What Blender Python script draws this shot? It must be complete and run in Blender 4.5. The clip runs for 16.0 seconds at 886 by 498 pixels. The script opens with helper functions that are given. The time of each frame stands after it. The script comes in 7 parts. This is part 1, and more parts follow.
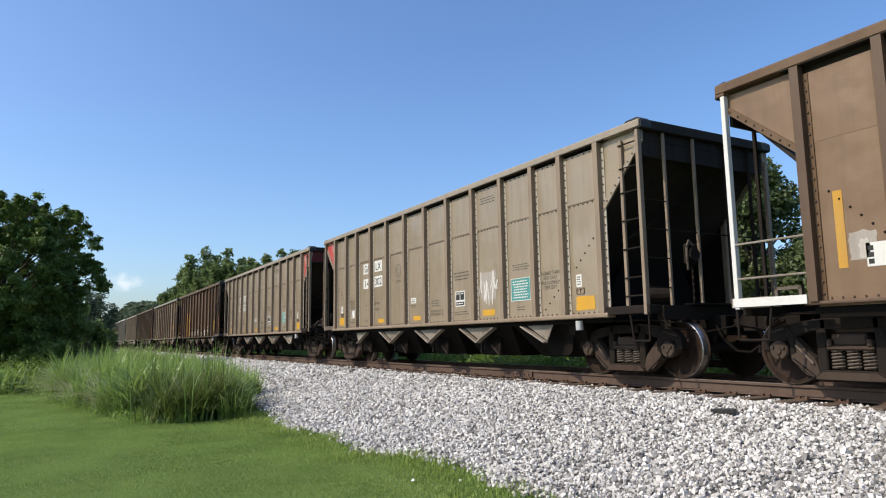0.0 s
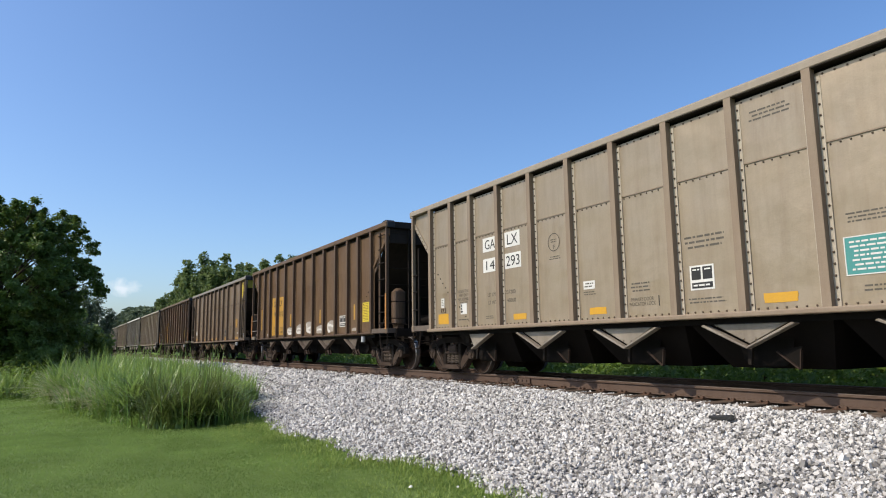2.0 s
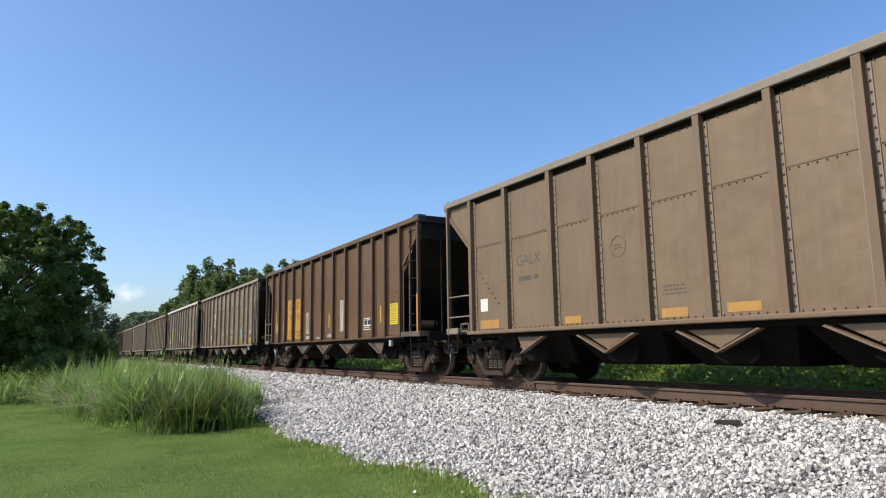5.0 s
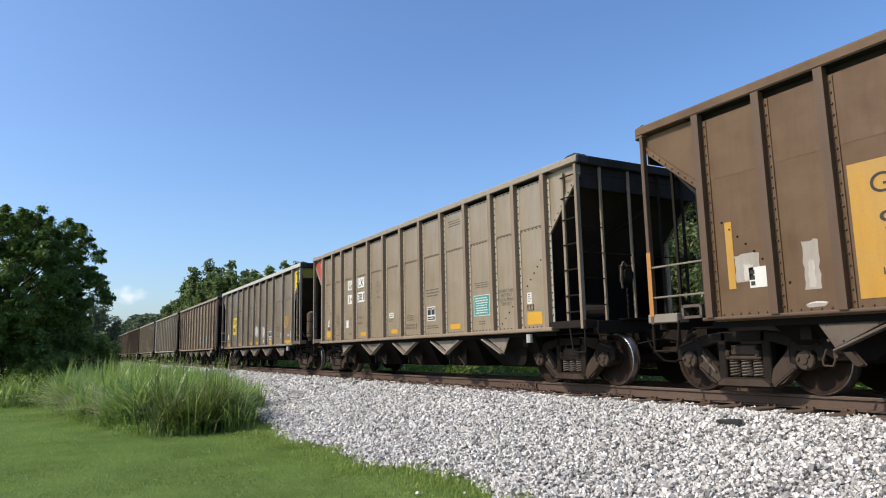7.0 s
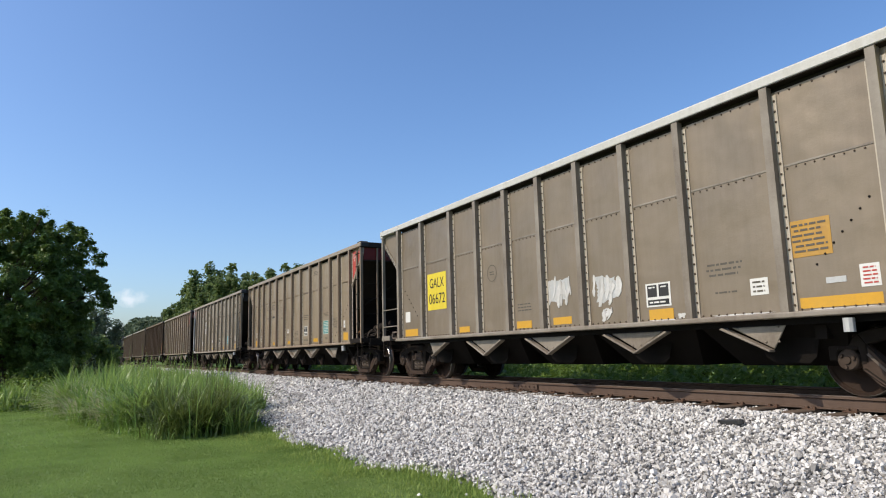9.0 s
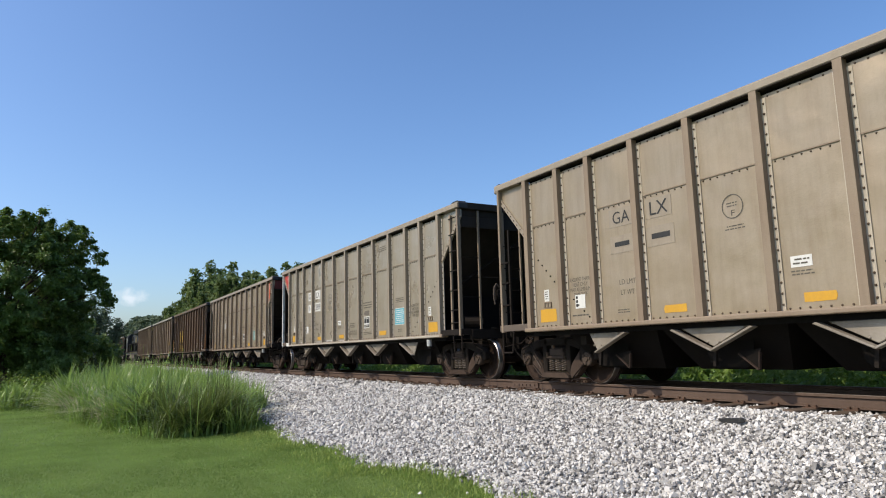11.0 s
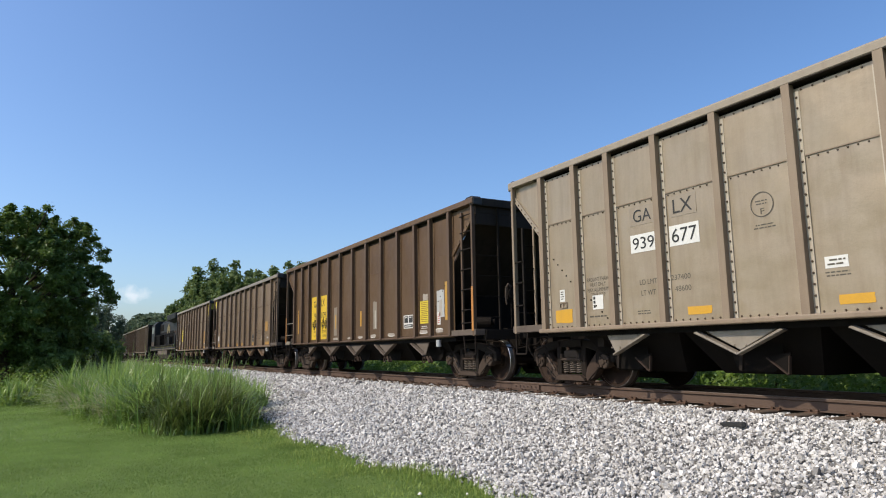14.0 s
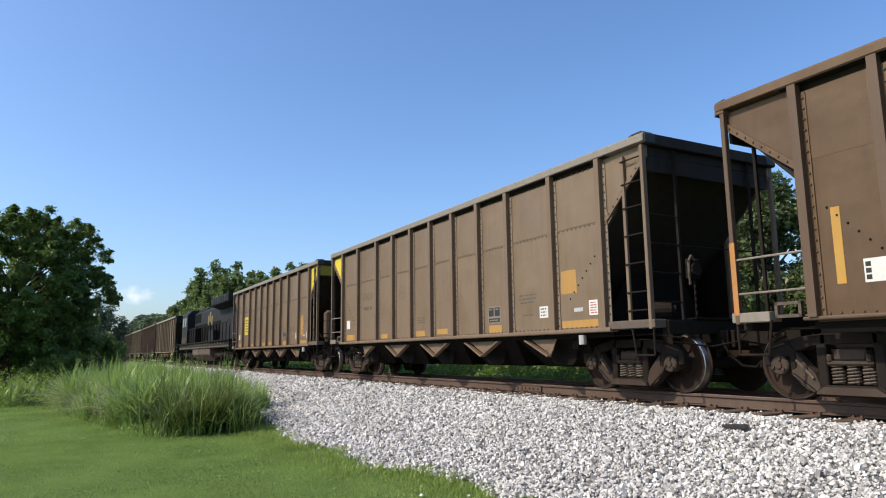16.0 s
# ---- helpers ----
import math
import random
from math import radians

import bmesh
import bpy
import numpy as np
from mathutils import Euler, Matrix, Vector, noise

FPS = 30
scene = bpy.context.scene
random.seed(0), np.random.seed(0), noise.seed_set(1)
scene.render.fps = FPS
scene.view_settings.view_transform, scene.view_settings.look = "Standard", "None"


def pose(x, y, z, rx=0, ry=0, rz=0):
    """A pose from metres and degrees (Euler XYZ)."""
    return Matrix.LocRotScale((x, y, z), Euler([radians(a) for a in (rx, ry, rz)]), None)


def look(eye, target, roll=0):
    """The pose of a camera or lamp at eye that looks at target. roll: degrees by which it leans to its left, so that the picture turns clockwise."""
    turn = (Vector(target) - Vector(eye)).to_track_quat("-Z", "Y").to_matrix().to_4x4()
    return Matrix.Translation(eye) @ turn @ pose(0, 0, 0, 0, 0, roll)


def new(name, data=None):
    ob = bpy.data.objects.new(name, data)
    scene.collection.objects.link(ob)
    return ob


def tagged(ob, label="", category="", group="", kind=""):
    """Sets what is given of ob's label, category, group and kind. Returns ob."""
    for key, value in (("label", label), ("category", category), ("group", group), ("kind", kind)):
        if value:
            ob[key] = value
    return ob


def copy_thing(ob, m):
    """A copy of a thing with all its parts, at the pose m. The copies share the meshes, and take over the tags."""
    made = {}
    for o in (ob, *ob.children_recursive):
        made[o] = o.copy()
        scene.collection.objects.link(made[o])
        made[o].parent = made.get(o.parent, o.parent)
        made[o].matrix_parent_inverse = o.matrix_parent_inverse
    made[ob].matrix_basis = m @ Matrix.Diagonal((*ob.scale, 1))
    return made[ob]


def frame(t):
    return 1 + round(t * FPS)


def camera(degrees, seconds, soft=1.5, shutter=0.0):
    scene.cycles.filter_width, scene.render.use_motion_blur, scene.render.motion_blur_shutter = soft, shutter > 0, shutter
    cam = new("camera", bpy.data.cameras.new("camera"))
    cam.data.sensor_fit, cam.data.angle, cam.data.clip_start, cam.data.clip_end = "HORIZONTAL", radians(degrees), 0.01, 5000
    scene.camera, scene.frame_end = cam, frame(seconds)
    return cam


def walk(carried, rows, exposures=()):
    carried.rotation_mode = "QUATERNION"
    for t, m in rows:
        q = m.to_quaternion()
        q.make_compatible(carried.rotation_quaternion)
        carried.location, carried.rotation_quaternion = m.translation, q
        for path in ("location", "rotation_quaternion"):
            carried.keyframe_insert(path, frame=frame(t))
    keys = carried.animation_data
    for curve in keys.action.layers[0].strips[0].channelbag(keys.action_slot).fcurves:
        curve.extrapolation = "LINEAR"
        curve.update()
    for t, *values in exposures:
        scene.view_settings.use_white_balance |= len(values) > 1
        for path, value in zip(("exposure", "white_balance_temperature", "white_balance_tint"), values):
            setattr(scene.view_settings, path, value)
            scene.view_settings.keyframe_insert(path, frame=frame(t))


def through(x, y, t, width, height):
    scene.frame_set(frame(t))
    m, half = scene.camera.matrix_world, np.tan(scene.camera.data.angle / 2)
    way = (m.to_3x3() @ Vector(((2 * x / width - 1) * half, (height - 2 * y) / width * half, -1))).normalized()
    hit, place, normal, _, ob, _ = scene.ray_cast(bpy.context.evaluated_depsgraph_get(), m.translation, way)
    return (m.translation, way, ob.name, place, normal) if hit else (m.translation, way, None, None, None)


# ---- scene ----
EYE = (0.0, 0.0, 0.686)
YC = 9.395            # centre line of the track
PITCH = 16.166         # one coupled car
HALF = 7.33            # half a car's top chord

cam = camera(66.97, 16.0, soft=1.08)
# seconds, heading, tilt, lean in degrees; the camera stands in one spot
AIM = [
    (0, -60.360, 7.608, -0.934), (0.5, -60.356, 7.737, -0.896), (1, -60.313, 7.858, -0.845),
    (1.5, -60.247, 7.985, -0.823), (2, -60.191, 8.108, -0.818), (2.5, -60.195, 8.201, -0.762),
    (3, -60.256, 8.268, -0.674), (3.5, -60.325, 8.335, -0.627), (4, -60.402, 8.402, -0.658),
    (6.5, -60.587, 8.599, -1.240), (7, -60.604, 8.566, -1.194), (7.5, -60.613, 8.561, -1.216),
    (8, -60.610, 8.596, -1.343), (8.5, -60.608, 8.647, -1.462), (9, -60.638, 8.699, -1.486),
    (11.5, -60.744, 8.550, -1.470), (12, -60.806, 8.556, -1.250), (12.5, -60.873, 8.582, -1.062),
    (13, -60.911, 8.628, -0.976), (13.5, -60.912, 8.656, -0.926), (14, -60.928, 8.648, -0.860),
    (14.5, -61.002, 8.641, -0.786), (15, -61.080, 8.664, -0.755), (15.5, -61.104, 8.711, -0.771),
    (16, -61.091, 8.773, -0.758),
]


def aim(heading, tilt, lean):
    a, b = radians(heading), radians(tilt)
    way = Vector((math.sin(a) * math.cos(b), math.cos(a) * math.cos(b), math.sin(b)))
    return look(EYE, Vector(EYE) + way * 10, lean)


# the camera's own exposure drifts a little as pale and dark cars pass
EXPOSURE = [(0, -0.22), (0.5, -0.23), (2, -0.30), (3, -0.22), (4, -0.19), (6.5, -0.17), (7, -0.21), (8, -0.30), (9, -0.31), (11.5, -0.31), (12.5, -0.33), (14, -0.32), (15, -0.19), (16, -0.15)]
walk(cam, [(t, aim(a, b, c)) for t, a, b, c in AIM], EXPOSURE)

# ---- light ----
SUN_UP, SUN_SIDE = radians(43.5), radians(11)   # height, and turn from square-on to the track
world = bpy.data.worlds.new("sky")
scene.world = world
world.use_nodes = True
wn, wl = world.node_tree.nodes, world.node_tree.links
wn.clear()
sky = wn.new("ShaderNodeTexSky")
sky.sky_type, sky.sun_disc = "NISHITA", False
sky.sun_elevation, sky.sun_rotation = SUN_UP, math.pi + SUN_SIDE
sky.air_density, sky.dust_density, sky.ozone_density = 0.98, 1.9, 3.3
bg = wn.new("ShaderNodeBackground")
bg.inputs["Strength"].default_value = 0.236
wo = wn.new("ShaderNodeOutputWorld")
tone = wn.new("ShaderNodeHueSaturation")
tone.inputs["Saturation"].default_value, tone.inputs["Hue"].default_value = 1.11, 0.502
wl.new(sky.outputs[0], tone.inputs["Color"])
tint = wn.new("ShaderNodeMix")
tint.data_type, tint.blend_type = "RGBA", "MULTIPLY"
tint.inputs[0].default_value = 1.0
tint.inputs[7].default_value = (0.915, 0.972, 1.04, 1)
wl.new(tone.outputs[0], tint.inputs[6])
# one small fair-weather cloud low over the far end of the line
wc = wn.new("ShaderNodeTexCoord")
wm = wn.new("ShaderNodeMapping")
wm.vector_type = "POINT"
wm.inputs["Location"].default_value = (0.994, -1.883, -3.931)
wm.inputs["Scale"].default_value = (1.0, 26.0, 48.0)
wl.new(wc.outputs["Generated"], wm.inputs["Vector"])
wg = wn.new("ShaderNodeTexGradient")
wg.gradient_type = "SPHERICAL"
wl.new(wm.outputs[0], wg.inputs[0])
wz = wn.new("ShaderNodeTexNoise")
wz.inputs["Scale"].default_value, wz.inputs["Detail"].default_value = 60.0, 8.0
wl.new(wc.outputs["Generated"], wz.inputs["Vector"])
wf = wn.new("ShaderNodeMath")
wf.operation = "MULTIPLY"
wl.new(wg.outputs["Fac"], wf.inputs[0])
wl.new(wz.outputs["Fac"], wf.inputs[1])
wr = wn.new("ShaderNodeMapRange")
wr.inputs[1].default_value, wr.inputs[2].default_value, wr.inputs[4].default_value = 0.19, 0.42, 0.6
wl.new(wf.outputs[0], wr.inputs[0])
wx = wn.new("ShaderNodeMix")
wx.data_type = "RGBA"
wx.inputs[7].default_value = (5.2, 5.4, 5.8, 1)
wl.new(wr.outputs[0], wx.inputs[0])
wl.new(tint.outputs[2], wx.inputs[6])
wl.new(wx.outputs[2], bg.inputs[0])
wl.new(bg.outputs[0], wo.inputs[0])

sun = new("sun", bpy.data.lights.new("sun", "SUN"))
sun.data.energy, sun.data.angle, sun.data.color = 4.9, radians(0.55), (1.0, 0.885, 0.72)
sun.matrix_world = look((-math.sin(SUN_SIDE) * math.cos(SUN_UP) * 50, -math.cos(SUN_SIDE) * math.cos(SUN_UP) * 50, math.sin(SUN_UP) * 50), (0, 0, 0))


# ---- materials ----
def blank(name):
    m = bpy.data.materials.new(name)
    m.use_nodes = True
    return m, m.node_tree.nodes, m.node_tree.links, m.node_tree.nodes["Principled BSDF"]


def mixed(nodes, links, fac, a, b, mode="MIX"):
    n = nodes.new("ShaderNodeMix")
    n.data_type, n.blend_type = "RGBA", mode
    for slot, v in ((0, fac), (6, a), (7, b)):
        if isinstance(v, (int, float)):
            n.inputs[slot].default_value = v
        elif isinstance(v, tuple):
            n.inputs[slot].default_value = (*v, 1)
        else:
            links.new(v, n.inputs[slot])
    return n.outputs[2]


def noise_of(nodes, links, vec, scale, detail=5.0, rough=0.6, lo=0.35, hi=0.7):
    n = nodes.new("ShaderNodeTexNoise")
    n.inputs["Scale"].default_value, n.inputs["Detail"].default_value, n.inputs["Roughness"].default_value = scale, detail, rough
    links.new(vec, n.inputs["Vector"])
    r = nodes.new("ShaderNodeMapRange")
    r.inputs[1].default_value, r.inputs[2].default_value = lo, hi
    links.new(n.outputs["Fac"], r.inputs[0])
    return r.outputs[0]


def coords(nodes, links, scale=(1, 1, 1), shift=True):
    tc = nodes.new("ShaderNodeTexCoord")
    mp = nodes.new("ShaderNodeMapping")
    mp.inputs["Scale"].default_value = scale
    links.new(tc.outputs["Object"], mp.inputs["Vector"])
    if shift:
        info = nodes.new("ShaderNodeObjectInfo")
        mul = nodes.new("ShaderNodeMath")
        mul.operation = "MULTIPLY"
        mul.inputs[1].default_value = 37.0
        links.new(info.outputs["Random"], mul.inputs[0])
        links.new(mul.outputs[0], mp.inputs["Location"])
    return mp.outputs[0]


def bumped(nodes, links, bsdf, height, strength, distance):
    b = nodes.new("ShaderNodeBump")
    b.inputs["Strength"].default_value, b.inputs["Distance"].default_value = strength, distance
    links.new(height, b.inputs["Height"])
    links.new(b.outputs[0], bsdf.inputs["Normal"])


DEPTH = 0.81            # paints and dust are this much deeper than a fresh colour card


def weathered(name, col, streak, stain, rough=0.6, metal=0.0, amount=0.55, bump=0.25, fine=26.0, sheen=False, spec=0.35):
    """Painted or bare metal with run-down streaks, blotches and fine dirt."""
    m, n, l, b = blank(name)
    if max(col) > 0.05:
        col, streak, stain = (tuple(DEPTH * x for x in c) for c in (col, streak, stain))
    v1 = coords(n, l, (2.2, 2.2, 0.28))
    v2 = coords(n, l)
    runs = noise_of(n, l, v1, 3.2, 6, 0.65, 0.42, 0.78)
    blot = noise_of(n, l, v2, 1.1, 5, 0.6, 0.38, 0.7)
    grit = noise_of(n, l, v2, fine, 4, 0.7, 0.4, 0.75)
    scale1 = n.new("ShaderNodeMath")
    scale1.operation = "MULTIPLY"
    scale1.inputs[1].default_value = amount
    l.new(runs, scale1.inputs[0])
    scale2 = n.new("ShaderNodeMath")
    scale2.operation = "MULTIPLY"
    scale2.inputs[1].default_value = amount * 0.8
    l.new(blot, scale2.inputs[0])
    c = mixed(n, l, scale1.outputs[0], col, streak)
    c = mixed(n, l, scale2.outputs[0], c, stain)
    dim = tuple(x * 0.8 for x in stain)
    scale3 = n.new("ShaderNodeMath")
    scale3.operation = "MULTIPLY"
    scale3.inputs[1].default_value = 0.3
    l.new(grit, scale3.inputs[0])
    c = mixed(n, l, scale3.outputs[0], c, dim)
    l.new(c, b.inputs["Base Color"])
    b.inputs["Roughness"].default_value, b.inputs["Metallic"].default_value = rough, metal
    b.inputs["Specular IOR Level"].default_value = spec
    if sheen:
        wave = noise_of(n, l, v2, 1.7, 2, 0.4, 0.3, 0.7)
        wb = n.new("ShaderNodeBump")
        wb.inputs["Strength"].default_value, wb.inputs["Distance"].default_value = 0.6, 0.03
        l.new(wave, wb.inputs["Height"])
        fb = n.new("ShaderNodeBump")
        fb.inputs["Strength"].default_value, fb.inputs["Distance"].default_value = bump, 0.003
        l.new(grit, fb.inputs["Height"])
        l.new(wb.outputs[0], fb.inputs["Normal"])
        l.new(fb.outputs[0], b.inputs["Normal"])
        rr = n.new("ShaderNodeMapRange")
        rr.inputs[3].default_value, rr.inputs[4].default_value = rough - 0.1, rough + 0.14
        l.new(blot, rr.inputs[0])
        l.new(rr.outputs[0], b.inputs["Roughness"])
    else:
        bumped(n, l, b, grit, bump, 0.004)
    return m


def foliage(name, dark, light, through=0.35, rough=0.6, patch=0.25, mottle=0.0, gloss=0.3, deep=0.75):
    """Leaves: hue by leaf and by patch, with light coming through."""
    m, n, l, b = blank(name)
    dark, light = (tuple(deep * x for x in c) for c in (dark, light))
    geo = n.new("ShaderNodeNewGeometry")
    v = coords(n, l, shift=False)
    big = noise_of(n, l, v, patch, 3, 0.5, 0.35, 0.65)
    c = mixed(n, l, geo.outputs["Random Per Island"], dark, light)
    c = mixed(n, l, big, c, tuple(0.5 * (x + y) for x, y in zip(dark, light)))
    if mottle:
        tone = noise_of(n, l, v, patch * 1.7, 4, 0.6, 0.38, 0.62)
        amount = n.new("ShaderNodeMath")
        amount.operation = "MULTIPLY"
        amount.inputs[1].default_value = mottle
        l.new(tone, amount.inputs[0])
        c = mixed(n, l, amount.outputs[0], c, tuple(x * 0.55 for x in dark))
    l.new(c, b.inputs["Base Color"])
    b.inputs["Roughness"].default_value = rough
    b.inputs["Specular IOR Level"].default_value = gloss
    tr = n.new("ShaderNodeBsdfTranslucent")
    bright = mixed(n, l, 0.5, c, tuple(x * 1.6 for x in light))
    l.new(bright, tr.inputs["Color"])
    mx = n.new("ShaderNodeMixShader")
    mx.inputs[0].default_value = through
    l.new(b.outputs[0], mx.inputs[1])
    l.new(tr.outputs[0], mx.inputs[2])
    l.new(mx.outputs[0], n["Material Output"].inputs["Surface"])
    return m


TAN = weathered("tan_paint", (0.397, 0.319, 0.222), (0.268, 0.194, 0.121), (0.358, 0.289, 0.203), 0.38, 0.28, 0.7, sheen=True)
PALE = weathered("pale_grey_tan_paint", (0.435, 0.38, 0.293), (0.315, 0.253, 0.175), (0.395, 0.348, 0.268), 0.36, 0.35, 0.6, sheen=True)
TAN_POST = weathered("tan_post_paint", (0.285, 0.21, 0.143), (0.18, 0.125, 0.083), (0.325, 0.258, 0.182), 0.55, 0, 0.75)
TAN_STRIP = weathered("scuffed_bare_strip", (0.54, 0.475, 0.38), (0.33, 0.26, 0.185), (0.45, 0.395, 0.31), 0.5)
GREY_STRIP = weathered("scuffed_grey_strip", (0.28, 0.24, 0.19), (0.17, 0.135, 0.1), (0.24, 0.205, 0.16), 0.5)
TAN_FLANGE = weathered("tan_flange_paint", (0.355, 0.295, 0.22), (0.24, 0.18, 0.125), (0.3, 0.255, 0.2), 0.5)
BROWN = weathered("brown_paint", (0.142, 0.084, 0.044), (0.096, 0.053, 0.028), (0.178, 0.116, 0.066), 0.56, 0.05, 0.85, sheen=True, spec=0.25)
RUSSET = weathered("sun_bleached_russet_paint", (0.215, 0.135, 0.078), (0.14, 0.085, 0.05), (0.26, 0.17, 0.105), 0.5, 0.1, 0.6, sheen=True)
UMBER = weathered("dark_umber_paint", (0.116, 0.069, 0.037), (0.08, 0.045, 0.025), (0.15, 0.096, 0.054), 0.56, 0.05, 0.85, sheen=True, spec=0.25)
BROWN_POST = weathered("brown_post_paint", (0.115, 0.07, 0.042), (0.078, 0.046, 0.028), (0.145, 0.093, 0.058), 0.6)
GREY = weathered("grey_brown_paint", (0.265, 0.21, 0.148), (0.185, 0.138, 0.09), (0.30, 0.247, 0.185), 0.45, 0.3, 0.55, sheen=True)
GREY_POST = weathered("grey_brown_post_paint", (0.225, 0.185, 0.14), (0.14, 0.105, 0.078), (0.4, 0.36, 0.3), 0.5, 0, 0.85)
DULL = weathered("dull_brown_paint", (0.218, 0.153, 0.096), (0.146, 0.097, 0.058), (0.255, 0.187, 0.122), 0.52, 0.15, 0.6, sheen=True)
DULL_STRIP = weathered("dull_scuffed_strip", (0.29, 0.225, 0.165), (0.17, 0.12, 0.085), (0.25, 0.195, 0.145), 0.55)
DULL_POST = weathered("dull_brown_post_paint", (0.192, 0.128, 0.079), (0.122, 0.08, 0.051), (0.224, 0.163, 0.112), 0.6)
WHITE_TRIM = weathered("chalky_white_paint", (0.62, 0.61, 0.57), (0.42, 0.38, 0.31), (0.5, 0.48, 0.43), 0.6)
# end-band paints: red and yellow darkened for the shade on the car ends
SHADED_RED = weathered("shaded_red_paint", (0.21, 0.022, 0.016), (0.05, 0.014, 0.011), (0.11, 0.02, 0.015), 0.6, 0, 0.8)
SHADED_YELLOW = weathered("shaded_yellow_paint", (0.42, 0.33, 0.03), (0.2, 0.15, 0.03), (0.3, 0.23, 0.04), 0.6, 0, 0.6)
OLD_GOLD = weathered("old_gold_paint", (0.24, 0.17, 0.05), (0.1, 0.075, 0.035), (0.16, 0.12, 0.05), 0.6, 0, 0.9)
FADED_AMBER = weathered("faded_amber_paint", (0.5, 0.27, 0.06), (0.3, 0.18, 0.08), (0.4, 0.24, 0.09), 0.6, 0, 0.7)
POST_ORANGE = weathered("orange_post_paint", (0.55, 0.23, 0.05), (0.3, 0.15, 0.06), (0.4, 0.2, 0.08), 0.6, 0, 0.7)
WHEEL = weathered("rusty_wheel_plate", (0.026, 0.0165, 0.012), (0.012, 0.0085, 0.007), (0.045, 0.029, 0.021), 0.7, 0, 0.9, spec=0.08)
RED = weathered("red_paint", (0.52, 0.075, 0.06), (0.36, 0.05, 0.04), (0.45, 0.1, 0.08), 0.5, 0, 0.4)
ORANGE = weathered("orange_red_paint", (0.62, 0.11, 0.05), (0.42, 0.07, 0.04), (0.5, 0.12, 0.07), 0.5, 0, 0.4)
YELLOW = weathered("yellow_paint", (0.68, 0.36, 0.025), (0.5, 0.26, 0.03), (0.52, 0.34, 0.09), 0.5, 0, 0.35)
LEMON = weathered("bright_yellow_paint", (0.78, 0.62, 0.04), (0.55, 0.4, 0.03), (0.66, 0.52, 0.08), 0.5, 0, 0.35)
SUNNY = weathered("sunny_yellow_paint", (0.78, 0.52, 0.03), (0.6, 0.36, 0.03), (0.64, 0.44, 0.07), 0.5, 0, 0.4)
AMBER = weathered("amber_paint", (0.58, 0.30, 0.025), (0.4, 0.195, 0.03), (0.46, 0.29, 0.1), 0.5, 0, 0.75)
TEAL = weathered("teal_paint", (0.06, 0.30, 0.28), (0.09, 0.25, 0.22), (0.12, 0.30, 0.27), 0.5, 0, 0.3)
CYAN = weathered("light_blue_paint", (0.10, 0.42, 0.52), (0.09, 0.3, 0.36), (0.16, 0.4, 0.45), 0.5, 0, 0.3)
CHALK = weathered("chalky_bare_strip", (0.5, 0.45, 0.37), (0.32, 0.26, 0.19), (0.42, 0.37, 0.3), 0.6)
SMEAR = weathered("smeared_white_paint", (0.72, 0.71, 0.68), (0.25, 0.22, 0.18), (0.5, 0.48, 0.44), 0.6, 0, 1.1)
THIN_COAT = weathered("thin_grey_white_coat", (0.46, 0.42, 0.37), (0.24, 0.185, 0.14), (0.36, 0.32, 0.27), 0.6, 0, 1.0)
SMUDGE = weathered("grimy_smudge", (0.19, 0.165, 0.13), (0.3, 0.26, 0.2), (0.14, 0.12, 0.1), 0.55, 0.1, 1.0)
DIM_WHITE = weathered("dim_white_paint", (0.4, 0.37, 0.33), (0.2, 0.17, 0.14), (0.3, 0.27, 0.23), 0.6)
RUST_PRINT = weathered("rusty_brown_print", (0.2, 0.1, 0.03), (0.26, 0.15, 0.04), (0.3, 0.18, 0.05), 0.6)
PALE_COAT = weathered("pale_rolled_coat", (0.6, 0.56, 0.5), (0.34, 0.28, 0.22), (0.46, 0.42, 0.36), 0.6, 0, 0.9)
SMEAR_BROWN = weathered("thin_white_paint", (0.76, 0.74, 0.69), (0.34, 0.28, 0.22), (0.62, 0.58, 0.52), 0.6, 0, 0.8)
WHITE = weathered("white_paint", (0.78, 0.77, 0.73), (0.6, 0.57, 0.5), (0.7, 0.68, 0.62), 0.55, 0, 0.3)
BLACK = weathered("black_paint", (0.02, 0.02, 0.02), (0.05, 0.045, 0.04), (0.03, 0.03, 0.028), 0.55, 0, 0.5)
FADED = weathered("faded_black_paint", (0.10, 0.088, 0.068), (0.16, 0.14, 0.11), (0.12, 0.1, 0.08), 0.6, 0, 0.6)
# under-car grime and soot, both deepened to hold the shade down there
UNDER = weathered("grimy_shaded_underframe", (0.019, 0.0153, 0.0128), (0.028, 0.0207, 0.016), (0.0135, 0.0115, 0.01), 0.75, 0, 0.7, 0.5, spec=0.08)
SOOT_SHADE = weathered("sooty_shaded_steel", (0.0085, 0.007, 0.006), (0.014, 0.0105, 0.0085), (0.0065, 0.0058, 0.005), 0.8, 0, 0.7, 0.4, spec=0.08)
# rust colour taken darker, to paint the small shadows at the rivets
RIVET = weathered("rust_and_shadow_rivets", (0.11, 0.075, 0.05), (0.06, 0.042, 0.03), (0.16, 0.115, 0.08), 0.7)
# grimy steel darkened by shade, and dusty castings paled by sun, as paints
CAST = weathered("grimy_shaded_casting", (0.0145, 0.0112, 0.009), (0.0075, 0.006, 0.0052), (0.027, 0.0205, 0.0162), 0.75, 0, 1.0, 0.5, spec=0.08)
ARM = weathered("sunlit_dusty_casting", (0.049, 0.033, 0.025), (0.02, 0.0145, 0.0115), (0.08, 0.057, 0.044), 0.75, 0, 0.9, 0.5, spec=0.08)
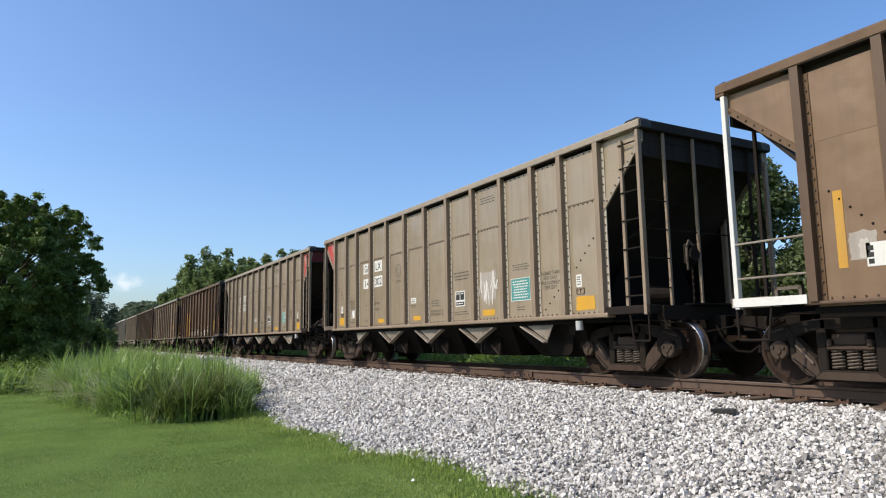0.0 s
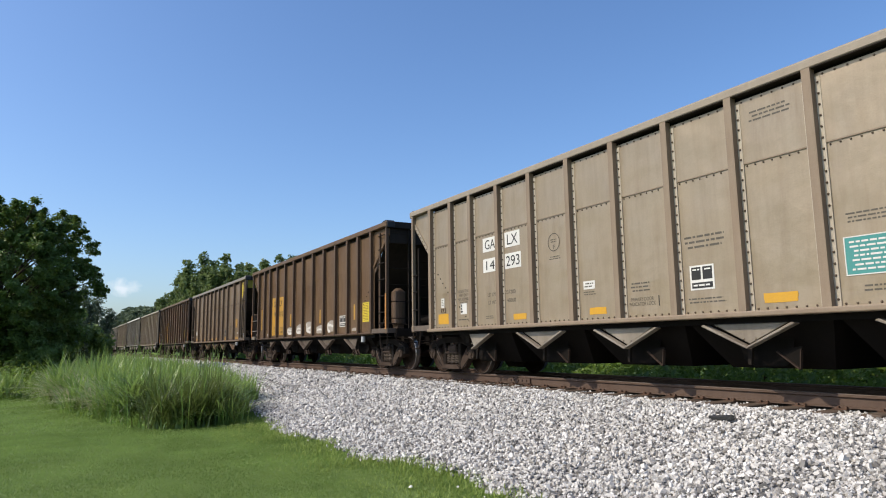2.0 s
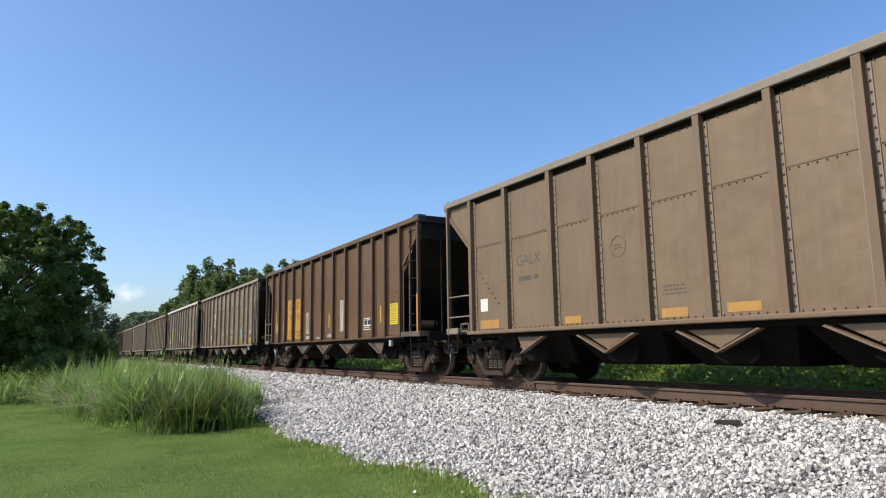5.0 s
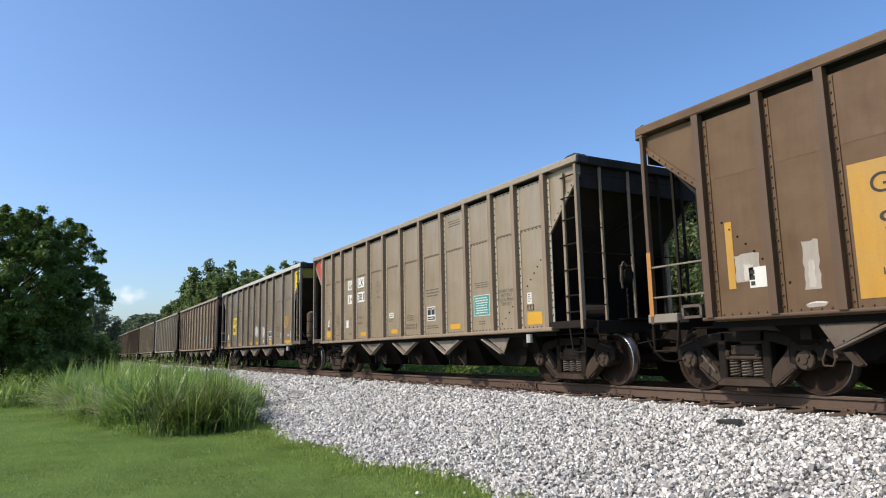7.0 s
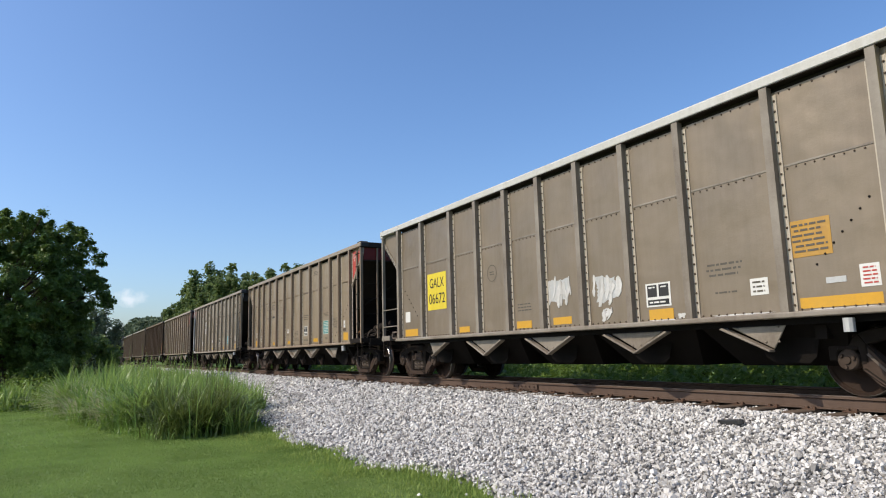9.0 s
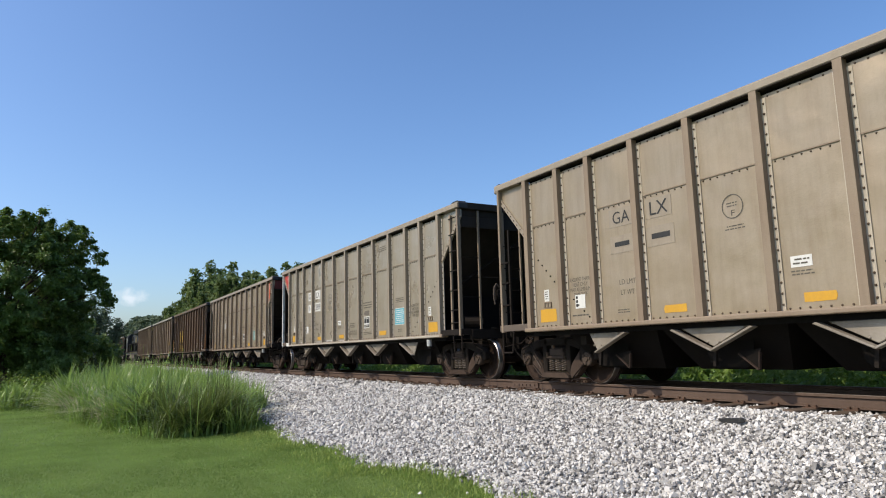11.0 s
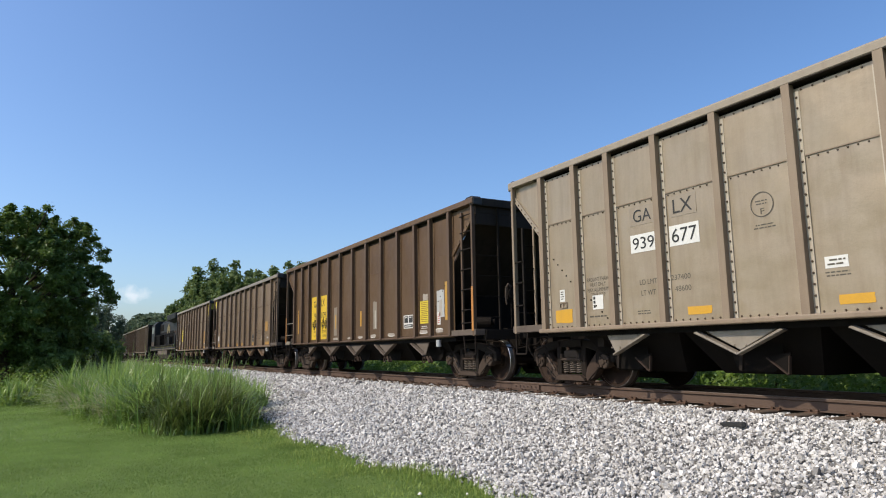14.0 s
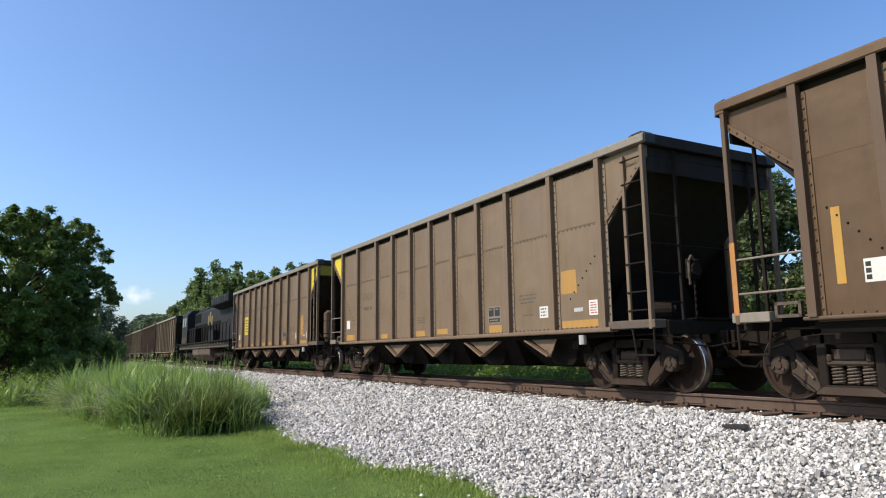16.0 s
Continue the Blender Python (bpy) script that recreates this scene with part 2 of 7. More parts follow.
# coal dust on the car ends, deepened with the shade they stand in
SOOTY_SHADE_END = weathered("coal_and_shade_end_paint", (0.026, 0.0205, 0.0165), (0.012, 0.0098, 0.0085), (0.04, 0.031, 0.0245), 0.7, 0, 0.9, spec=0.12)
RUSTY = weathered("rust_brown_steel", (0.12, 0.07, 0.048), (0.075, 0.045, 0.032), (0.15, 0.097, 0.067), 0.8, 0, 0.7, 0.5, spec=0.08)
TREAD = weathered("polished_steel", (0.55, 0.52, 0.49), (0.3, 0.27, 0.25), (0.42, 0.39, 0.36), 0.3, 0.9, 0.4, 0.1)
DUSTY = weathered("dust_coated_steel", (0.125, 0.098, 0.079), (0.075, 0.055, 0.043), (0.2, 0.165, 0.135), 0.75, 0, 0.8, 0.5, spec=0.1)
CAP = weathered("brown_dusty_casting", (0.07, 0.05, 0.038), (0.04, 0.028, 0.022), (0.1, 0.076, 0.059), 0.75, 0, 0.8, 0.5, spec=0.08)
RAIL = weathered("rail_steel", (0.125, 0.085, 0.065), (0.08, 0.054, 0.042), (0.155, 0.112, 0.088), 0.8, 0, 0.7, 0.5, spec=0.08)
RAILHEAD = weathered("worn_rail_head", (0.24, 0.19, 0.16), (0.16, 0.12, 0.1), (0.3, 0.26, 0.23), 0.45, 0.5, 0.5, 0.1)
SILVER = weathered("silver_paint", (0.6, 0.6, 0.58), (0.4, 0.38, 0.35), (0.5, 0.49, 0.46), 0.45, 0.3, 0.4)
NAVY = weathered("dark_blue_paint", (0.016, 0.019, 0.024), (0.04, 0.035, 0.028), (0.03, 0.03, 0.03), 0.7, 0, 0.8, spec=0.12)
GLASS_DARK = weathered("dark_cab_glass", (0.012, 0.014, 0.016), (0.02, 0.02, 0.02), (0.015, 0.015, 0.018), 0.12, 0, 0.2, 0.02)
TIMBER = weathered("weathered_tie_timber", (0.13, 0.095, 0.072), (0.075, 0.055, 0.043), (0.18, 0.14, 0.11), 0.85, 0, 0.7, 0.7, 18, spec=0.08)
BARK = weathered("bark", (0.095, 0.075, 0.055), (0.05, 0.04, 0.03), (0.13, 0.11, 0.085), 0.9, 0, 0.7, 0.9, 12, spec=0.08)


def stone_material(name, joined):
    m, n, l, b = blank(name)
    v = coords(n, l, shift=False)
    if joined:
        geo = n.new("ShaderNodeNewGeometry")
        ramp = n.new("ShaderNodeValToRGB")
        ramp.color_ramp.elements[0].color = (0.072, 0.069, 0.066, 1)
        ramp.color_ramp.elements[1].position, ramp.color_ramp.elements[1].color = 1.0, (0.75, 0.73, 0.69, 1)
        for pos, c in ((0.14, (0.24, 0.228, 0.212, 1)), (0.35, (0.45, 0.425, 0.39, 1)), (0.6, (0.635, 0.605, 0.56, 1))):
            e = ramp.color_ramp.elements.new(pos)
            e.color = c
        l.new(geo.outputs["Random Per Island"], ramp.inputs[0])
        base = ramp.outputs[0]
    else:
        vor = n.new("ShaderNodeTexVoronoi")
        vor.inputs["Scale"].default_value = 17
        l.new(v, vor.inputs["Vector"])
        sep = n.new("ShaderNodeSeparateColor")
        l.new(vor.outputs["Color"], sep.inputs[0])
        # bed darker than its stones, painting the shade in their gaps
        base = mixed(n, l, sep.outputs[0], (0.065, 0.06, 0.055), (0.235, 0.225, 0.207))
        bumped(n, l, b, vor.outputs["Distance"], 1.0, 0.05)
    dust = noise_of(n, l, v, 30, 4, 0.7, 0.45, 0.8)
    s = n.new("ShaderNodeMath")
    s.operation = "MULTIPLY"
    s.inputs[1].default_value = 0.35
    l.new(dust, s.inputs[0])
    c = mixed(n, l, s.outputs[0], base, (0.345, 0.325, 0.29))
    wide = noise_of(n, l, v, 0.5, 3, 0.5, 0.4, 0.7)
    s2 = n.new("ShaderNodeMath")
    s2.operation = "MULTIPLY"
    s2.inputs[1].default_value = 0.25
    l.new(wide, s2.inputs[0])
    c = mixed(n, l, s2.outputs[0], c, (0.31, 0.297, 0.276))
    l.new(c, b.inputs["Base Color"])
    b.inputs["Roughness"].default_value = 0.85
    return m


STONES = stone_material("crushed_limestone", True)
BED = stone_material("packed_ballast", False)


def turf_material():
    m, n, l, b = blank("turf")
    v = coords(n, l, shift=False)
    a = noise_of(n, l, v, 0.7, 5, 0.6, 0.35, 0.65)
    f = noise_of(n, l, v, 45, 5, 0.7, 0.3, 0.7)
    c = mixed(n, l, a, (0.125, 0.2, 0.034), (0.2, 0.285, 0.055))
    c2 = mixed(n, l, f, c, (0.148, 0.225, 0.04))
    l.new(c2, b.inputs["Base Color"])
    b.inputs["Roughness"].default_value = 0.9
    bumped(n, l, b, f, 0.8, 0.03)
    return m


TURF = turf_material()
LAWN = foliage("lawn_blades", (0.225, 0.35, 0.088), (0.30, 0.42, 0.118), 0.4, 0.8, 0.5, 0.8, 0.1, 0.82)
LONG_GRASS = foliage("unmown_edge_blades", (0.22, 0.325, 0.065), (0.43, 0.52, 0.145), 0.45, 0.6, 0.7, 0.4, 0.3, 0.8)
WEED = foliage("tall_grass_blades", (0.07, 0.135, 0.022), (0.39, 0.55, 0.14), 0.36, 0.42, 0.9, 0.45, 0.5, 0.86)
OLIVE_WEED = foliage("dark_weed_blades", (0.055, 0.085, 0.018), (0.22, 0.29, 0.075), 0.3, 0.5, 0.9, 0.45, 0.4, 0.86)
DRY_GRASS = foliage("dry_grass_blades", (0.30, 0.33, 0.17), (0.62, 0.60, 0.40), 0.35, 0.6, 0.9, 0.3, 0.3, 0.86)
LEAF = foliage("broad_leaves", (0.045, 0.085, 0.02), (0.18, 0.265, 0.06), 0.3, 0.45, 0.25, 0.0, 0.4, 0.95)
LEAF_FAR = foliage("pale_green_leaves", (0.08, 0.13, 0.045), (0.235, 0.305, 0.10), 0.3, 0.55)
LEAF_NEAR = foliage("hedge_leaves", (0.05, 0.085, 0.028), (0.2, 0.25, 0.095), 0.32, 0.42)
# paler, greyer leaf colour: the haze of distance is painted in
LEAF_HAZE = foliage("haze_tinted_leaves", (0.11, 0.155, 0.095), (0.17, 0.22, 0.13), 0.25, 0.7)
SCRUB = foliage("sunlit_scrub_leaves", (0.06, 0.12, 0.015), (0.24, 0.35, 0.06), 0.35, 0.5, 0.6, 0.5, 0.3, 0.9)


# ---- mesh building ----
class Geo:
    """Collects vertices and faces, with a material number per face."""

    def __init__(self):
        self.v, self.f, self.m, self.slot = [], [], [], 0

    def add(self, verts, faces):
        k = len(self.v)
        self.v.extend([tuple(p) for p in verts])
        for q in faces:
            self.f.append(tuple(i + k for i in q))
            self.m.append(self.slot)
        return self

    def box(self, x0, x1, y0, y1, z0, z1):
        v = [(x, y, z) for x in (x0, x1) for y in (y0, y1) for z in (z0, z1)]
        return self.add(v, [(0, 1, 3, 2), (4, 6, 7, 5), (0, 4, 5, 1), (2, 3, 7, 6), (0, 2, 6, 4), (1, 5, 7, 3)])

    def prism(self, poly, axis, a, b):
        put = {"y": lambda p, d: (p[0], d, p[1]), "x": lambda p, d: (d, p[0], p[1]), "z": lambda p, d: (p[0], p[1], d)}[axis]
        n = len(poly)
        v = [put(p, a) for p in poly] + [put(p, b) for p in poly]
        f = [tuple(range(n)), tuple(range(2 * n - 1, n - 1, -1))]
        f += [(i, (i + 1) % n, n + (i + 1) % n, n + i) for i in range(n)]
        return self.add(v, f)

    def bar(self, p, q, w, d):
        """A straight bar of section w x d from p to q."""
        p, q = Vector(p), Vector(q)
        way = (q - p).normalized()
        side = way.cross(Vector((0, 1, 0)))
        if side.length < 0.2:
            side = way.cross(Vector((0, 0, 1)))
        side.normalize()
        up = way.cross(side)
        v = [e + side * (w / 2 * a) + up * (d / 2 * b) for e in (p, q) for a, b in ((-1, -1), (1, -1), (1, 1), (-1, 1))]
        return self.add(v, [(0, 3, 2, 1), (4, 5, 6, 7), (0, 1, 5, 4), (1, 2, 6, 5), (2, 3, 7, 6), (3, 0, 4, 7)])

    def cyl(self, p, q, r, n=10, r2=None):
        p, q = Vector(p), Vector(q)
        way = (q - p).normalized()
        a = way.orthogonal().normalized()
        b = way.cross(a)
        r2 = r if r2 is None else r2
        v = []
        for e, rr in ((p, r), (q, r2)):
            v += [e + (a * math.cos(t) + b * math.sin(t)) * rr for t in (2 * math.pi * i / n for i in range(n))]
        f = [(i, (i + 1) % n, n + (i + 1) % n, n + i) for i in range(n)]
        return self.add(v, f + [tuple(range(n - 1, -1, -1)), tuple(range(n, 2 * n))])

    def tube(self, pts, r, n=7):
        for p, q in zip(pts, pts[1:]):
            self.cyl(p, q, r, n)
        return self

    def lathe(self, rows, n=32, centre=(0, 0, 0)):
        """Turned about the y axis; rows of (radius, y)."""
        cx, cy, cz = centre
        v = [(cx + r * math.cos(2 * math.pi * i / n), cy + y, cz + r * math.sin(2 * math.pi * i / n)) for r, y in rows for i in range(n)]
        f = [(j * n + i, j * n + (i + 1) % n, (j + 1) * n + (i + 1) % n, (j + 1) * n + i) for j in range(len(rows) - 1) for i in range(n)]
        f.append(tuple(range(n)))
        f.append(tuple((len(rows) - 1) * n + i for i in range(n)))
        return self.add(v, f)

    def rivet(self, x, y, z, r=0.014, h=0.012, n=6):
        """A rivet head on a face that looks along -y."""
        v = [(x + r * math.cos(6.2832 * i / n), y, z + r * math.sin(6.2832 * i / n)) for i in range(n)]
        v += [(x + r * 0.6 * math.cos(6.2832 * i / n), y - h, z + r * 0.6 * math.sin(6.2832 * i / n)) for i in range(n)]
        f = [(i, (i + 1) % n, n + (i + 1) % n, n + i) for i in range(n)]
        return self.add(v, f + [tuple(range(n, 2 * n))])

    def flip(self):
        """Turned half a circle about the upright axis, for the far side."""
        g = Geo()
        g.v, g.f, g.m = [(-x, -y, z) for x, y, z in self.v], list(self.f), list(self.m)
        return g

    def mesh(self, name, mats, bevel=0.0, smooth=False):
        me = bpy.data.meshes.new(name)
        me.from_pydata(self.v, [], self.f)
        for m in mats:
            me.materials.append(m)
        me.polygons.foreach_set("material_index", self.m)
        bm = bmesh.new()
        bm.from_mesh(me)
        bmesh.ops.recalc_face_normals(bm, faces=bm.faces)
        if bevel:
            bmesh.ops.bevel(bm, geom=bm.edges[:], offset=bevel, segments=1, affect="EDGES", clamp_overlap=True)
        bm.to_mesh(me)
        bm.free()
        if smooth:
            me.polygons.foreach_set("use_smooth", [True] * len(me.polygons))
        return me


def part(name, geo, material, parent, label="", bevel=0.0, smooth=False):
    mats = material if isinstance(material, (list, tuple)) else [material]
    ob = new(name, geo if isinstance(geo, bpy.types.Mesh) else geo.mesh(name, mats, bevel, smooth))
    ob.parent = parent
    if label:
        tagged(ob, label)
    return ob


def many(name, verts, faces, material, smooth=False):
    """A mesh from arrays."""
    me = bpy.data.meshes.new(name)
    me.from_pydata(verts.reshape(-1, 3).tolist(), [], faces.tolist())
    me.materials.append(material)
    if smooth:
        me.polygons.foreach_set("use_smooth", [True] * len(me.polygons))
    return me


def thing(name, label, category, group="", at=(0, 0, 0), kind=""):
    ob = new(name)
    ob.empty_display_size = 0.3
    ob.matrix_basis = pose(*at)
    return tagged(ob, label, category, group, kind)


# ---- ground, ballast and track ----
def ground_z(y):
    rows = ((-4000, -0.85), (3.6, -0.85), (4.0, -0.83), (7.5, -0.225), (11.3, -0.225), (13.4, -0.8), (4000, -0.8))
    for (a, p), (b, q) in zip(rows, rows[1:]):
        if a <= y <= b:
            return p + (q - p) * (y - a) / (b - a)
    return -0.85


def build_ground():
    xs = [-4000, -600, -300, -200] + list(range(-150, 31, 3)) + [100, 600, 4000]
    ys = [-4000, -600, -200, -80, -40, -20] + [q * 0.5 for q in range(-24, 33)] + [20, 30, 50, 90, 200, 600, 4000]
    v = np.array([(x, y, ground_z(y) - 0.02 + (0.05 * noise.noise((x * 0.13, y * 0.21, 3.0)) if y < 3.4 else 0)) for x in xs for y in ys])
    ny = len(ys)
    f = np.array([(i * ny + j, (i + 1) * ny + j, (i + 1) * ny + j + 1, i * ny + j + 1) for i in range(len(xs) - 1) for j in range(ny - 1)])
    ob = new("ground", many("ground", v, f, TURF, True))
    tagged(ob, "mown green lawn running level to the distance", "ground", kind="structure")


def edge_y(x):
    """Where the lawn ends and the gravel begins."""
    lobes = np.interp(x, (-30, -17.6, -14.5, -12.3, -11.4, -10.8, -9.6, -8.9, -8.3, -7.9, -6.9, -6.0, -5.0), (4.2, 4.3, 4.0, 3.62, 3.62, 3.9, 3.84, 3.68, 3.86, 4.12, 4.18, 4.0, 4.08))
    return float(lobes) + 0.09 * noise.noise((x * 2.1, 5.1, 0.0)) + 0.05 * noise.noise((x * 6.3, 2.4, 0.0))


def build_ballast():
    xs = [-700, -400, -250] + [-160 + 0.5 * i for i in range(351)] + [60, 400]
    inner = [4.6, 5.4, 6.2, 7.0, 7.5, 8.2, 9.4, 10.6, 11.3, 12.3, 13.0]
    v, f = [], []
    ny = len(inner) + 1
    for x in xs:
        for y in [edge_y(x)] + inner:
            v.append((x, y, ground_z(y) + 0.006 + 0.02 * noise.noise((x * 2, y * 2, 0)) - (0.015 if 7.4 < y < 11.4 else 0)))
    f = [(i * ny + j, (i + 1) * ny + j, (i + 1) * ny + j + 1, i * ny + j + 1) for i in range(len(xs) - 1) for j in range(ny - 1)]
    ob = new("ballast_bed", many("ballast_bed", np.array(v), np.array(f), BED, True))
    tagged(ob, "pale crushed limestone ballast bed under the railway track", "ballast", kind="structure")


def build_stones():
    rng = np.random.default_rng(4)
    spots = []
    for x0, x1, per, size in ((-10, 0, 1200, 0.0158), (-18, -10, 720, 0.0196), (-34, -18, 240, 0.030), (-75, -34, 55, 0.05), (0, 6, 60, 0.04)):
        n = int((x1 - x0) * 5.0 * per)
        x = rng.uniform(x0, x1, n)
        y = rng.uniform(3.5, 8.52, n)
        s = size * rng.lognormal(0, 0.27, n)
        spots.append(np.stack([x, y, s], 1))
    spots = np.concatenate(spots)
    keep = np.array([(y > edge_y(x) + 0.02 * k) for k, (x, y, _) in zip(rng.normal(0, 4, len(spots)), spots)])
    # tie ends lie bare beside the rail
    off = np.abs((2.0 - spots[:, 0] + 0.2675) % 0.535 - 0.2675)
    keep &= (spots[:, 1] < 8.02 + rng.normal(0, 0.05, len(spots))) | (off > 0.15 + rng.normal(0, 0.02, len(spots))) | (rng.uniform(0, 1, len(spots)) < 0.035)
    spots = spots[keep]
    n = len(spots)
    cube = np.array([(x, y, z) for x in (-1, 1) for y in (-1, 1) for z in (-1, 1)], float)
    v = cube[None] * rng.uniform(0.5, 1.0, (n, 8, 3)) * rng.uniform(0.6, 1.3, (n, 1, 3))
    a = rng.uniform(0, 6.283, (n, 3))
    for k, (i, j) in enumerate(((0, 1), (1, 2), (0, 2))):
        c, s = np.cos(a[:, k])[:, None], np.sin(a[:, k])[:, None]
        p, q = v[:, :, i].copy(), v[:, :, j].copy()
        v[:, :, i], v[:, :, j] = p * c - q * s, p * s + q * c
    v *= spots[:, 2][:, None, None]
    z = np.array([ground_z(y) for y in spots[:, 1]]) + rng.uniform(-0.012, 0.042, n) - np.interp(spots[:, 1], (7.75, 8.05), (0.0, 0.022))
    v += np.stack([spots[:, 0], spots[:, 1], z], 1)[:, None, :]
    quads = np.array([(0, 1, 3, 2), (4, 6, 7, 5), (0, 4, 5, 1), (2, 3, 7, 6), (0, 2, 6, 4), (1, 5, 7, 3)])
    f = (quads[None] + 8 * np.arange(n)[:, None, None]).reshape(-1, 4)
    ob = new("ballast_stones", many("ballast_stones", v, f, STONES))
    tagged(ob, "loose angular white and grey crushed limestone stones", "gravel", kind="stuff")


def build_track():
    track = thing("railway_track", "rusty steel rails on weathered timber ties in white ballast", "railway track", kind="structure", at=(0, YC, 0))
    for side in (-1, 1):
        c = side * 0.755
        g = Geo()
        prof = [(-0.075, -0.172), (0.075, -0.172), (0.075, -0.16), (0.012, -0.145), (0.009, -0.05), (0.036, -0.038), (0.036, -0.006), (0.03, 0.0),
                (-0.03, 0.0), (-0.036, -0.006), (-0.036, -0.038), (-0.009, -0.05), (-0.012, -0.145), (-0.075, -0.16)]
        pts = [(c + p, q) for p, q in prof]
        k = len(pts)
        v = [(-420, *p) for p in pts] + [(120, *p) for p in pts]
        for i in range(k):
            g.slot = 1 if i in (6, 7, 8) else 0
            g.add([v[i], v[(i + 1) % k], v[k + (i + 1) % k], v[k + i]], [(0, 1, 2, 3)])
        part("rail", g, [RAIL, RAILHEAD], track, "rust-brown steel rail with a worn head")
        for x in (-11.9, -33.0):
            b = Geo().box(x - 0.46, x + 0.46, c - 0.05 if side < 0 else c + 0.012, c - 0.012 if side < 0 else c + 0.05, -0.145, -0.045)
            for q in (-0.36, -0.2, -0.07, 0.07, 0.2, 0.36):
                b.cyl((x + q, c - 0.075, -0.09), (x + q, c - 0.04, -0.09), 0.018, 6)
            part("joint_bar", b, RAIL, track, "bolted joint bar")
    rng = random.Random(8)
    shapes = []
    for k in range(4):
        w = 0.115
        g = Geo().prism([(-w, -1.31 + 0.02 * k), (w, -1.31 - 0.015 * k), (w - 0.006, 0), (w + 0.004, 1.3), (-w, 1.31), (-w + 0.008, 0.1)], "z", -0.37, -0.185)
        shapes.append(g.mesh("tie", [TIMBER], 0.012))
    plate = Geo().box(-0.09, 0.09, -0.17, 0.17, -0.186, -0.171)
    for q in (-0.11, 0.11):
        for r in (-0.05, 0.05):
            plate.box(r - 0.014, r + 0.014, q - 0.014, q + 0.02, -0.172, -0.145)
    plate_mesh = plate.mesh("tie_plate", [RUSTY])
    for i in range(290):
        x = 2.0 - 0.535 * i
        ob = part("tie", shapes[rng.randrange(4)], None, track)
        ob.location = (x + rng.uniform(-0.03, 0.03), rng.uniform(-0.06, 0.05), rng.uniform(-0.012, 0.008))
        ob.rotation_euler = (0, 0, rng.uniform(-0.02, 0.02))
        if i < 70:
            for s in (-0.755, 0.755):
                p = part("tie_plate", plate_mesh, None, track)
                p.location = (x, s, 0)


# ---- hopper cars ----
PANEL, FACE = 1.524, 1.635            # half widths at the sheets and at the posts
MANY_POSTS = (-6.28, -5.3, -4.44, -3.38, -2.26, -1.13, 0.0, 1.13, 2.26, 3.38, 4.44, 5.3, 6.28)
FEW_POSTS = (-6.25, -4.9, -3.43, -2.27, -1.13, 0.0, 1.13, 2.27, 3.43, 4.9, 6.25)
POCKETS = (-4.42, -2.21, 0.0, 2.21, 4.42)


def post_geo(riveted=True):
    g = Geo()
    g.prism([(-0.056, -FACE), (0.056, -FACE), (0.05, -PANEL), (-0.05, -PANEL)], "z", 1.05, 3.97)
    g.slot = 1
    for a, b in ((-0.118, -0.052), (0.052, 0.118)):
        g.box(a, b, -PANEL - 0.017, -PANEL - 0.001, 1.06, 3.86)
    if riveted:
        g.slot = 2
        for x in (-0.086, 0.086):
            for i in range(20):
                g.rivet(x, -PANEL - 0.017, 1.14 + i * 0.139, 0.017, 0.018)
    return g


def wheelset_mesh():
    g = Geo()
    for s in (-1, 1):
        rows = [(0.485, 0.0), (0.487, 0.022), (0.462, 0.034), (0.457, 0.06), (0.4555, 0.08), (0.4545, 0.102), (0.452, 0.13), (0.44, 0.14), (0.40, 0.14), (0.385, 0.115),
                (0.22, 0.06), (0.15, 0.075), (0.135, 0.13), (0.1, 0.135)]
        g.slot = 0
        body = [(0.1, -0.02), (0.14, -0.015), (0.2, 0.03), (0.38, 0.02), (0.40, 0.0)]
        ring = body + rows
        start = len(g.f)
        g.lathe([(r, s * (0.685 + y)) for r, y in ring], 32)
        for k in range(start, len(g.f)):
            j = (k - start) // 32
            if 7 <= j <= 11:
                g.m[k] = 1
        g.slot = 2
        g.lathe([(r, s * y) for r, y in ((0.09, 0.80), (0.1, 0.96), (0.125, 0.97), (0.13, 1.09), (0.115, 1.11), (0.05, 1.112), (0.045, 1.13), (0.01, 1.13))], 16)
        for a in (0.5, 2.6, 4.7):
            x, z = 0.085 * math.cos(a), 0.085 * math.sin(a)
            g.cyl((x, s * 1.1, z), (x, s * 1.135, z), 0.024, 6)
    g.slot = 0
    g.cyl((0, -0.7, 0), (0, 0.7, 0), 0.085, 12)
    return g.mesh("wheelset", [WHEEL, TREAD, CAP], 0, False)


WHEELSET = wheelset_mesh()


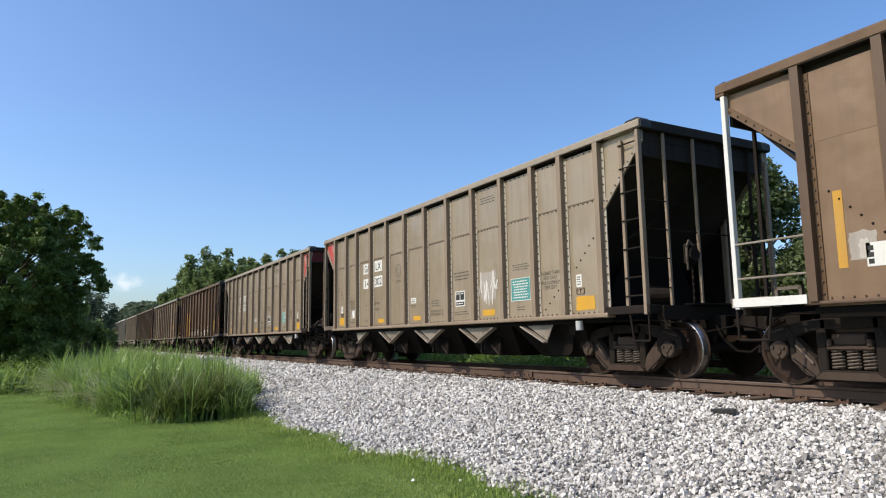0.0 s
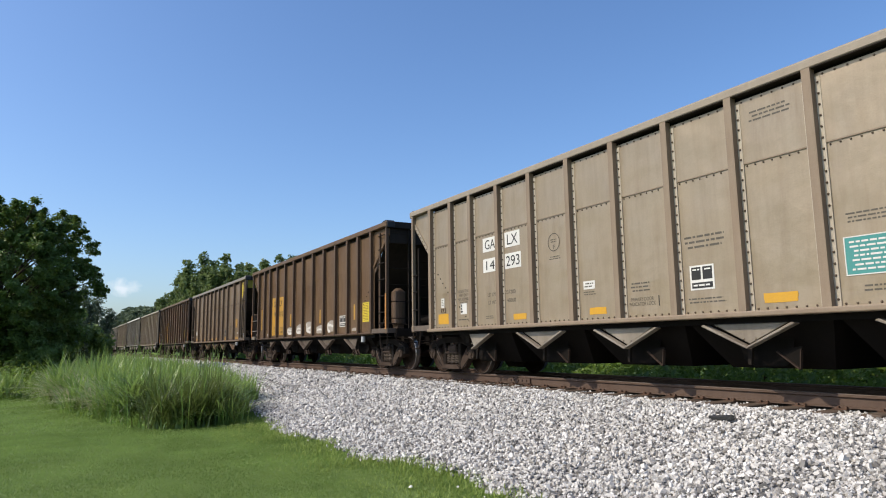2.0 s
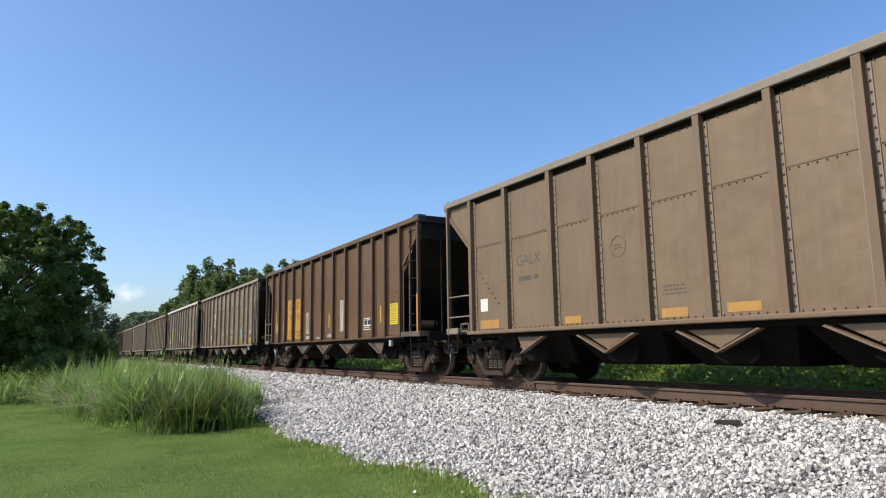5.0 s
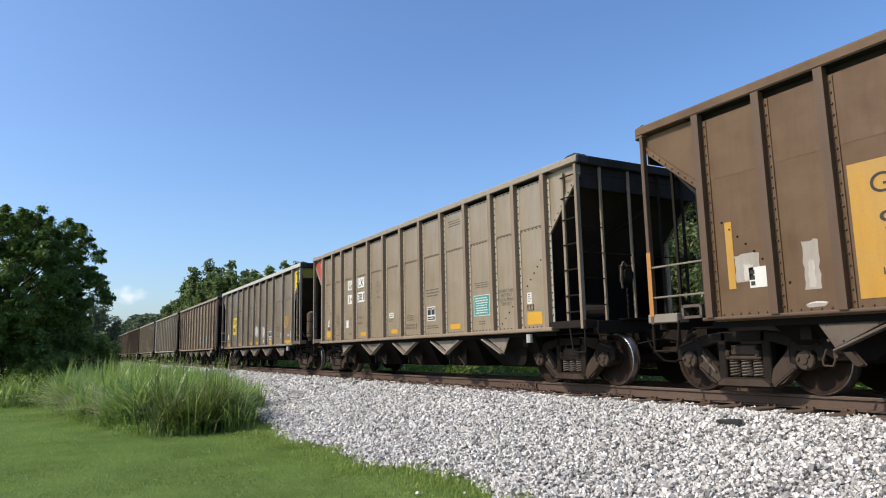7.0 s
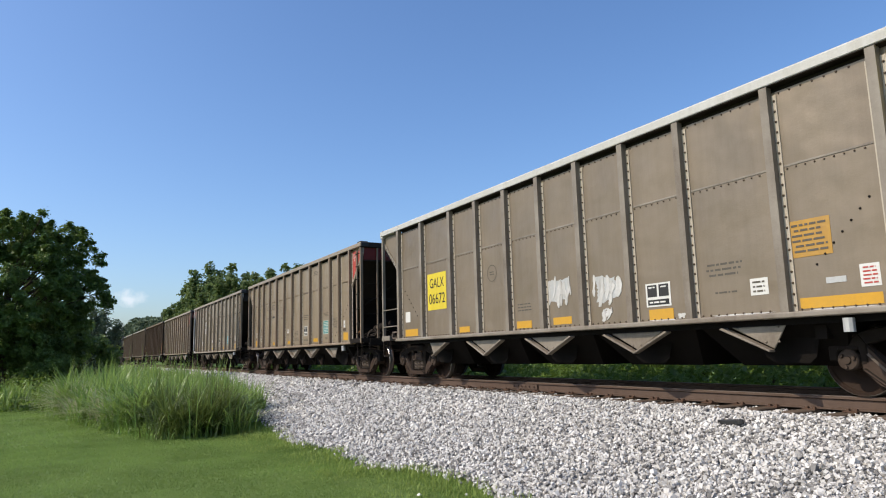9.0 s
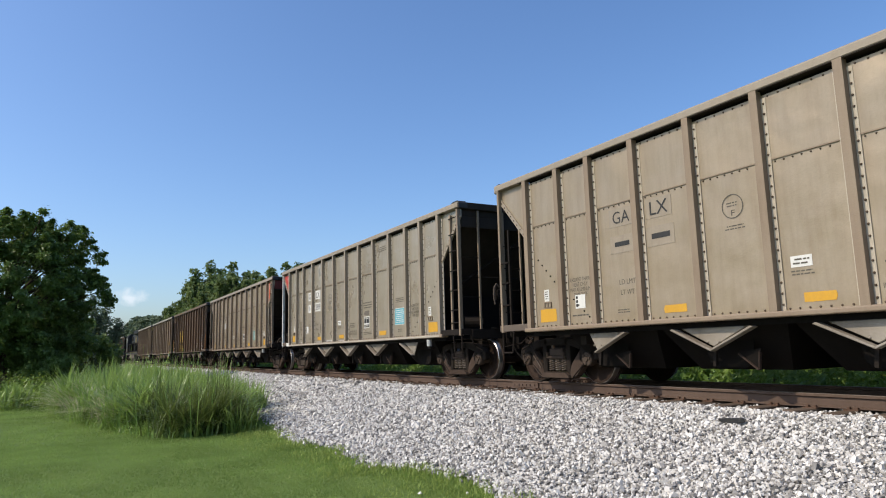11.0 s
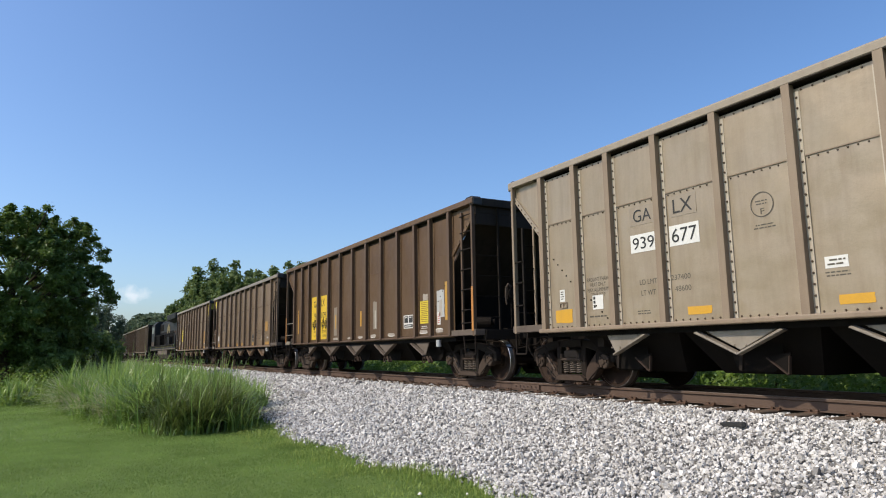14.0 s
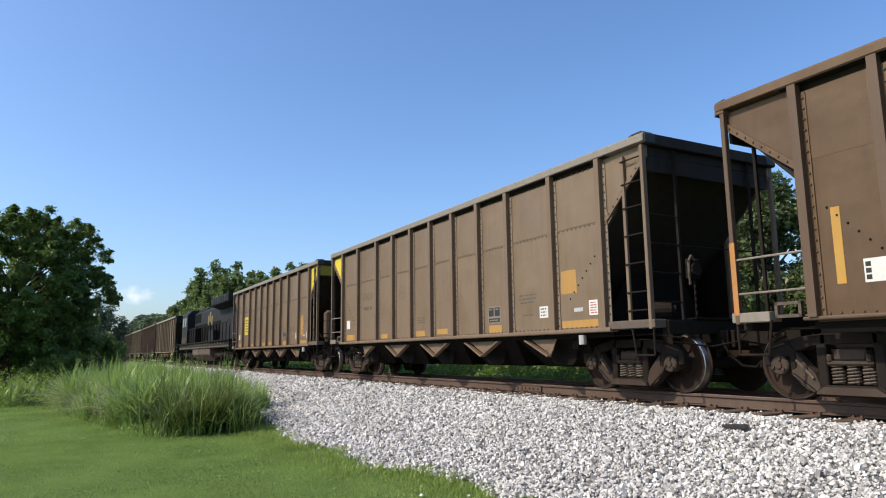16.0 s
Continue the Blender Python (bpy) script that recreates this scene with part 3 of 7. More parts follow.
def side_frame_geo(s):
    """Cast side frame: pedestal jaws, arched top, sloping arms, columns and spring pocket."""
    y0, y1 = s * 0.93, s * 1.07
    g = Geo()
    for e in (-1, 1):
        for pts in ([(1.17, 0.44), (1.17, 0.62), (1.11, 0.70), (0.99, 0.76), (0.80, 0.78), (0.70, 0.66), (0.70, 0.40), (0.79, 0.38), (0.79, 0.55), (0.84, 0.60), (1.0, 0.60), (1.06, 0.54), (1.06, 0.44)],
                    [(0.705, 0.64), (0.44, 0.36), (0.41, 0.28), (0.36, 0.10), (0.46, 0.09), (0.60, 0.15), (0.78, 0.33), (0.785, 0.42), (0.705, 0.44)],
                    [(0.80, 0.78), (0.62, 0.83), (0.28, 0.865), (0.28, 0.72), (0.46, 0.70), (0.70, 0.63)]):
            # slot 1 paints the sunlit arm, slot 0 the shaded arch
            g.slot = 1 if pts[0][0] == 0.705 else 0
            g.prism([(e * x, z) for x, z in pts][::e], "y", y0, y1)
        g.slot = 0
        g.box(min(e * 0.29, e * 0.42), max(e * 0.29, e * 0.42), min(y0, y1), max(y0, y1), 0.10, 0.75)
        # raised ribs along the arm and round the jaw
        for p, q in (((0.76, 0.35), (0.46, 0.12)), ((1.12, 0.66), (0.82, 0.75))):
            g.slot = 1
            g.bar((e * p[0], s * 1.066, p[1]), (e * q[0], s * 1.066, q[1]), 0.05, 0.04)
        # bearing adapter over the axle end
        g.slot = 0
        g.box(min(e * 0.80, e * 1.05), max(e * 0.80, e * 1.05), min(s * 0.95, s * 1.09), max(s * 0.95, s * 1.09), 0.57, 0.62)
    g.slot = 1
    g.prism([(-0.44, 0.09), (0.44, 0.09), (0.42, 0.15), (0.32, 0.215), (-0.32, 0.215), (-0.42, 0.15)], "y", s * 0.86, s * 1.13)
    g.slot = 0
    g.prism([(-0.36, 0.72), (0.36, 0.72), (0.36, 0.865), (-0.36, 0.865)], "y", y0, y1)
    return g


def spring_geo():
    g = Geo()
    turns, steps, ring_n = 6, 10, 5
    v = []
    for i in range(turns * steps + 1):
        a = 6.28318 * i / steps
        z = 0.225 + 0.24 * i / (turns * steps)
        for j in range(ring_n):
            b = 6.28318 * j / ring_n
            r = 0.068 + 0.014 * math.cos(b)
            v.append((r * math.cos(a), r * math.sin(a), z + 0.014 * math.sin(b)))
    f = [(i * ring_n + j, i * ring_n + (j + 1) % ring_n, (i + 1) * ring_n + (j + 1) % ring_n, (i + 1) * ring_n + j) for i in range(turns * steps) for j in range(ring_n)]
    return g.add(v, f)


def spring_seat_geo(s):
    g = Geo().box(-0.285, 0.285, min(s * 0.9, s * 1.1), max(s * 0.9, s * 1.1), 0.46, 0.52).box(-0.2, 0.2, min(s * 0.9, s * 1.08), max(s * 0.9, s * 1.08), 0.52, 0.66)
    for x in (-0.24, 0.24):
        g.box(x - 0.03, x + 0.03, min(s * 1.0, s * 1.12), max(s * 1.0, s * 1.12), 0.5, 0.6)
    return g


TRUCK_MESHES = {}


def add_truck(car, x, rusty=False):
    """A two-axle truck under a car; the wheelsets turn on their own."""
    if not TRUCK_MESHES:
        b = Geo().box(-0.17, 0.17, -0.98, 0.98, 0.48, 0.68).cyl((0, 0, 0.66), (0, 0, 0.82), 0.2, 14)
        b.box(-0.75, 0.75, -0.08, 0.08, 0.3, 0.36).box(-0.60, -0.52, -0.85, 0.85, 0.36, 0.46).box(0.52, 0.60, -0.85, 0.85, 0.36, 0.46)
        TRUCK_MESHES["spring"] = spring_geo().mesh("coil_spring", [DUSTY])
        TRUCK_MESHES["bolster"] = b.mesh("truck", [UNDER], 0.015)
        for s in (-1, 1):
            for tone in (False, True):
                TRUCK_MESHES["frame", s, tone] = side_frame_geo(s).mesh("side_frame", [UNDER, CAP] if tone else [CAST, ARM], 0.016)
            TRUCK_MESHES["seat", s] = spring_seat_geo(s).mesh("spring_seat", [CAP], 0.02)
            for e in (-1, 1):
                shoe = Geo().prism([(e * 0.45, 0.3), (e * 0.50, 0.56), (e * 0.45, 0.58), (e * 0.40, 0.32)][::e], "y", s * 0.7, s * 0.8)
                TRUCK_MESHES["shoe", s, e] = shoe.mesh("brake_shoe", [RUSTY], 0.008)
            stripe = Geo()
            for e in (-1,):
                stripe.bar((-0.68, s * 1.102, 0.53), (-0.46, s * 1.102, 0.30), 0.03, 0.006)
            TRUCK_MESHES["stripe", s] = stripe.mesh("painted_stripe", [DUSTY])
    truck = part("truck", TRUCK_MESHES["bolster"], None, car, "grimy cast-steel truck with two turning axles")
    truck.location = (x, 0, 0)
    for s in (-1, 1):
        part("side_frame", TRUCK_MESHES["frame", s, rusty], None, truck)
        part("spring_seat", TRUCK_MESHES["seat", s], None, truck)
        for x2 in (-0.19, 0.0, 0.19):
            part("coil_spring", TRUCK_MESHES["spring"], None, truck).location = (x2, s, 0)
        for e in (-1, 1):
            part("brake_shoe", TRUCK_MESHES["shoe", s, e], None, truck)
        part("painted_stripe", TRUCK_MESHES["stripe", s], None, truck)
    for e in (-1, 1):
        w = part("wheelset", WHEELSET, None, truck, "steel wheelset with bright rims")
        w.location = (e * 0.92, 0, 0.457)
    return truck


def hopper_master(posts, sheet, post, flange, chord, tan, strip, k=0.0, knee=2.72, rim=(3.965, 4.095), floor=0.30):
    """One hopper car with no markings, its middle at the origin."""
    car = thing("hopper_car", "", "hopper car", "coal train cars")
    pockets = (-4.5, -2.22, 0.04, 2.30, 4.58) if sheet is BROWN else POCKETS
    seam = 3.02 if tan else 2.90 if len(posts) < 12 else 2.985
    gusset = GREY_POST if tan else DUSTY if sheet is BROWN else post
    # side sheets, bay by bay, above and below the seam
    for far in (False, True):
        for a, b in zip(posts, posts[1:]):
            for z0, z1, y in ((0.99, seam + 0.015, PANEL), (seam, 3.90 if tan or chord is WHITE_TRIM else 3.872, PANEL + (0.01 if tan else 0.003))):
                g = Geo().box(a + 0.002, b - 0.002, -y, -PANEL + 0.03, z0, z1)
                g.slot = 1
                if z0 > 2 and (tan or len(posts) < 12) and not far:
                    for i in range(int((b - a - 0.2) / 0.12)):
                        g.rivet(a + 0.16 + i * 0.12, -PANEL - 0.001, seam - 0.035, 0.014, 0.016)
                if z0 > 2 and (tan or len(posts) < 12) and not far:
                    for i in range(int((b - a - 0.2) / 0.15)):
                        g.rivet(a + 0.15 + i * 0.15, -y, 3.87, 0.015, 0.018)
                if z0 < 2 and not far:
                    for i in range(int((b - a - 0.2) / 0.13)):
                        g.rivet(a + 0.16 + i * 0.13, -y, 1.085, 0.016, 0.016)
                if not far or z0 > 0:
                    g.slot = 2
                if z0 > 2 and not far and (tan or len(posts) < 12):
                    g.box(a + 0.12, b - 0.12, -y - 0.006, -PANEL, seam - 0.007, seam + (0.011 if tan else 0.018))
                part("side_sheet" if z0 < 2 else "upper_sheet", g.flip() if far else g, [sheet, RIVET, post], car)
        for e in (-1, 1):
            x0, x1 = posts[-1] * e, (k + 7.27) * e
            g = Geo().prism([(x0, knee), (x1, 3.75), (x1, 3.95), (x0, 3.95)][::e], "y", -PANEL, -PANEL + 0.03)
            part("end_gusset", g.flip() if far else g, sheet, car)
            d = Geo().bar((x0 + 0.03 * e, -PANEL - 0.016, knee + 0.06), (x1, -PANEL - 0.016, 3.78), 0.085, 0.03)
            for i in range(9):
                f = (i + 0.6) / 9.4
                d.slot = 1
                d.rivet(x0 + (x1 - x0) * f, -PANEL - 0.031, knee + 0.03 + (3.78 - knee - 0.03) * f, 0.017, 0.017)
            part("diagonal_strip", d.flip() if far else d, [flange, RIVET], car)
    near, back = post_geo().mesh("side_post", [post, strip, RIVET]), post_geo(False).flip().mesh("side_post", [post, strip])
    for x in posts:
        part("side_post", near, None, car).location = (x, 0, 0)
        part("side_post", back, None, car).location = (x, 0, 0)
    for s in (-1, 1):
        lo, hi = rim
        g = Geo().prism([(s * 1.44, lo), (s * 1.64, lo), (s * 1.64, hi - 0.025), (s * 1.615, hi), (s * 1.44, hi)], "x", -7.33 - k, 7.33 + k)
        part("top_chord", g, chord, car, bevel=0.008)
        # the sheet stops short of the chord; a near-black web paints its shade
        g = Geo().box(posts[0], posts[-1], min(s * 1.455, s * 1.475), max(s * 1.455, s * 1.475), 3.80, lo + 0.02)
        part("chord_web", g, SOOT_SHADE if tan else SOOTY_SHADE_END, car)
        # thin dark plate: grime plus the shade under the chord, put into colour
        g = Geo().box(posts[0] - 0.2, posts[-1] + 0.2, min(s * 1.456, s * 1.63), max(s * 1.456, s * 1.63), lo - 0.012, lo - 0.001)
        part("chord_lip", g, SOOTY_SHADE_END, car, "shade-dark grimy underside of the top chord")
        g = Geo().prism([(s * 1.46, 0.985), (s * 1.63, 0.985), (s * 1.645, 0.995), (s * 1.645, 1.045), (s * 1.635, 1.06), (s * 1.46, 1.06)], "x", -6.42, 6.42)
        if sheet is BROWN:
            g = Geo().prism([(s * 1.46, 1.01), (s * 1.6, 1.01), (s * 1.61, 1.018), (s * 1.61, 1.047), (s * 1.6, 1.056), (s * 1.46, 1.056)], "x", -6.42, 6.42)
        part("side_sill", g, post, car, bevel=0.006)
        # dark strip below the sill, with the sill's shade put into its colour
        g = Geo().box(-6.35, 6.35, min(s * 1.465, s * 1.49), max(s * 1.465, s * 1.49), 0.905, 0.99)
        part("sill_web", g, SOOT_SHADE, car)
        # inverted-triangle gussets under the sill
        for x in pockets:
            # the outermost ones are lopsided: a long rim inwards, a steep bare edge towards the truck
            out = 1 if x == max(pockets) else -1 if x == min(pockets) else 0
            mid = x
            if out:
                x += 0.16 * out
                g = Geo().prism([(mid - 0.44 * out, 0.905), (mid + 0.36 * out, 0.905), (x + 0.015 * out, 0.61)][::out], "y", s * 1.44, s * 1.462)
                g.prism([(mid - 0.58 * out, 0.885), (mid - 0.535 * out, 0.905), (x, 0.598), (x, 0.568)][::-out], "y", s * 1.43, s * 1.55)
            else:
                g = Geo().prism([(x - 0.555, 0.905), (x + 0.555, 0.905), (x, 0.637)], "y", s * 1.44, s * 1.462)
            for e in (-1, 1) if not out else ():
                g.prism([(x + e * 0.70, 0.885), (x + e * 0.655, 0.905), (x, 0.602), (x, 0.572)][::e], "y", s * 1.43, s * 1.55)
            g.slot = 1
            if s < 0:
                for q in (-0.09, 0.09):
                    g.rivet(x + q, -1.462, 0.70, 0.02, 0.016)
                for q in (-0.5, 0.5) if not out else (-0.5 * out, 0.1 * out):
                    g.rivet(x + q, -1.462, 0.885, 0.016, 0.014)
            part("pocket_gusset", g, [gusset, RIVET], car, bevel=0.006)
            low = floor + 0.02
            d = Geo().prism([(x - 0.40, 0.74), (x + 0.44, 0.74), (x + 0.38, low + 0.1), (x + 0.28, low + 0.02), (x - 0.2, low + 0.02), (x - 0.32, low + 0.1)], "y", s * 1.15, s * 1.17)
            part("pocket_side", d, SOOT_SHADE, car)
            if sheet is not BROWN and (out > 0 or not tan):
                continue
            if sheet is not BROWN:
                # side of the discharge door; sunlight on its sloping lower edge is painted pale
                h = Geo().prism([(x + 0.24, 0.55), (x + 0.58, 0.31), (x + 0.61, 0.60)], "y", s * 1.28, s * 1.30)
                h.slot = 1
                h.bar((x + 0.27, s * 1.30, 0.535), (x + 0.565, s * 1.30, 0.318), 0.024, 0.05).bar((x + 0.575, s * 1.30, 0.32), (x + 0.60, s * 1.30, 0.56), 0.016, 0.05)
                part("door_side", h, [SOOT_SHADE, ARM], car, bevel=0.003)
                h = Geo().bar((x - 0.1, s * 1.30, 0.60), (x - 0.13, s * 1.30, 0.36), 0.05, 0.05)
                part("door_link", h, UNDER, car)
                continue
            h = Geo()
            for y in (1.41, 1.49):
                h.prism([(x + 0.10, 0.56), (x + 0.19, 0.57), (x + 0.31, 0.42), (x + 0.28, 0.395), (x + 0.21, 0.41)], "y", s * y, s * (y + 0.018))
            h.cyl((x + 0.27, s * 1.395, 0.42), (x + 0.27, s * 1.52, 0.42), 0.02, 8)
            part("door_lever", h, ARM, car, "worn door lever", bevel=0.004)
            h = Geo().tube([(x - 0.13, s * 1.45, 0.6), (x - 0.19, s * 1.45, 0.46), (x - 0.18, s * 1.45, 0.405), (x - 0.07, s * 1.45, 0.40), (x - 0.04, s * 1.45, 0.46), (x - 0.04, s * 1.45, 0.58)], 0.013)
            h.cyl((x, s * 1.39, 0.52), (x, s * 1.5, 0.52), 0.03, 8)
            part("door_link", h, ARM, car)
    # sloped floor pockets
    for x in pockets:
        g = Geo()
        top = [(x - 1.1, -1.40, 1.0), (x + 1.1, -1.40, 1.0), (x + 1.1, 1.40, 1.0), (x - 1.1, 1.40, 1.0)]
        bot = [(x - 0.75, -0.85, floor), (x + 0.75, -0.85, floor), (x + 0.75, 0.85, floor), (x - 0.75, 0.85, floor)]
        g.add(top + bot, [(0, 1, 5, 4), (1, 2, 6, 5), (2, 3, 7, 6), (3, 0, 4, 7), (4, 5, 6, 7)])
        part("discharge_pocket", g, SOOT_SHADE, car)
    part("centre_sill", Geo().box(-7.6, 7.6, -0.27, 0.27, 0.66, 0.98), SOOT_SHADE, car, bevel=0.01)
    for e in (-1, 1):
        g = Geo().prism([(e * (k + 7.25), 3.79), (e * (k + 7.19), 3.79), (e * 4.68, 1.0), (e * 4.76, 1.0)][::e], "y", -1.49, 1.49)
        part("slope_sheet", g, SOOTY_SHADE_END, car)
        # dark sheets over the inner walls, painting the shade under the slope
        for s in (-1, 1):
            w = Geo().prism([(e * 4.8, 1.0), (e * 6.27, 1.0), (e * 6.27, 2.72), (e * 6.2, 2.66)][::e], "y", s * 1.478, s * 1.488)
            part("shear_plate", w, SOOT_SHADE, car)
        if tan and e > 0:
            part("diagonal_brace", Geo().cyl((6.05, -0.95, 2.25), (7.0, 0.35, 3.3), 0.045, 8), CAST, car)
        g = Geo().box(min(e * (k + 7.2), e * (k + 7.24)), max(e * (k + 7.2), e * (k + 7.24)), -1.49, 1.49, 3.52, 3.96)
        part("end_sheet", g, SOOTY_SHADE_END, car)
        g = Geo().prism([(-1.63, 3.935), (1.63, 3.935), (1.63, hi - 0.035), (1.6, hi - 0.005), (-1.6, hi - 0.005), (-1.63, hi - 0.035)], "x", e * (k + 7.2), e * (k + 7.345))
        # only the leading chord goes dark: the shade on that face is painted
        part("end_chord", g, SOOTY_SHADE_END if e > 0 else chord, car, bevel=0.008)
        # corner posts, end platform
        for s in (-1, 1):
            g = Geo().box(min(e * (k + 7.21), e * (k + 7.275)), max(e * (k + 7.21), e * (k + 7.275)), min(s * 1.535, s * 1.62), max(s * 1.535, s * 1.62), 1.0, 3.95)
            part("corner_post", g, post, car, bevel=0.006)
            g = Geo().box(min(e * 6.35, e * (k + 7.33)), max(e * 6.35, e * (k + 7.33)), min(s * 1.36, s * 1.615), max(s * 1.36, s * 1.615), 1.02, 1.15)
            if e < 0 and not tan:
                g = Geo().box(-7.33 - k, -6.86, min(s * 1.36, s * 1.615), max(s * 1.36, s * 1.615), 1.02, 1.15)
                b = Geo().box(-6.82, -6.46, min(s * 1.5, s * 1.56), max(s * 1.5, s * 1.56), 1.06, 1.1).box(-6.82, -6.78, min(s * 1.5, s * 1.56), max(s * 1.5, s * 1.56), 1.06, 1.26)
                part("platform_bracket", b.box(-6.5, -6.46, min(s * 1.5, s * 1.56), max(s * 1.5, s * 1.56), 1.06, 1.26).box(-6.82, -6.46, min(s * 1.5, s * 1.56), max(s * 1.5, s * 1.56), 1.22, 1.26), DUSTY, car)
            part("corner_platform", g, UNDER if s > 0 or (tan and e > 0) else DUSTY if tan or e > 0 else GREY_STRIP, car, bevel=0.008)
            u = Geo().tube([(e * 6.86, s * 1.58, 1.04), (e * 6.93, s * 1.58, 0.60), (e * (k + 7.27), s * 1.58, 0.60), (e * (k + 7.27), s * 1.58, 1.04)], 0.018)
            part("stirrup_step", u, CAST, car)
        part("end_sill", Geo().box(min(e * (k + 7.22), e * (k + 7.36)), max(e * (k + 7.22), e * (k + 7.36)), -1.35, 1.35, 0.92, 1.14), UNDER, car, bevel=0.01)
        part("bolster_web", Geo().prism([(-1.4, 0.95), (1.4, 0.95), (0.7, 2.0), (-0.7, 2.0)], "x", e * 5.85, e * 5.9), SOOT_SHADE, car)
        stands = (-1.06, -0.36, 0.42, 1.06) if tan else (-0.92, 0.92)
        # tan cars' two near posts keep their paint; others are painted shade-dark
        for y in stands:
            part("end_post", Geo().box(min(e * (k + 7.255), e * (k + 7.305)), max(e * (k + 7.255), e * (k + 7.305)), y - 0.022, y + 0.022, 1.1, 3.93), post if tan and y < 0 else UNDER, car, bevel=0.005)
        for z in (1.42, 1.88, 2.34, 2.8) if tan or e > 0 else ():
            part("end_rung", Geo().cyl((e * (k + 7.29), -1.55, z), (e * (k + 7.29), stands[0], z), 0.012, 6), UNDER, car)
        if tan or e > 0:
            part("end_rail", Geo().cyl((e * (k + 7.28), -1.0, 2.34), (e * (k + 7.28), 1.5, 2.34), 0.012, 6), UNDER, car)
        # draft gear and coupler
        c = Geo().box(min(e * (k + 7.3), e * (k + 7.62)), max(e * (k + 7.3), e * (k + 7.62)), -0.2, 0.2, 0.70, 0.98).box(min(e * (k + 7.6), e * (k + 7.9)), max(e * (k + 7.6), e * (k + 7.9)), -0.09, 0.09, 0.78, 0.92)
        c.prism([(e * (k + 7.84), -0.16), (e * 8.06, -0.2), (e * 8.12, -0.02), (e * (k + 7.98), 0.04), (e * 8.09, 0.17), (e * (k + 7.9), 0.18)][::e], "z", 0.72, 0.99)
        part("coupler", c, CAST, car, "rusty knuckle coupler", bevel=0.012)
        hose = [(e * (k + 7.5), -0.35, 0.82), (e * (k + 7.62), -0.34, 0.6), (e * (k + 7.8), -0.28, 0.42), (e * (k + 7.98), -0.2, 0.4), (e * 8.08, -0.14, 0.5)]
        part("air_hose", Geo().tube(hose, 0.022), SOOT_SHADE, car)
        lever = [(e * (k + 7.40), -1.42, 1.02), (e * (k + 7.44), -1.38, 0.8), (e * (k + 7.5), -0.6, 0.72), (e * (k + 7.78), -0.3, 0.8), (e * (k + 7.86), -0.12, 0.98)]
        part("cut_lever", Geo().tube(lever, 0.014), CAST, car, "bent uncoupling lever")
        rig = Geo().tube([(e * 5.2, -0.5, 0.62), (e * 5.5, -0.55, 0.78), (e * 7.1, -0.6, 0.82)], 0.02).box(min(e * 6.9, e * 7.1), max(e * 6.9, e * 7.1), -0.95, -0.5, 0.72, 0.94)
        rig.tube([(e * 4.9, -1.2, 0.92), (e * 6.9, -1.25, 0.93), (e * 7.3, -0.9, 0.86)], 0.016).box(min(e * 5.05, e * 5.2), max(e * 5.05, e * 5.2), -1.3, -1.1, 0.72, 0.95)
        part("brake_rigging", rig, CAST, car)
        add_truck(car, e * 6.22, sheet is BROWN)
    # ladder on the leading near corner, grab irons on the trailing one
    g = Geo().box(6.79, 6.85, -1.585, -1.54, 1.1, 3.86)
    part("ladder_stile", g, post, car, bevel=0.004)
    for z in (1.30, 1.59, 2.05, 2.51, 2.97, 3.37, 3.76):
        part("ladder_rung", Geo().cyl((6.80, -1.60, z), (7.26 + k, -1.60, z), 0.013, 6), UNDER, car)
    if tan:
        part("ladder_stile", Geo().box(-6.98, -6.93, -1.585, -1.54, 1.1, 3.1), UNDER, car, bevel=0.004)
    for z in (1.55, 2.0, 2.42) if tan else (1.40, 1.86):
        part("grab_iron", Geo().cyl((-7.24 - k, -1.60, z), (-6.95 if tan else posts[0], -1.60, z), 0.015, 6), UNDER if tan else GREY_POST, car)
    # valve under the sill
    v = Geo().cyl((5.63, -1.56, 0.79), (5.63, -1.56, 0.95), 0.065, 10)
    part("silver_valve", v, SILVER, car, "silver-painted valve hanging from the sill")
    for z, y in ((4.085, -1.5), (4.085, 1.5)):
        g = Geo().prism([(k + x, z) for x, z in ((6.98, hi), (7.06, hi + 0.03), (7.28, hi + 0.035), (7.36, hi - 0.025), (7.36, 3.95), (7.30, 3.93), (7.2, hi - 0.015))], "y", y - 0.12, y + 0.12)
        part("corner_cap", g, BLACK, car, "black rubber corner cap", bevel=0.008)
    g = Geo().prism([(-7.37 - k, 3.93), (-7.34 - k, hi), (-7.2 - k, hi + 0.02), (-7.25 - k, 3.93)], "y", -1.6, -1.3)
    part("corner_cap", g, BLACK, car, "black rubber corner cap")
    return car


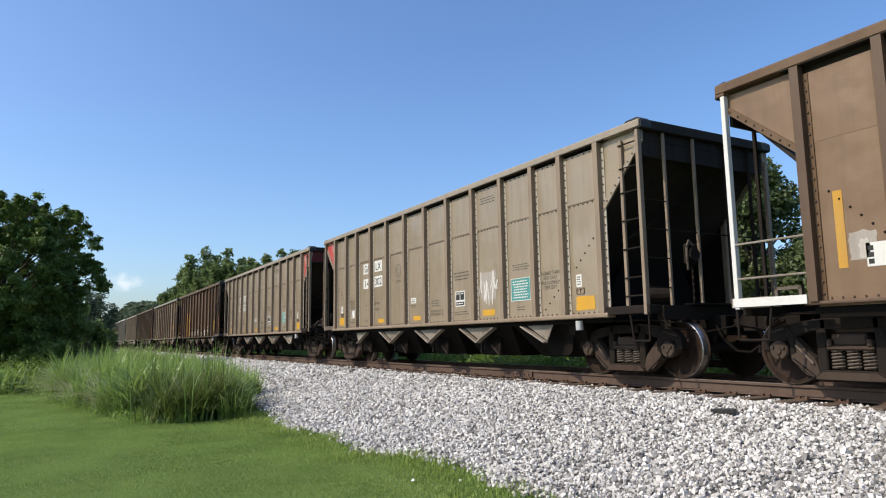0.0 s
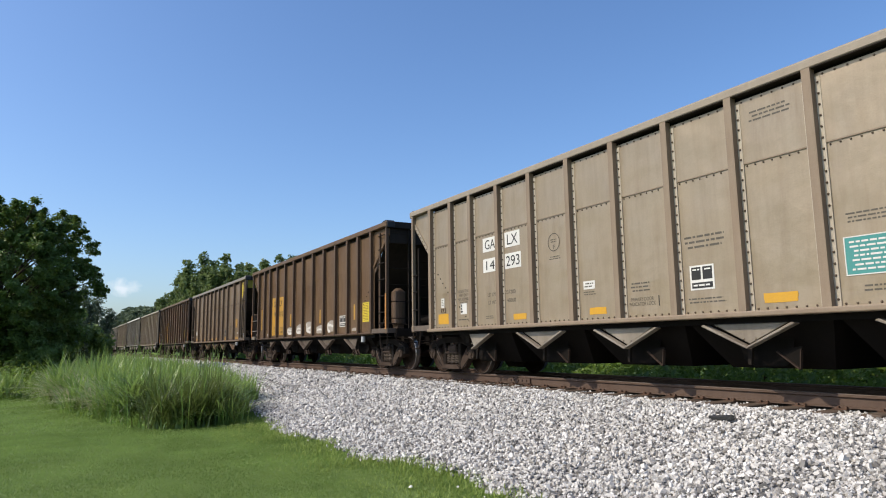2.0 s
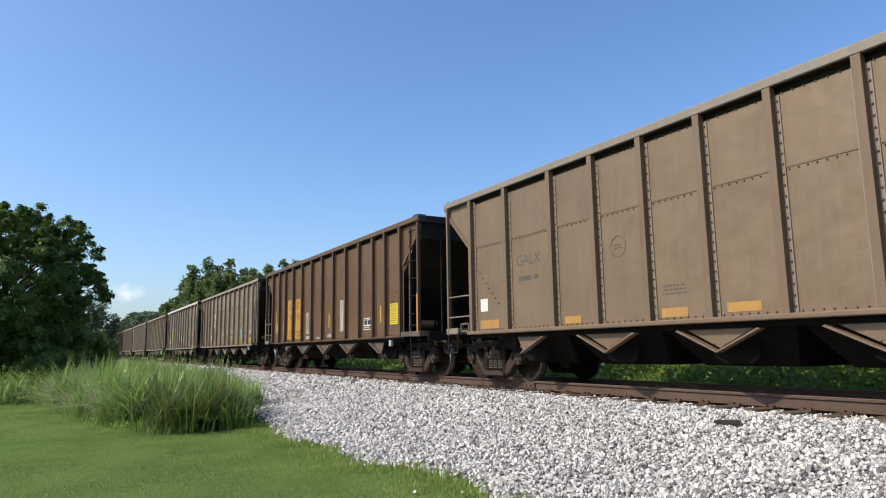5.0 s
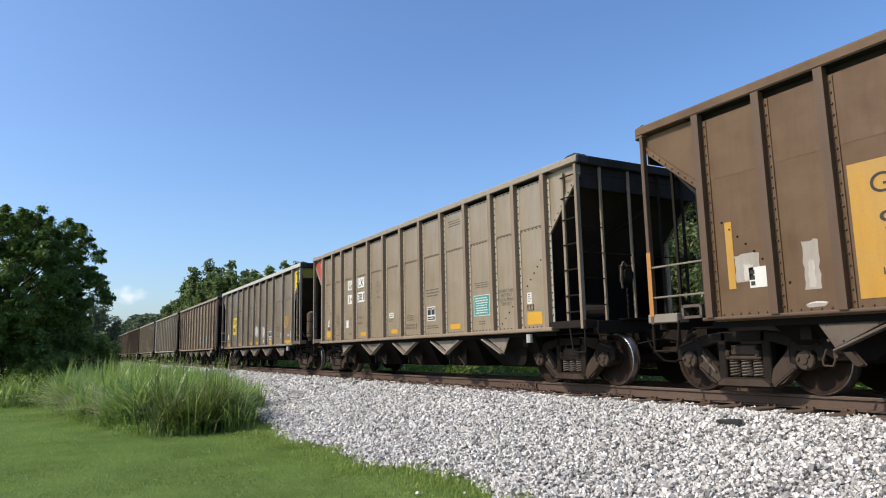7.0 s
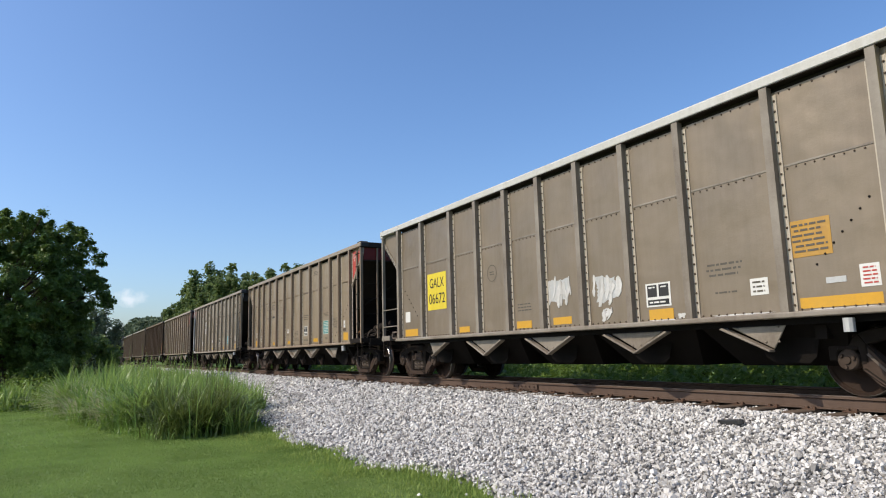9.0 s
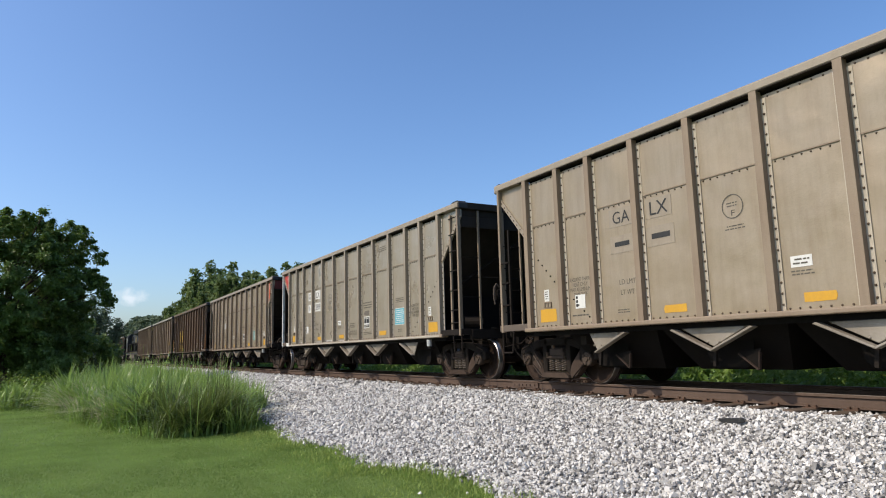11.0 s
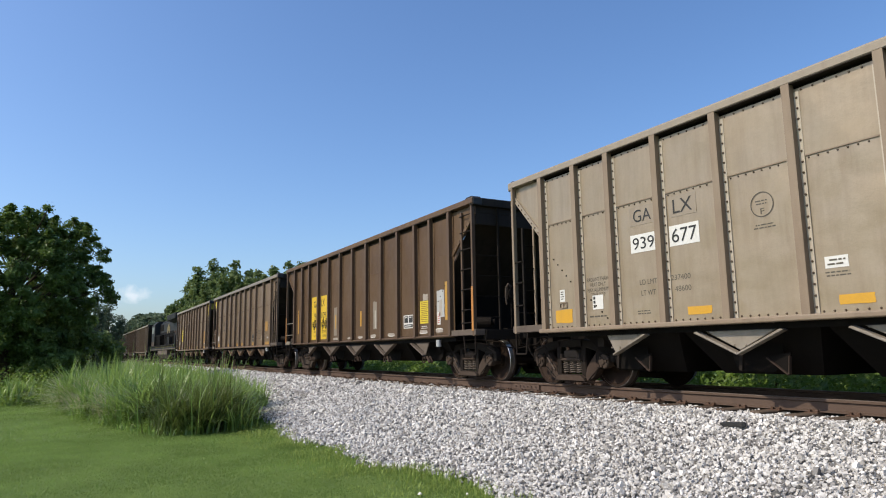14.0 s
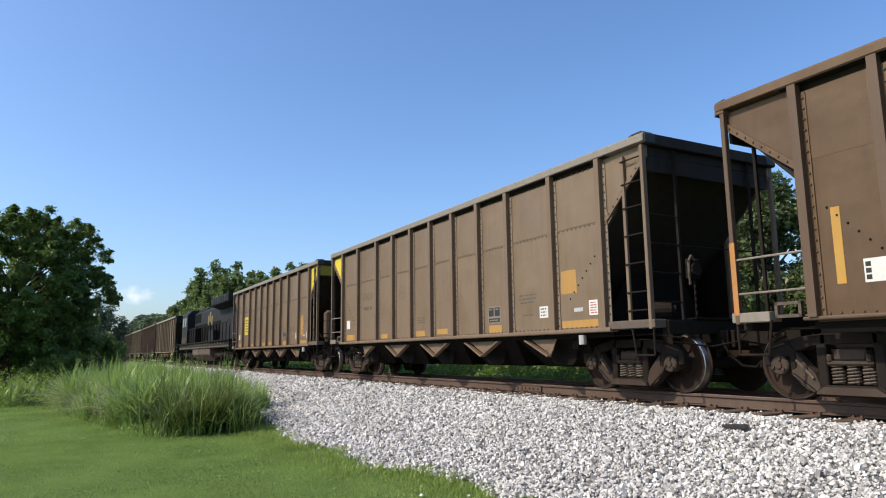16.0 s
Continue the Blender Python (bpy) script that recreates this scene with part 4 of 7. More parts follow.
def add_tank_gear(car, tan):
    """Brake cylinder or air tank standing on the leading end."""
    if tan:
        g = Geo().cyl((6.55, -0.8, 1.40), (7.0, -0.55, 1.56), 0.16, 14).cyl((7.0, -0.55, 1.56), (7.1, -0.5, 1.6), 0.1, 10).box(6.6, 6.95, -0.85, -0.5, 1.1, 1.4)
        part("brake_cylinder", g, UNDER, car, "grimy brake cylinder")
        for f in (0.25, 0.72):
            a, b = (6.55 + 0.45 * f, -0.8 + 0.25 * f, 1.40 + 0.16 * f), (6.59 + 0.45 * f, -0.778 + 0.25 * f, 1.414 + 0.16 * f)
            part("cylinder_band", Geo().cyl(a, b, 0.168, 14), DUSTY, car)
        for loop in ([(6.95, -1.3, 1.16), (6.98, -1.22, 1.36), (7.02, -1.1, 1.44), (7.06, -1.0, 1.34), (7.05, -1.08, 1.22), (7.0, -1.2, 1.24), (7.02, -1.05, 1.3), (7.04, -0.8, 1.3)],
                     [(6.9, -1.42, 1.16), (6.94, -1.36, 1.2), (7.0, -1.2, 1.19), (7.06, -0.9, 1.24), (7.02, -0.7, 1.4)],
                     [(6.98, -1.0, 1.18), (7.05, -0.95, 1.4), (7.1, -0.8, 1.5), (7.12, -0.6, 1.36), (7.1, -0.5, 1.18)]):
            part("brake_hose", Geo().tube(loop, 0.016), DUSTY if loop[0][1] == -1.3 else CAST, car, "bent brake hose")
        part("brake_pipe", Geo().tube([(6.6, -1.48, 1.16), (6.63, -1.47, 1.24), (6.7, -1.46, 1.36), (6.78, -1.46, 1.38), (6.8, -1.46, 1.3)], 0.014), POST_ORANGE, car, "bent orange-painted brake pipe")
        for dy, dz in ((0.0, 0.0), (0.12, 0.05)):
            part("brake_pipe", Geo().tube([(6.4, -1.3 + dy, 1.2), (6.6, -1.05 + dy, 1.36 + dz), (6.85, -0.75 + dy, 1.34), (7.1, -0.3, 1.2 + dz), (7.1, 0.9, 1.2)], 0.018), CAST, car)
    else:
        g = Geo().cyl((6.75, -0.95, 1.22), (6.75, -0.95, 1.30), 0.14, 14, 0.2).cyl((6.75, -0.95, 1.30), (6.75, -0.95, 2.2), 0.2, 16).cyl((6.75, -0.95, 2.2), (6.75, -0.95, 2.3), 0.2, 16, 0.08).box(6.6, 6.9, -1.05, -0.85, 1.1, 1.24)
        part("air_tank", g, BROWN_POST, car, "upright brown air tank")
        g = Geo().cyl((6.95, -0.35, 1.32), (7.12, 0.05, 1.4), 0.17, 14).cyl((7.1, 0.0, 1.38), (7.16, 0.14, 1.42), 0.12, 12).box(6.9, 7.1, 0.15, 0.4, 1.15, 1.5)
        part("brake_cylinder", g, UNDER, car, "grimy brake cylinder")
        part("brake_pipe", Geo().tube([(6.5, -1.35, 1.2), (6.62, -1.3, 1.5), (6.8, -1.25, 1.3), (7.0, -0.8, 1.26), (7.1, -0.3, 1.2), (7.1, 0.9, 1.2)], 0.018), CAST, car)
        part("valve_handle", Geo().tube([(6.55, -1.45, 1.16), (6.55, -1.46, 1.34), (6.62, -1.46, 1.36)], 0.014), SILVER, car)


def add_hand_brake(car):
    """Hand brake with its wheel, lever and chain on the leading end."""
    g = Geo().box(7.14, 7.24, -0.62, -0.36, 1.82, 2.16)
    part("brake_housing", g, UNDER, car, "hand brake housing", bevel=0.02)
    part("brake_ratchet", Geo().cyl((7.24, -0.49, 1.98), (7.285, -0.49, 1.98), 0.11, 14), UNDER, car, bevel=0.006)
    part("brake_lever", Geo().tube([(7.27, -0.66, 1.72), (7.29, -0.70, 1.9), (7.28, -0.68, 2.1), (7.26, -0.6, 2.2), (7.27, -0.52, 2.12)], 0.02), DUSTY, car, "worn brake lever")
    chain = Geo()
    for i in range(13):
        z = 1.8 - i * 0.055
        chain.bar((7.22, -0.5, z), (7.22, -0.5, z - 0.06), 0.035 if i % 2 else 0.014, 0.014 if i % 2 else 0.035)
    part("brake_chain", chain, CAST, car)
    part("brake_platform", Geo().box(7.2, 7.42, -0.75, 0.75, 1.15, 1.18), UNDER, car, bevel=0.005)
    g = Geo().cyl((6.9, -1.25, 1.32), (7.15, -1.0, 1.32), 0.12, 12).cyl((7.15, -1.0, 1.32), (7.2, -0.95, 1.32), 0.07, 10)
    part("slack_adjuster", g, CAST, car)


# ---- markings ----
def plate(name, car, u0, u1, z0, z1, material, label="", y=PANEL, proud=0.005):
    return part(name, Geo().box(u0, u1, -y - proud, -y + 0.003, z0, z1), material, car, label)


def lettering(parent, words, u0, u1, z0, z1, material, y=PANEL, proud=0.009):
    """Raised flat letters that fill the given box, facing the near side."""
    if not words:
        return bars(parent, u0, u1, z0, z1, 1, material, 7, y, proud)
    curve = bpy.data.curves.new("lettering", "FONT")
    curve.body, curve.align_x, curve.size = words, "CENTER", 1.0
    curve.space_line, curve.offset = 0.9, 0.0
    carrier = bpy.data.objects.new("lettering", curve)
    me = bpy.data.meshes.new_from_object(carrier)
    bpy.data.objects.remove(carrier)
    co = np.empty(len(me.vertices) * 3)
    me.vertices.foreach_get("co", co)
    co = co.reshape(-1, 3)
    lo, hi = co.min(0), co.max(0)
    out = np.empty_like(co)
    out[:, 0] = u0 + (co[:, 0] - lo[0]) / (hi[0] - lo[0]) * (u1 - u0)
    out[:, 2] = z0 + (co[:, 1] - lo[1]) / (hi[1] - lo[1]) * (z1 - z0)
    out[:, 1] = -y - proud
    me.vertices.foreach_set("co", out.ravel())
    me.materials.clear()
    me.materials.append(material)
    me.update()
    ob = new("lettering", me)
    ob.parent = parent
    return ob


def bars(parent, u0, u1, z0, z1, lines, material, seed=0, y=PANEL, proud=0.009, name="small_print"):
    """Rows of short bars, for print too small to read."""
    rng = random.Random(seed)
    g = Geo()
    step = (z1 - z0) / lines
    for i in range(lines):
        z = z1 - (i + 0.5) * step
        u = u0 + rng.uniform(0, 0.12) * (u1 - u0)
        end = u1 - rng.uniform(0, 0.15) * (u1 - u0)
        while u < end:
            w = min(rng.uniform(0.5, 2.4) * step, end - u)
            g.add([(u, -y - proud, z - step * 0.2), (u + w, -y - proud, z - step * 0.2), (u + w, -y - proud, z + step * 0.2), (u, -y - proud, z + step * 0.2)], [(0, 1, 2, 3)])
            u += w + step * 0.32
    return part(name, g, material, parent)


def blotch(car, u0, u1, z0, z1, material, seed, label="smeared white paint patch", y=PANEL, wild=1.0):
    rng = random.Random(seed)
    n = 40
    cu, cz = (u0 + u1) / 2, (z0 + z1) / 2
    pts = []
    for i in range(n):
        a = 2 * math.pi * i / n
        sq = 1 / max(abs(math.cos(a)), abs(math.sin(a))) ** (1.0 - 0.25 * wild)
        k = sq * (1.0 - 0.14 * wild + wild * (0.1 * math.sin(3 * a + seed) + rng.uniform(-0.1, 0.08)))
        pts.append((cu + math.cos(a) * k * (u1 - u0) / 2, cz + math.sin(a) * k * (z1 - z0) / 2))
    return part("paint_patch", Geo().prism(pts, "y", -y - 0.004, -y + 0.002), material, car, label)


def upright_patch(car, u0, u1, z0, z1, coat, rng, label, y=PANEL, inner=None):
    """A tall rolled-on rectangle with a narrower, paler second coat inside it."""
    def slab(a, b, lo, hi, d0, d1):
        w = 0.012
        side = [lo + (hi - lo) * i / 7 for i in range(8)]
        right = [(b + rng.uniform(-w, w), q) for q in side]
        left = [(a + rng.uniform(-w, w), q) for q in side[::-1]]
        top = [(a + (b - a) * f, hi + rng.uniform(-w, 2 * w)) for f in (0.8, 0.55, 0.3, 0.12)]
        return Geo().prism(right + top + left, "y", -y - d1, -y + d0)

    ob = part("paint_patch", slab(u0, u1, z0, z1, 0.002, 0.003), coat, car, label)
    if coat is GREY_STRIP and u0 < 0:
        return ob
    w, h = u1 - u0, z1 - z0
    a = u0 + w * rng.uniform(0.3, 0.45)
    part("second_coat", slab(a, a + w * rng.uniform(0.32, 0.42), z0 + h * 0.04, z0 + h * rng.uniform(0.55, 0.72), -0.002, 0.005), inner or PALE_COAT, ob, "paler second coat")
    return ob


def brushed(car, u0, u1, z0, z1, material, seed, label="roughly brushed white paint patch", y=PANEL):
    """Overpainting: a thin greyish coat with a few heavy strokes round its rim and across it."""
    rng = random.Random(seed)
    cu, cz, ru, rz = (u0 + u1) / 2, (z0 + z1) / 2, (u1 - u0) / 2, (z1 - z0) / 2
    turn, n = rng.uniform(0, 6.28), 44
    if rz > 0.85 * ru:
        return upright_patch(car, u0, u1, z0, z1, THIN_COAT, rng, label, y)

    def rim(a, k=1.0):
        sq = (abs(math.cos(a)) ** 3.4 + abs(math.sin(a)) ** 3.4) ** (-1 / 3.4)
        k *= sq * (0.92 + 0.07 * math.sin(2 * a + turn) + 0.05 * math.sin(5 * a - turn))
        return cu + ru * k * math.cos(a), cz + rz * k * math.sin(a)

    coat = Geo().prism([rim(6.28318 * i / n, rng.uniform(0.95, 1.02)) for i in range(n)], "y", -y - 0.003, -y + 0.002)
    ob = part("paint_patch", coat, THIN_COAT, car, label)
    strokes = Geo()
    for k in range(3 if rz > 0.09 else 1):
        start, sweep = rng.choice(((0.2, 2.6), (3.3, 2.5), (-0.9, 1.8), (2.4, 2.0))) if k < 2 else (0, 0)
        m = 10
        mid = []
        for i in range(m):
            f = i / (m - 1)
            if k < 2:
                mid.append(rim(start + sweep * f, 0.84 + 0.03 * math.sin(7 * f + seed)))
            else:
                mid.append((cu + ru * (-0.72 + 1.35 * f), cz + rz * (0.18 * math.sin(turn) + 0.12 * math.sin(4 * f + turn))))
        fat = min(0.05, rz * 0.24) * rng.uniform(0.8, 1.15)
        up, low = [], []
        for i, (u, z) in enumerate(mid):
            p, q = mid[max(0, i - 1)], mid[min(m - 1, i + 1)]
            d = math.hypot(q[0] - p[0], q[1] - p[1]) or 1.0
            nx, nz = -(q[1] - p[1]) / d, (q[0] - p[0]) / d
            w = fat * (0.45 if i in (0, m - 1) else 1.0) * rng.uniform(0.75, 1.15)
            up.append((u + nx * w, z + nz * w))
            low.append((u - nx * w, z - nz * w))
        off = -y - 0.0045 - 0.001 * k
        quads = [(up[i], up[i + 1], low[i + 1], low[i]) for i in range(m - 1)]
        for quad in quads:
            strokes.add([(p[0], off, p[1]) for p in quad], [(0, 1, 2, 3)])
    part("brush_stroke", strokes, material, ob, "heavy white brush strokes")
    return ob


def ring(car, u, z, r, material, y=PANEL):
    g = Geo()
    n = 28
    v = [(u + k * math.cos(6.28318 * i / n), -y - 0.006, z + k * math.sin(6.28318 * i / n)) for k in (r, r - 0.014) for i in range(n)]
    g.add(v, [(i, (i + 1) % n, n + (i + 1) % n, n + i) for i in range(n)])
    return part("stencil_ring", g, material, car, "faded stencilled ring")


def service_box(car, u0, u1, z0, z1, paint=None):
    """A white-framed black service stencil."""
    paint = paint or WHITE
    p = plate("service_stencil", car, u0, u1, z0, z1, paint, "pale-framed black service stencil")
    w, h = u1 - u0, z1 - z0
    for a, b, c, d in ((0.07, 0.46, 0.42, 0.93), (0.54, 0.93, 0.42, 0.93), (0.07, 0.93, 0.07, 0.30)):
        plate("black_field", p, u0 + a * w, u0 + b * w, z0 + c * h, z0 + d * h, BLACK, proud=0.008)
    bars(p, u0 + 0.12 * w, u1 - 0.12 * w, z0 + 0.1 * h, z0 + 0.27 * h, 1, paint, 3, proud=0.011)
    bars(p, u0 + 0.12 * w, u0 + 0.42 * w, z0 + 0.75 * h, z0 + 0.9 * h, 1, paint, 4, proud=0.011)
    bars(p, u0 + 0.6 * w, u0 + 0.9 * w, z0 + 0.75 * h, z0 + 0.9 * h, 1, paint, 5, proud=0.011)


def end_wedge(car, e, posts, paint, words, k=-0.02):
    """Painted triangle in the end bay, and the painted band across the end."""
    x0 = posts[-1] + 0.12
    if e > 0:
        g = Geo().prism([(x0, 2.83), (6.74, 3.28), (6.74, 3.9), (x0, 3.9)], "y", -PANEL - 0.006, -PANEL + 0.002)
        p = part("painted_wedge", g, paint, car, "painted triangle marking the end")
        g = Geo().prism([(6.86, 3.4), (7.19, 3.74), (7.19, 3.9), (6.86, 3.9)], "y", -PANEL - 0.006, -PANEL + 0.002)
        part("painted_wedge", g, paint, car)
        if words:
            lettering(p, "ROTARY\nCOUPLER\nEND", x0 + 0.03, 6.66, 3.58, 3.82, WHITE, proud=0.01)
    else:
        g = Geo().prism([(-x0, 2.83), (-x0, 3.9), (-7.2, 3.9), (-7.2, 3.72)], "y", -PANEL - 0.006, -PANEL + 0.002)
        p = part("painted_wedge", g, paint, car, "painted triangle marking the end")
        if words:
            lettering(p, "ROTARY\nCOUPLER\nEND", -6.74, -6.46, 3.60, 3.83, WHITE, proud=0.01)
    # the band's paint is a darker copy, with the end's shade in it
    g = Geo().box(min(e * (k + 7.243), e * (k + 7.25)), max(e * (k + 7.243), e * (k + 7.25)), -1.5, 1.5, 3.56, 3.93)
    band = part("end_band", g, SHADED_RED if words else SHADED_YELLOW, car, "painted band across the car's end")
    if e > 0:
        for y, z0 in ((-0.75, 3.62), (0.85, 3.6)) if words else ((0.85, 3.6),):
            if words:
                t = lettering(band, "ROTARY\nCOUPLER\nEND", y, y + 0.36, z0 - 0.02, z0 + 0.22, DIM_WHITE, 0, 0)
                t.matrix_basis = pose(k + 7.256, 0, 0, 0, 0, 90)
                continue
            for i in range(3):
                b = Geo().box(k + 7.25, k + 7.254, y, y + 0.34 - 0.05 * i, z0 + 0.17 - i * 0.085, z0 + 0.22 - i * 0.085)
                part("small_print", b, FADED, band)


def mark_tan(car, left, right, white, red_end, sign, extra, slide=-0.02, code=-5.02):
    """Reporting marks and stencils of a tan car."""
    for words, u0, u1, z0, z1, on in (("GA", -4.03, -3.49, 2.63, 2.93, white[0]), ("LX", -3.21, -2.69, 2.63, 2.94, white[0]),
                                      (left, -4.03, -3.49, 2.19, 2.48, white[1]), (right, -3.22, -2.67, 2.19, 2.50, white[1])):
        u0, u1 = u0 + slide, u1 + slide
        p = plate("number_panel", car, u0, u1, z0, z1, WHITE if on else TAN_FLANGE, "white panel with black reporting marks" if on else "bare panel with black reporting marks")
        w = (0.12 if words == "14" else 0.09) if len(words) < 3 else 0.05
        lettering(p, words, u0 + w, u1 - w * 0.8, z0 + 0.05, z1 - 0.05, BLACK)
    lettering(car, "LD LMT", -3.9, -3.54, 1.67, 1.75, FADED, proud=0.003)
    lettering(car, "LT WT", -3.88, -3.58, 1.5, 1.58, FADED, proud=0.003)
    weights = {"14302": ("237600", "48400"), "14389": ("237600", "48400"), "14381": ("237500", "48400"), "939677": ("237400", "48600"), "14293": ("237200", "48800")}.get(left + right)
    if weights:
        lettering(car, weights[0], -3.26, -2.9, 1.68, 1.76, FADED, proud=0.003)
        lettering(car, weights[1], -3.2, -2.9, 1.51, 1.59, FADED, proud=0.003)
    ring(car, -1.66, 2.53, 0.17, FADED)
    lettering(car, "F", -1.69, -1.63, 2.4, 2.48, FADED, proud=0.003)
    bars(car, -1.76, -1.56, 2.52, 2.6, 2, FADED, 1, proud=0.003)
    bars(car, -1.82, -1.46, 2.2, 2.28, 2, FADED, 2, proud=0.003)
    lettering(car, "RADIANT THAW\nHEAT ONLY\nMAX ALUMINUM\nTEMP 250°F", -5.14, -4.6, 1.56, 1.9, FADED, proud=0.003)
    lettering(car, "RADIANT THAW\nHEAT ONLY\nMAX ALUMINUM\nTEMP 250°F", 4.56, 5.12, 1.56, 1.9, FADED, proud=0.003)
    lettering(car, "PRIMARY DOOR\nINDICATOR LOCK", 0.16, 0.7, 1.24, 1.37, FADED, proud=0.003)
    part("indicator_line", Geo().box(0.76, 0.775, -PANEL - 0.004, -PANEL, 1.22, 1.38), BLACK, car)
    bars(car, 1.28, 2.0, 1.98, 2.2, 3, FADED, 7, proud=0.003)
    bars(car, 1.3, 2.0, 1.2, 1.3, 2, FADED, 8, proud=0.003)
    bars(car, 0.2, 0.62, 1.45, 1.62, 3, FADED, 9, proud=0.003)
    bars(car, -4.0, -3.7, 1.2, 1.28, 2, FADED, 10, proud=0.003)
    bars(car, 3.6, 4.2, 2.0, 2.14, 3, FADED, 11, proud=0.003)
    bars(car, 3.75, 4.05, 1.2, 1.3, 2, FADED, 12, proud=0.003)
    bars(car, 2.5, 3.1, 3.55, 3.72, 3, FADED, 13, y=PANEL + 0.01, proud=0.003)
    bars(car, -5.12, -4.62, 1.2, 1.26, 1, FADED, 14, proud=0.003)
    service_box(car, 1.37, 1.78, 1.40, 1.75)
    p = plate("paper_label", car, -0.90, -0.62, 1.59, 1.73, WHITE, "small white label")
    bars(p, -0.87, -0.65, 1.61, 1.71, 2, FADED, 15)
    bars(car, -0.92, -0.6, 1.48, 1.56, 2, FADED, 16, proud=0.003)
    for u0, u1, z0, z1 in ((-6.05, -5.56, 1.15, 1.40), (5.53, 6.02, 1.13, 1.38), (-3.0, -2.56, 1.15, 1.27), (-0.78, -0.36, 1.15, 1.27), (2.5, 2.98, 1.15, 1.28)):
        blotch(car, u0, u1, z0, z1, YELLOW, int(u0 * 7) + len(left), "yellow paint patch with worn edges", wild=0.22)
    for u in (-5.9, 5.56):
        p = plate("card_holder", car, u, u + 0.14, 1.54, 1.76, WHITE, "small white routing card")
        bars(p, u + 0.02, u + 0.12, 1.57, 1.74, 4, FADED, 17)
        g = Geo()
        for a, b, c, d in ((0, 0.2, 1.42, 1.435), (0, 0.2, 1.51, 1.525), (0, 0.012, 1.42, 1.52), (0.19, 0.2, 1.42, 1.52), (0.095, 0.105, 1.42, 1.52)):
            g.box(u + a, u + b, -PANEL - 0.02, -PANEL, c, d)
        part("bracket", g, TAN_POST, car)
    base = 1.35 if code < -4.5 else 1.44
    p = plate("code_label", car, code, code + 0.26, base, base + 0.24, WHITE, "white label with black code squares")
    for i in range(3):
        plate("black_field", p, code + 0.02, code + 0.07, base + 0.03 + i * 0.07, base + 0.08 + i * 0.07, BLACK, proud=0.008)
    if sign:
        p = plate("notice_panel", car, 3.58, 4.22, 1.40, 1.85, sign, "blue-green notice panel with white print")
        bars(p, 3.63, 4.17, 1.44, 1.81, 7, WHITE, 18)
        for z in (1.40, 1.838):
            plate("panel_border", p, 3.58, 4.22, z, z + 0.012, WHITE, proud=0.008)
        for u in (3.58, 4.208):
            plate("panel_border", p, u, u + 0.012, 1.412, 1.838, WHITE, proud=0.008)
    if red_end:
        end_wedge(car, red_end[0], MANY_POSTS, red_end[1], True)
    g = Geo()
    for e in (-1, 1):
        for i in range(5):
            g.rivet(e * (6.04 - 0.115 * i), -PANEL, 2.35 - 0.115 * i, 0.017, 0.016)
        for i in range(4):
            g.rivet(e * (5.06 - 0.13 * i), -PANEL, 1.52 - 0.11 * i, 0.017, 0.016)
    tagged(part("rivet_line", g, UNDER, car), kind="stuff")
    for args in extra:
        apply_patch(car, *args)


def scraped(car, u0, u1, z0, z1, material, seed, label="scraped silvery paint smears", y=PANEL):
    """Paint dragged up and down in ragged slanting strokes."""
    rng = random.Random(seed)
    ob = None
    n = 9
    blotch(car, u0 + 0.04, u1 - 0.04, z0 + 0.12, z1 - 0.04, SILVER if material is SMEAR else THIN_COAT, seed, "thin silvery paint patch", wild=1.0 if material is SMEAR else 0.4)
    for k in range(n):
        u = u0 + (u1 - u0) * (k + rng.uniform(0.2, 0.8)) / n
        lo, hi = z0 + (z1 - z0) * rng.uniform(0, 0.45), z1 - (z1 - z0) * rng.uniform(0, 0.35)
        w, drift, sway = rng.uniform(0.02, 0.06) * (1.0 if material is SMEAR else 0.45), rng.uniform(-0.02, 0.12), rng.uniform(0, 6)
        path = [(u + drift * f + 0.02 * math.sin(5 * f + sway), lo + (hi - lo) * f) for f in (i / 8 for i in range(9))]
        wide = [w * (0.35 if i in (0, 8) else 1.0) * rng.uniform(0.6, 1.25) for i in range(9)]
        ring = [(p[0] + q, p[1]) for p, q in zip(path, wide)] + [(p[0] - q, p[1]) for p, q in zip(path[::-1], wide[::-1])]
        stroke = Geo().prism(ring, "y", -y - 0.0055 - 0.0007 * k, -y + 0.002)
        ob = part("paint_smear", stroke, material, car, label)
    return ob


def apply_patch(car, u0, u1, z0, z1, material, seed, *label):
    if material in (GREY_STRIP, SILVER) and z1 - z0 > 1.4 * (u1 - u0):
        upright_patch(car, u0, u1, z0, z1, material, random.Random(seed), *label)
    elif label and "scrawled" in label[0]:
        scraped(car, u0, u1, z0, z1, material, seed, *label)
    elif material is SMEAR_BROWN:
        brushed(car, u0, u1, z0, z1, material, seed, *label)
    else:
        blotch(car, u0, u1, z0, z1, material, seed, *label)


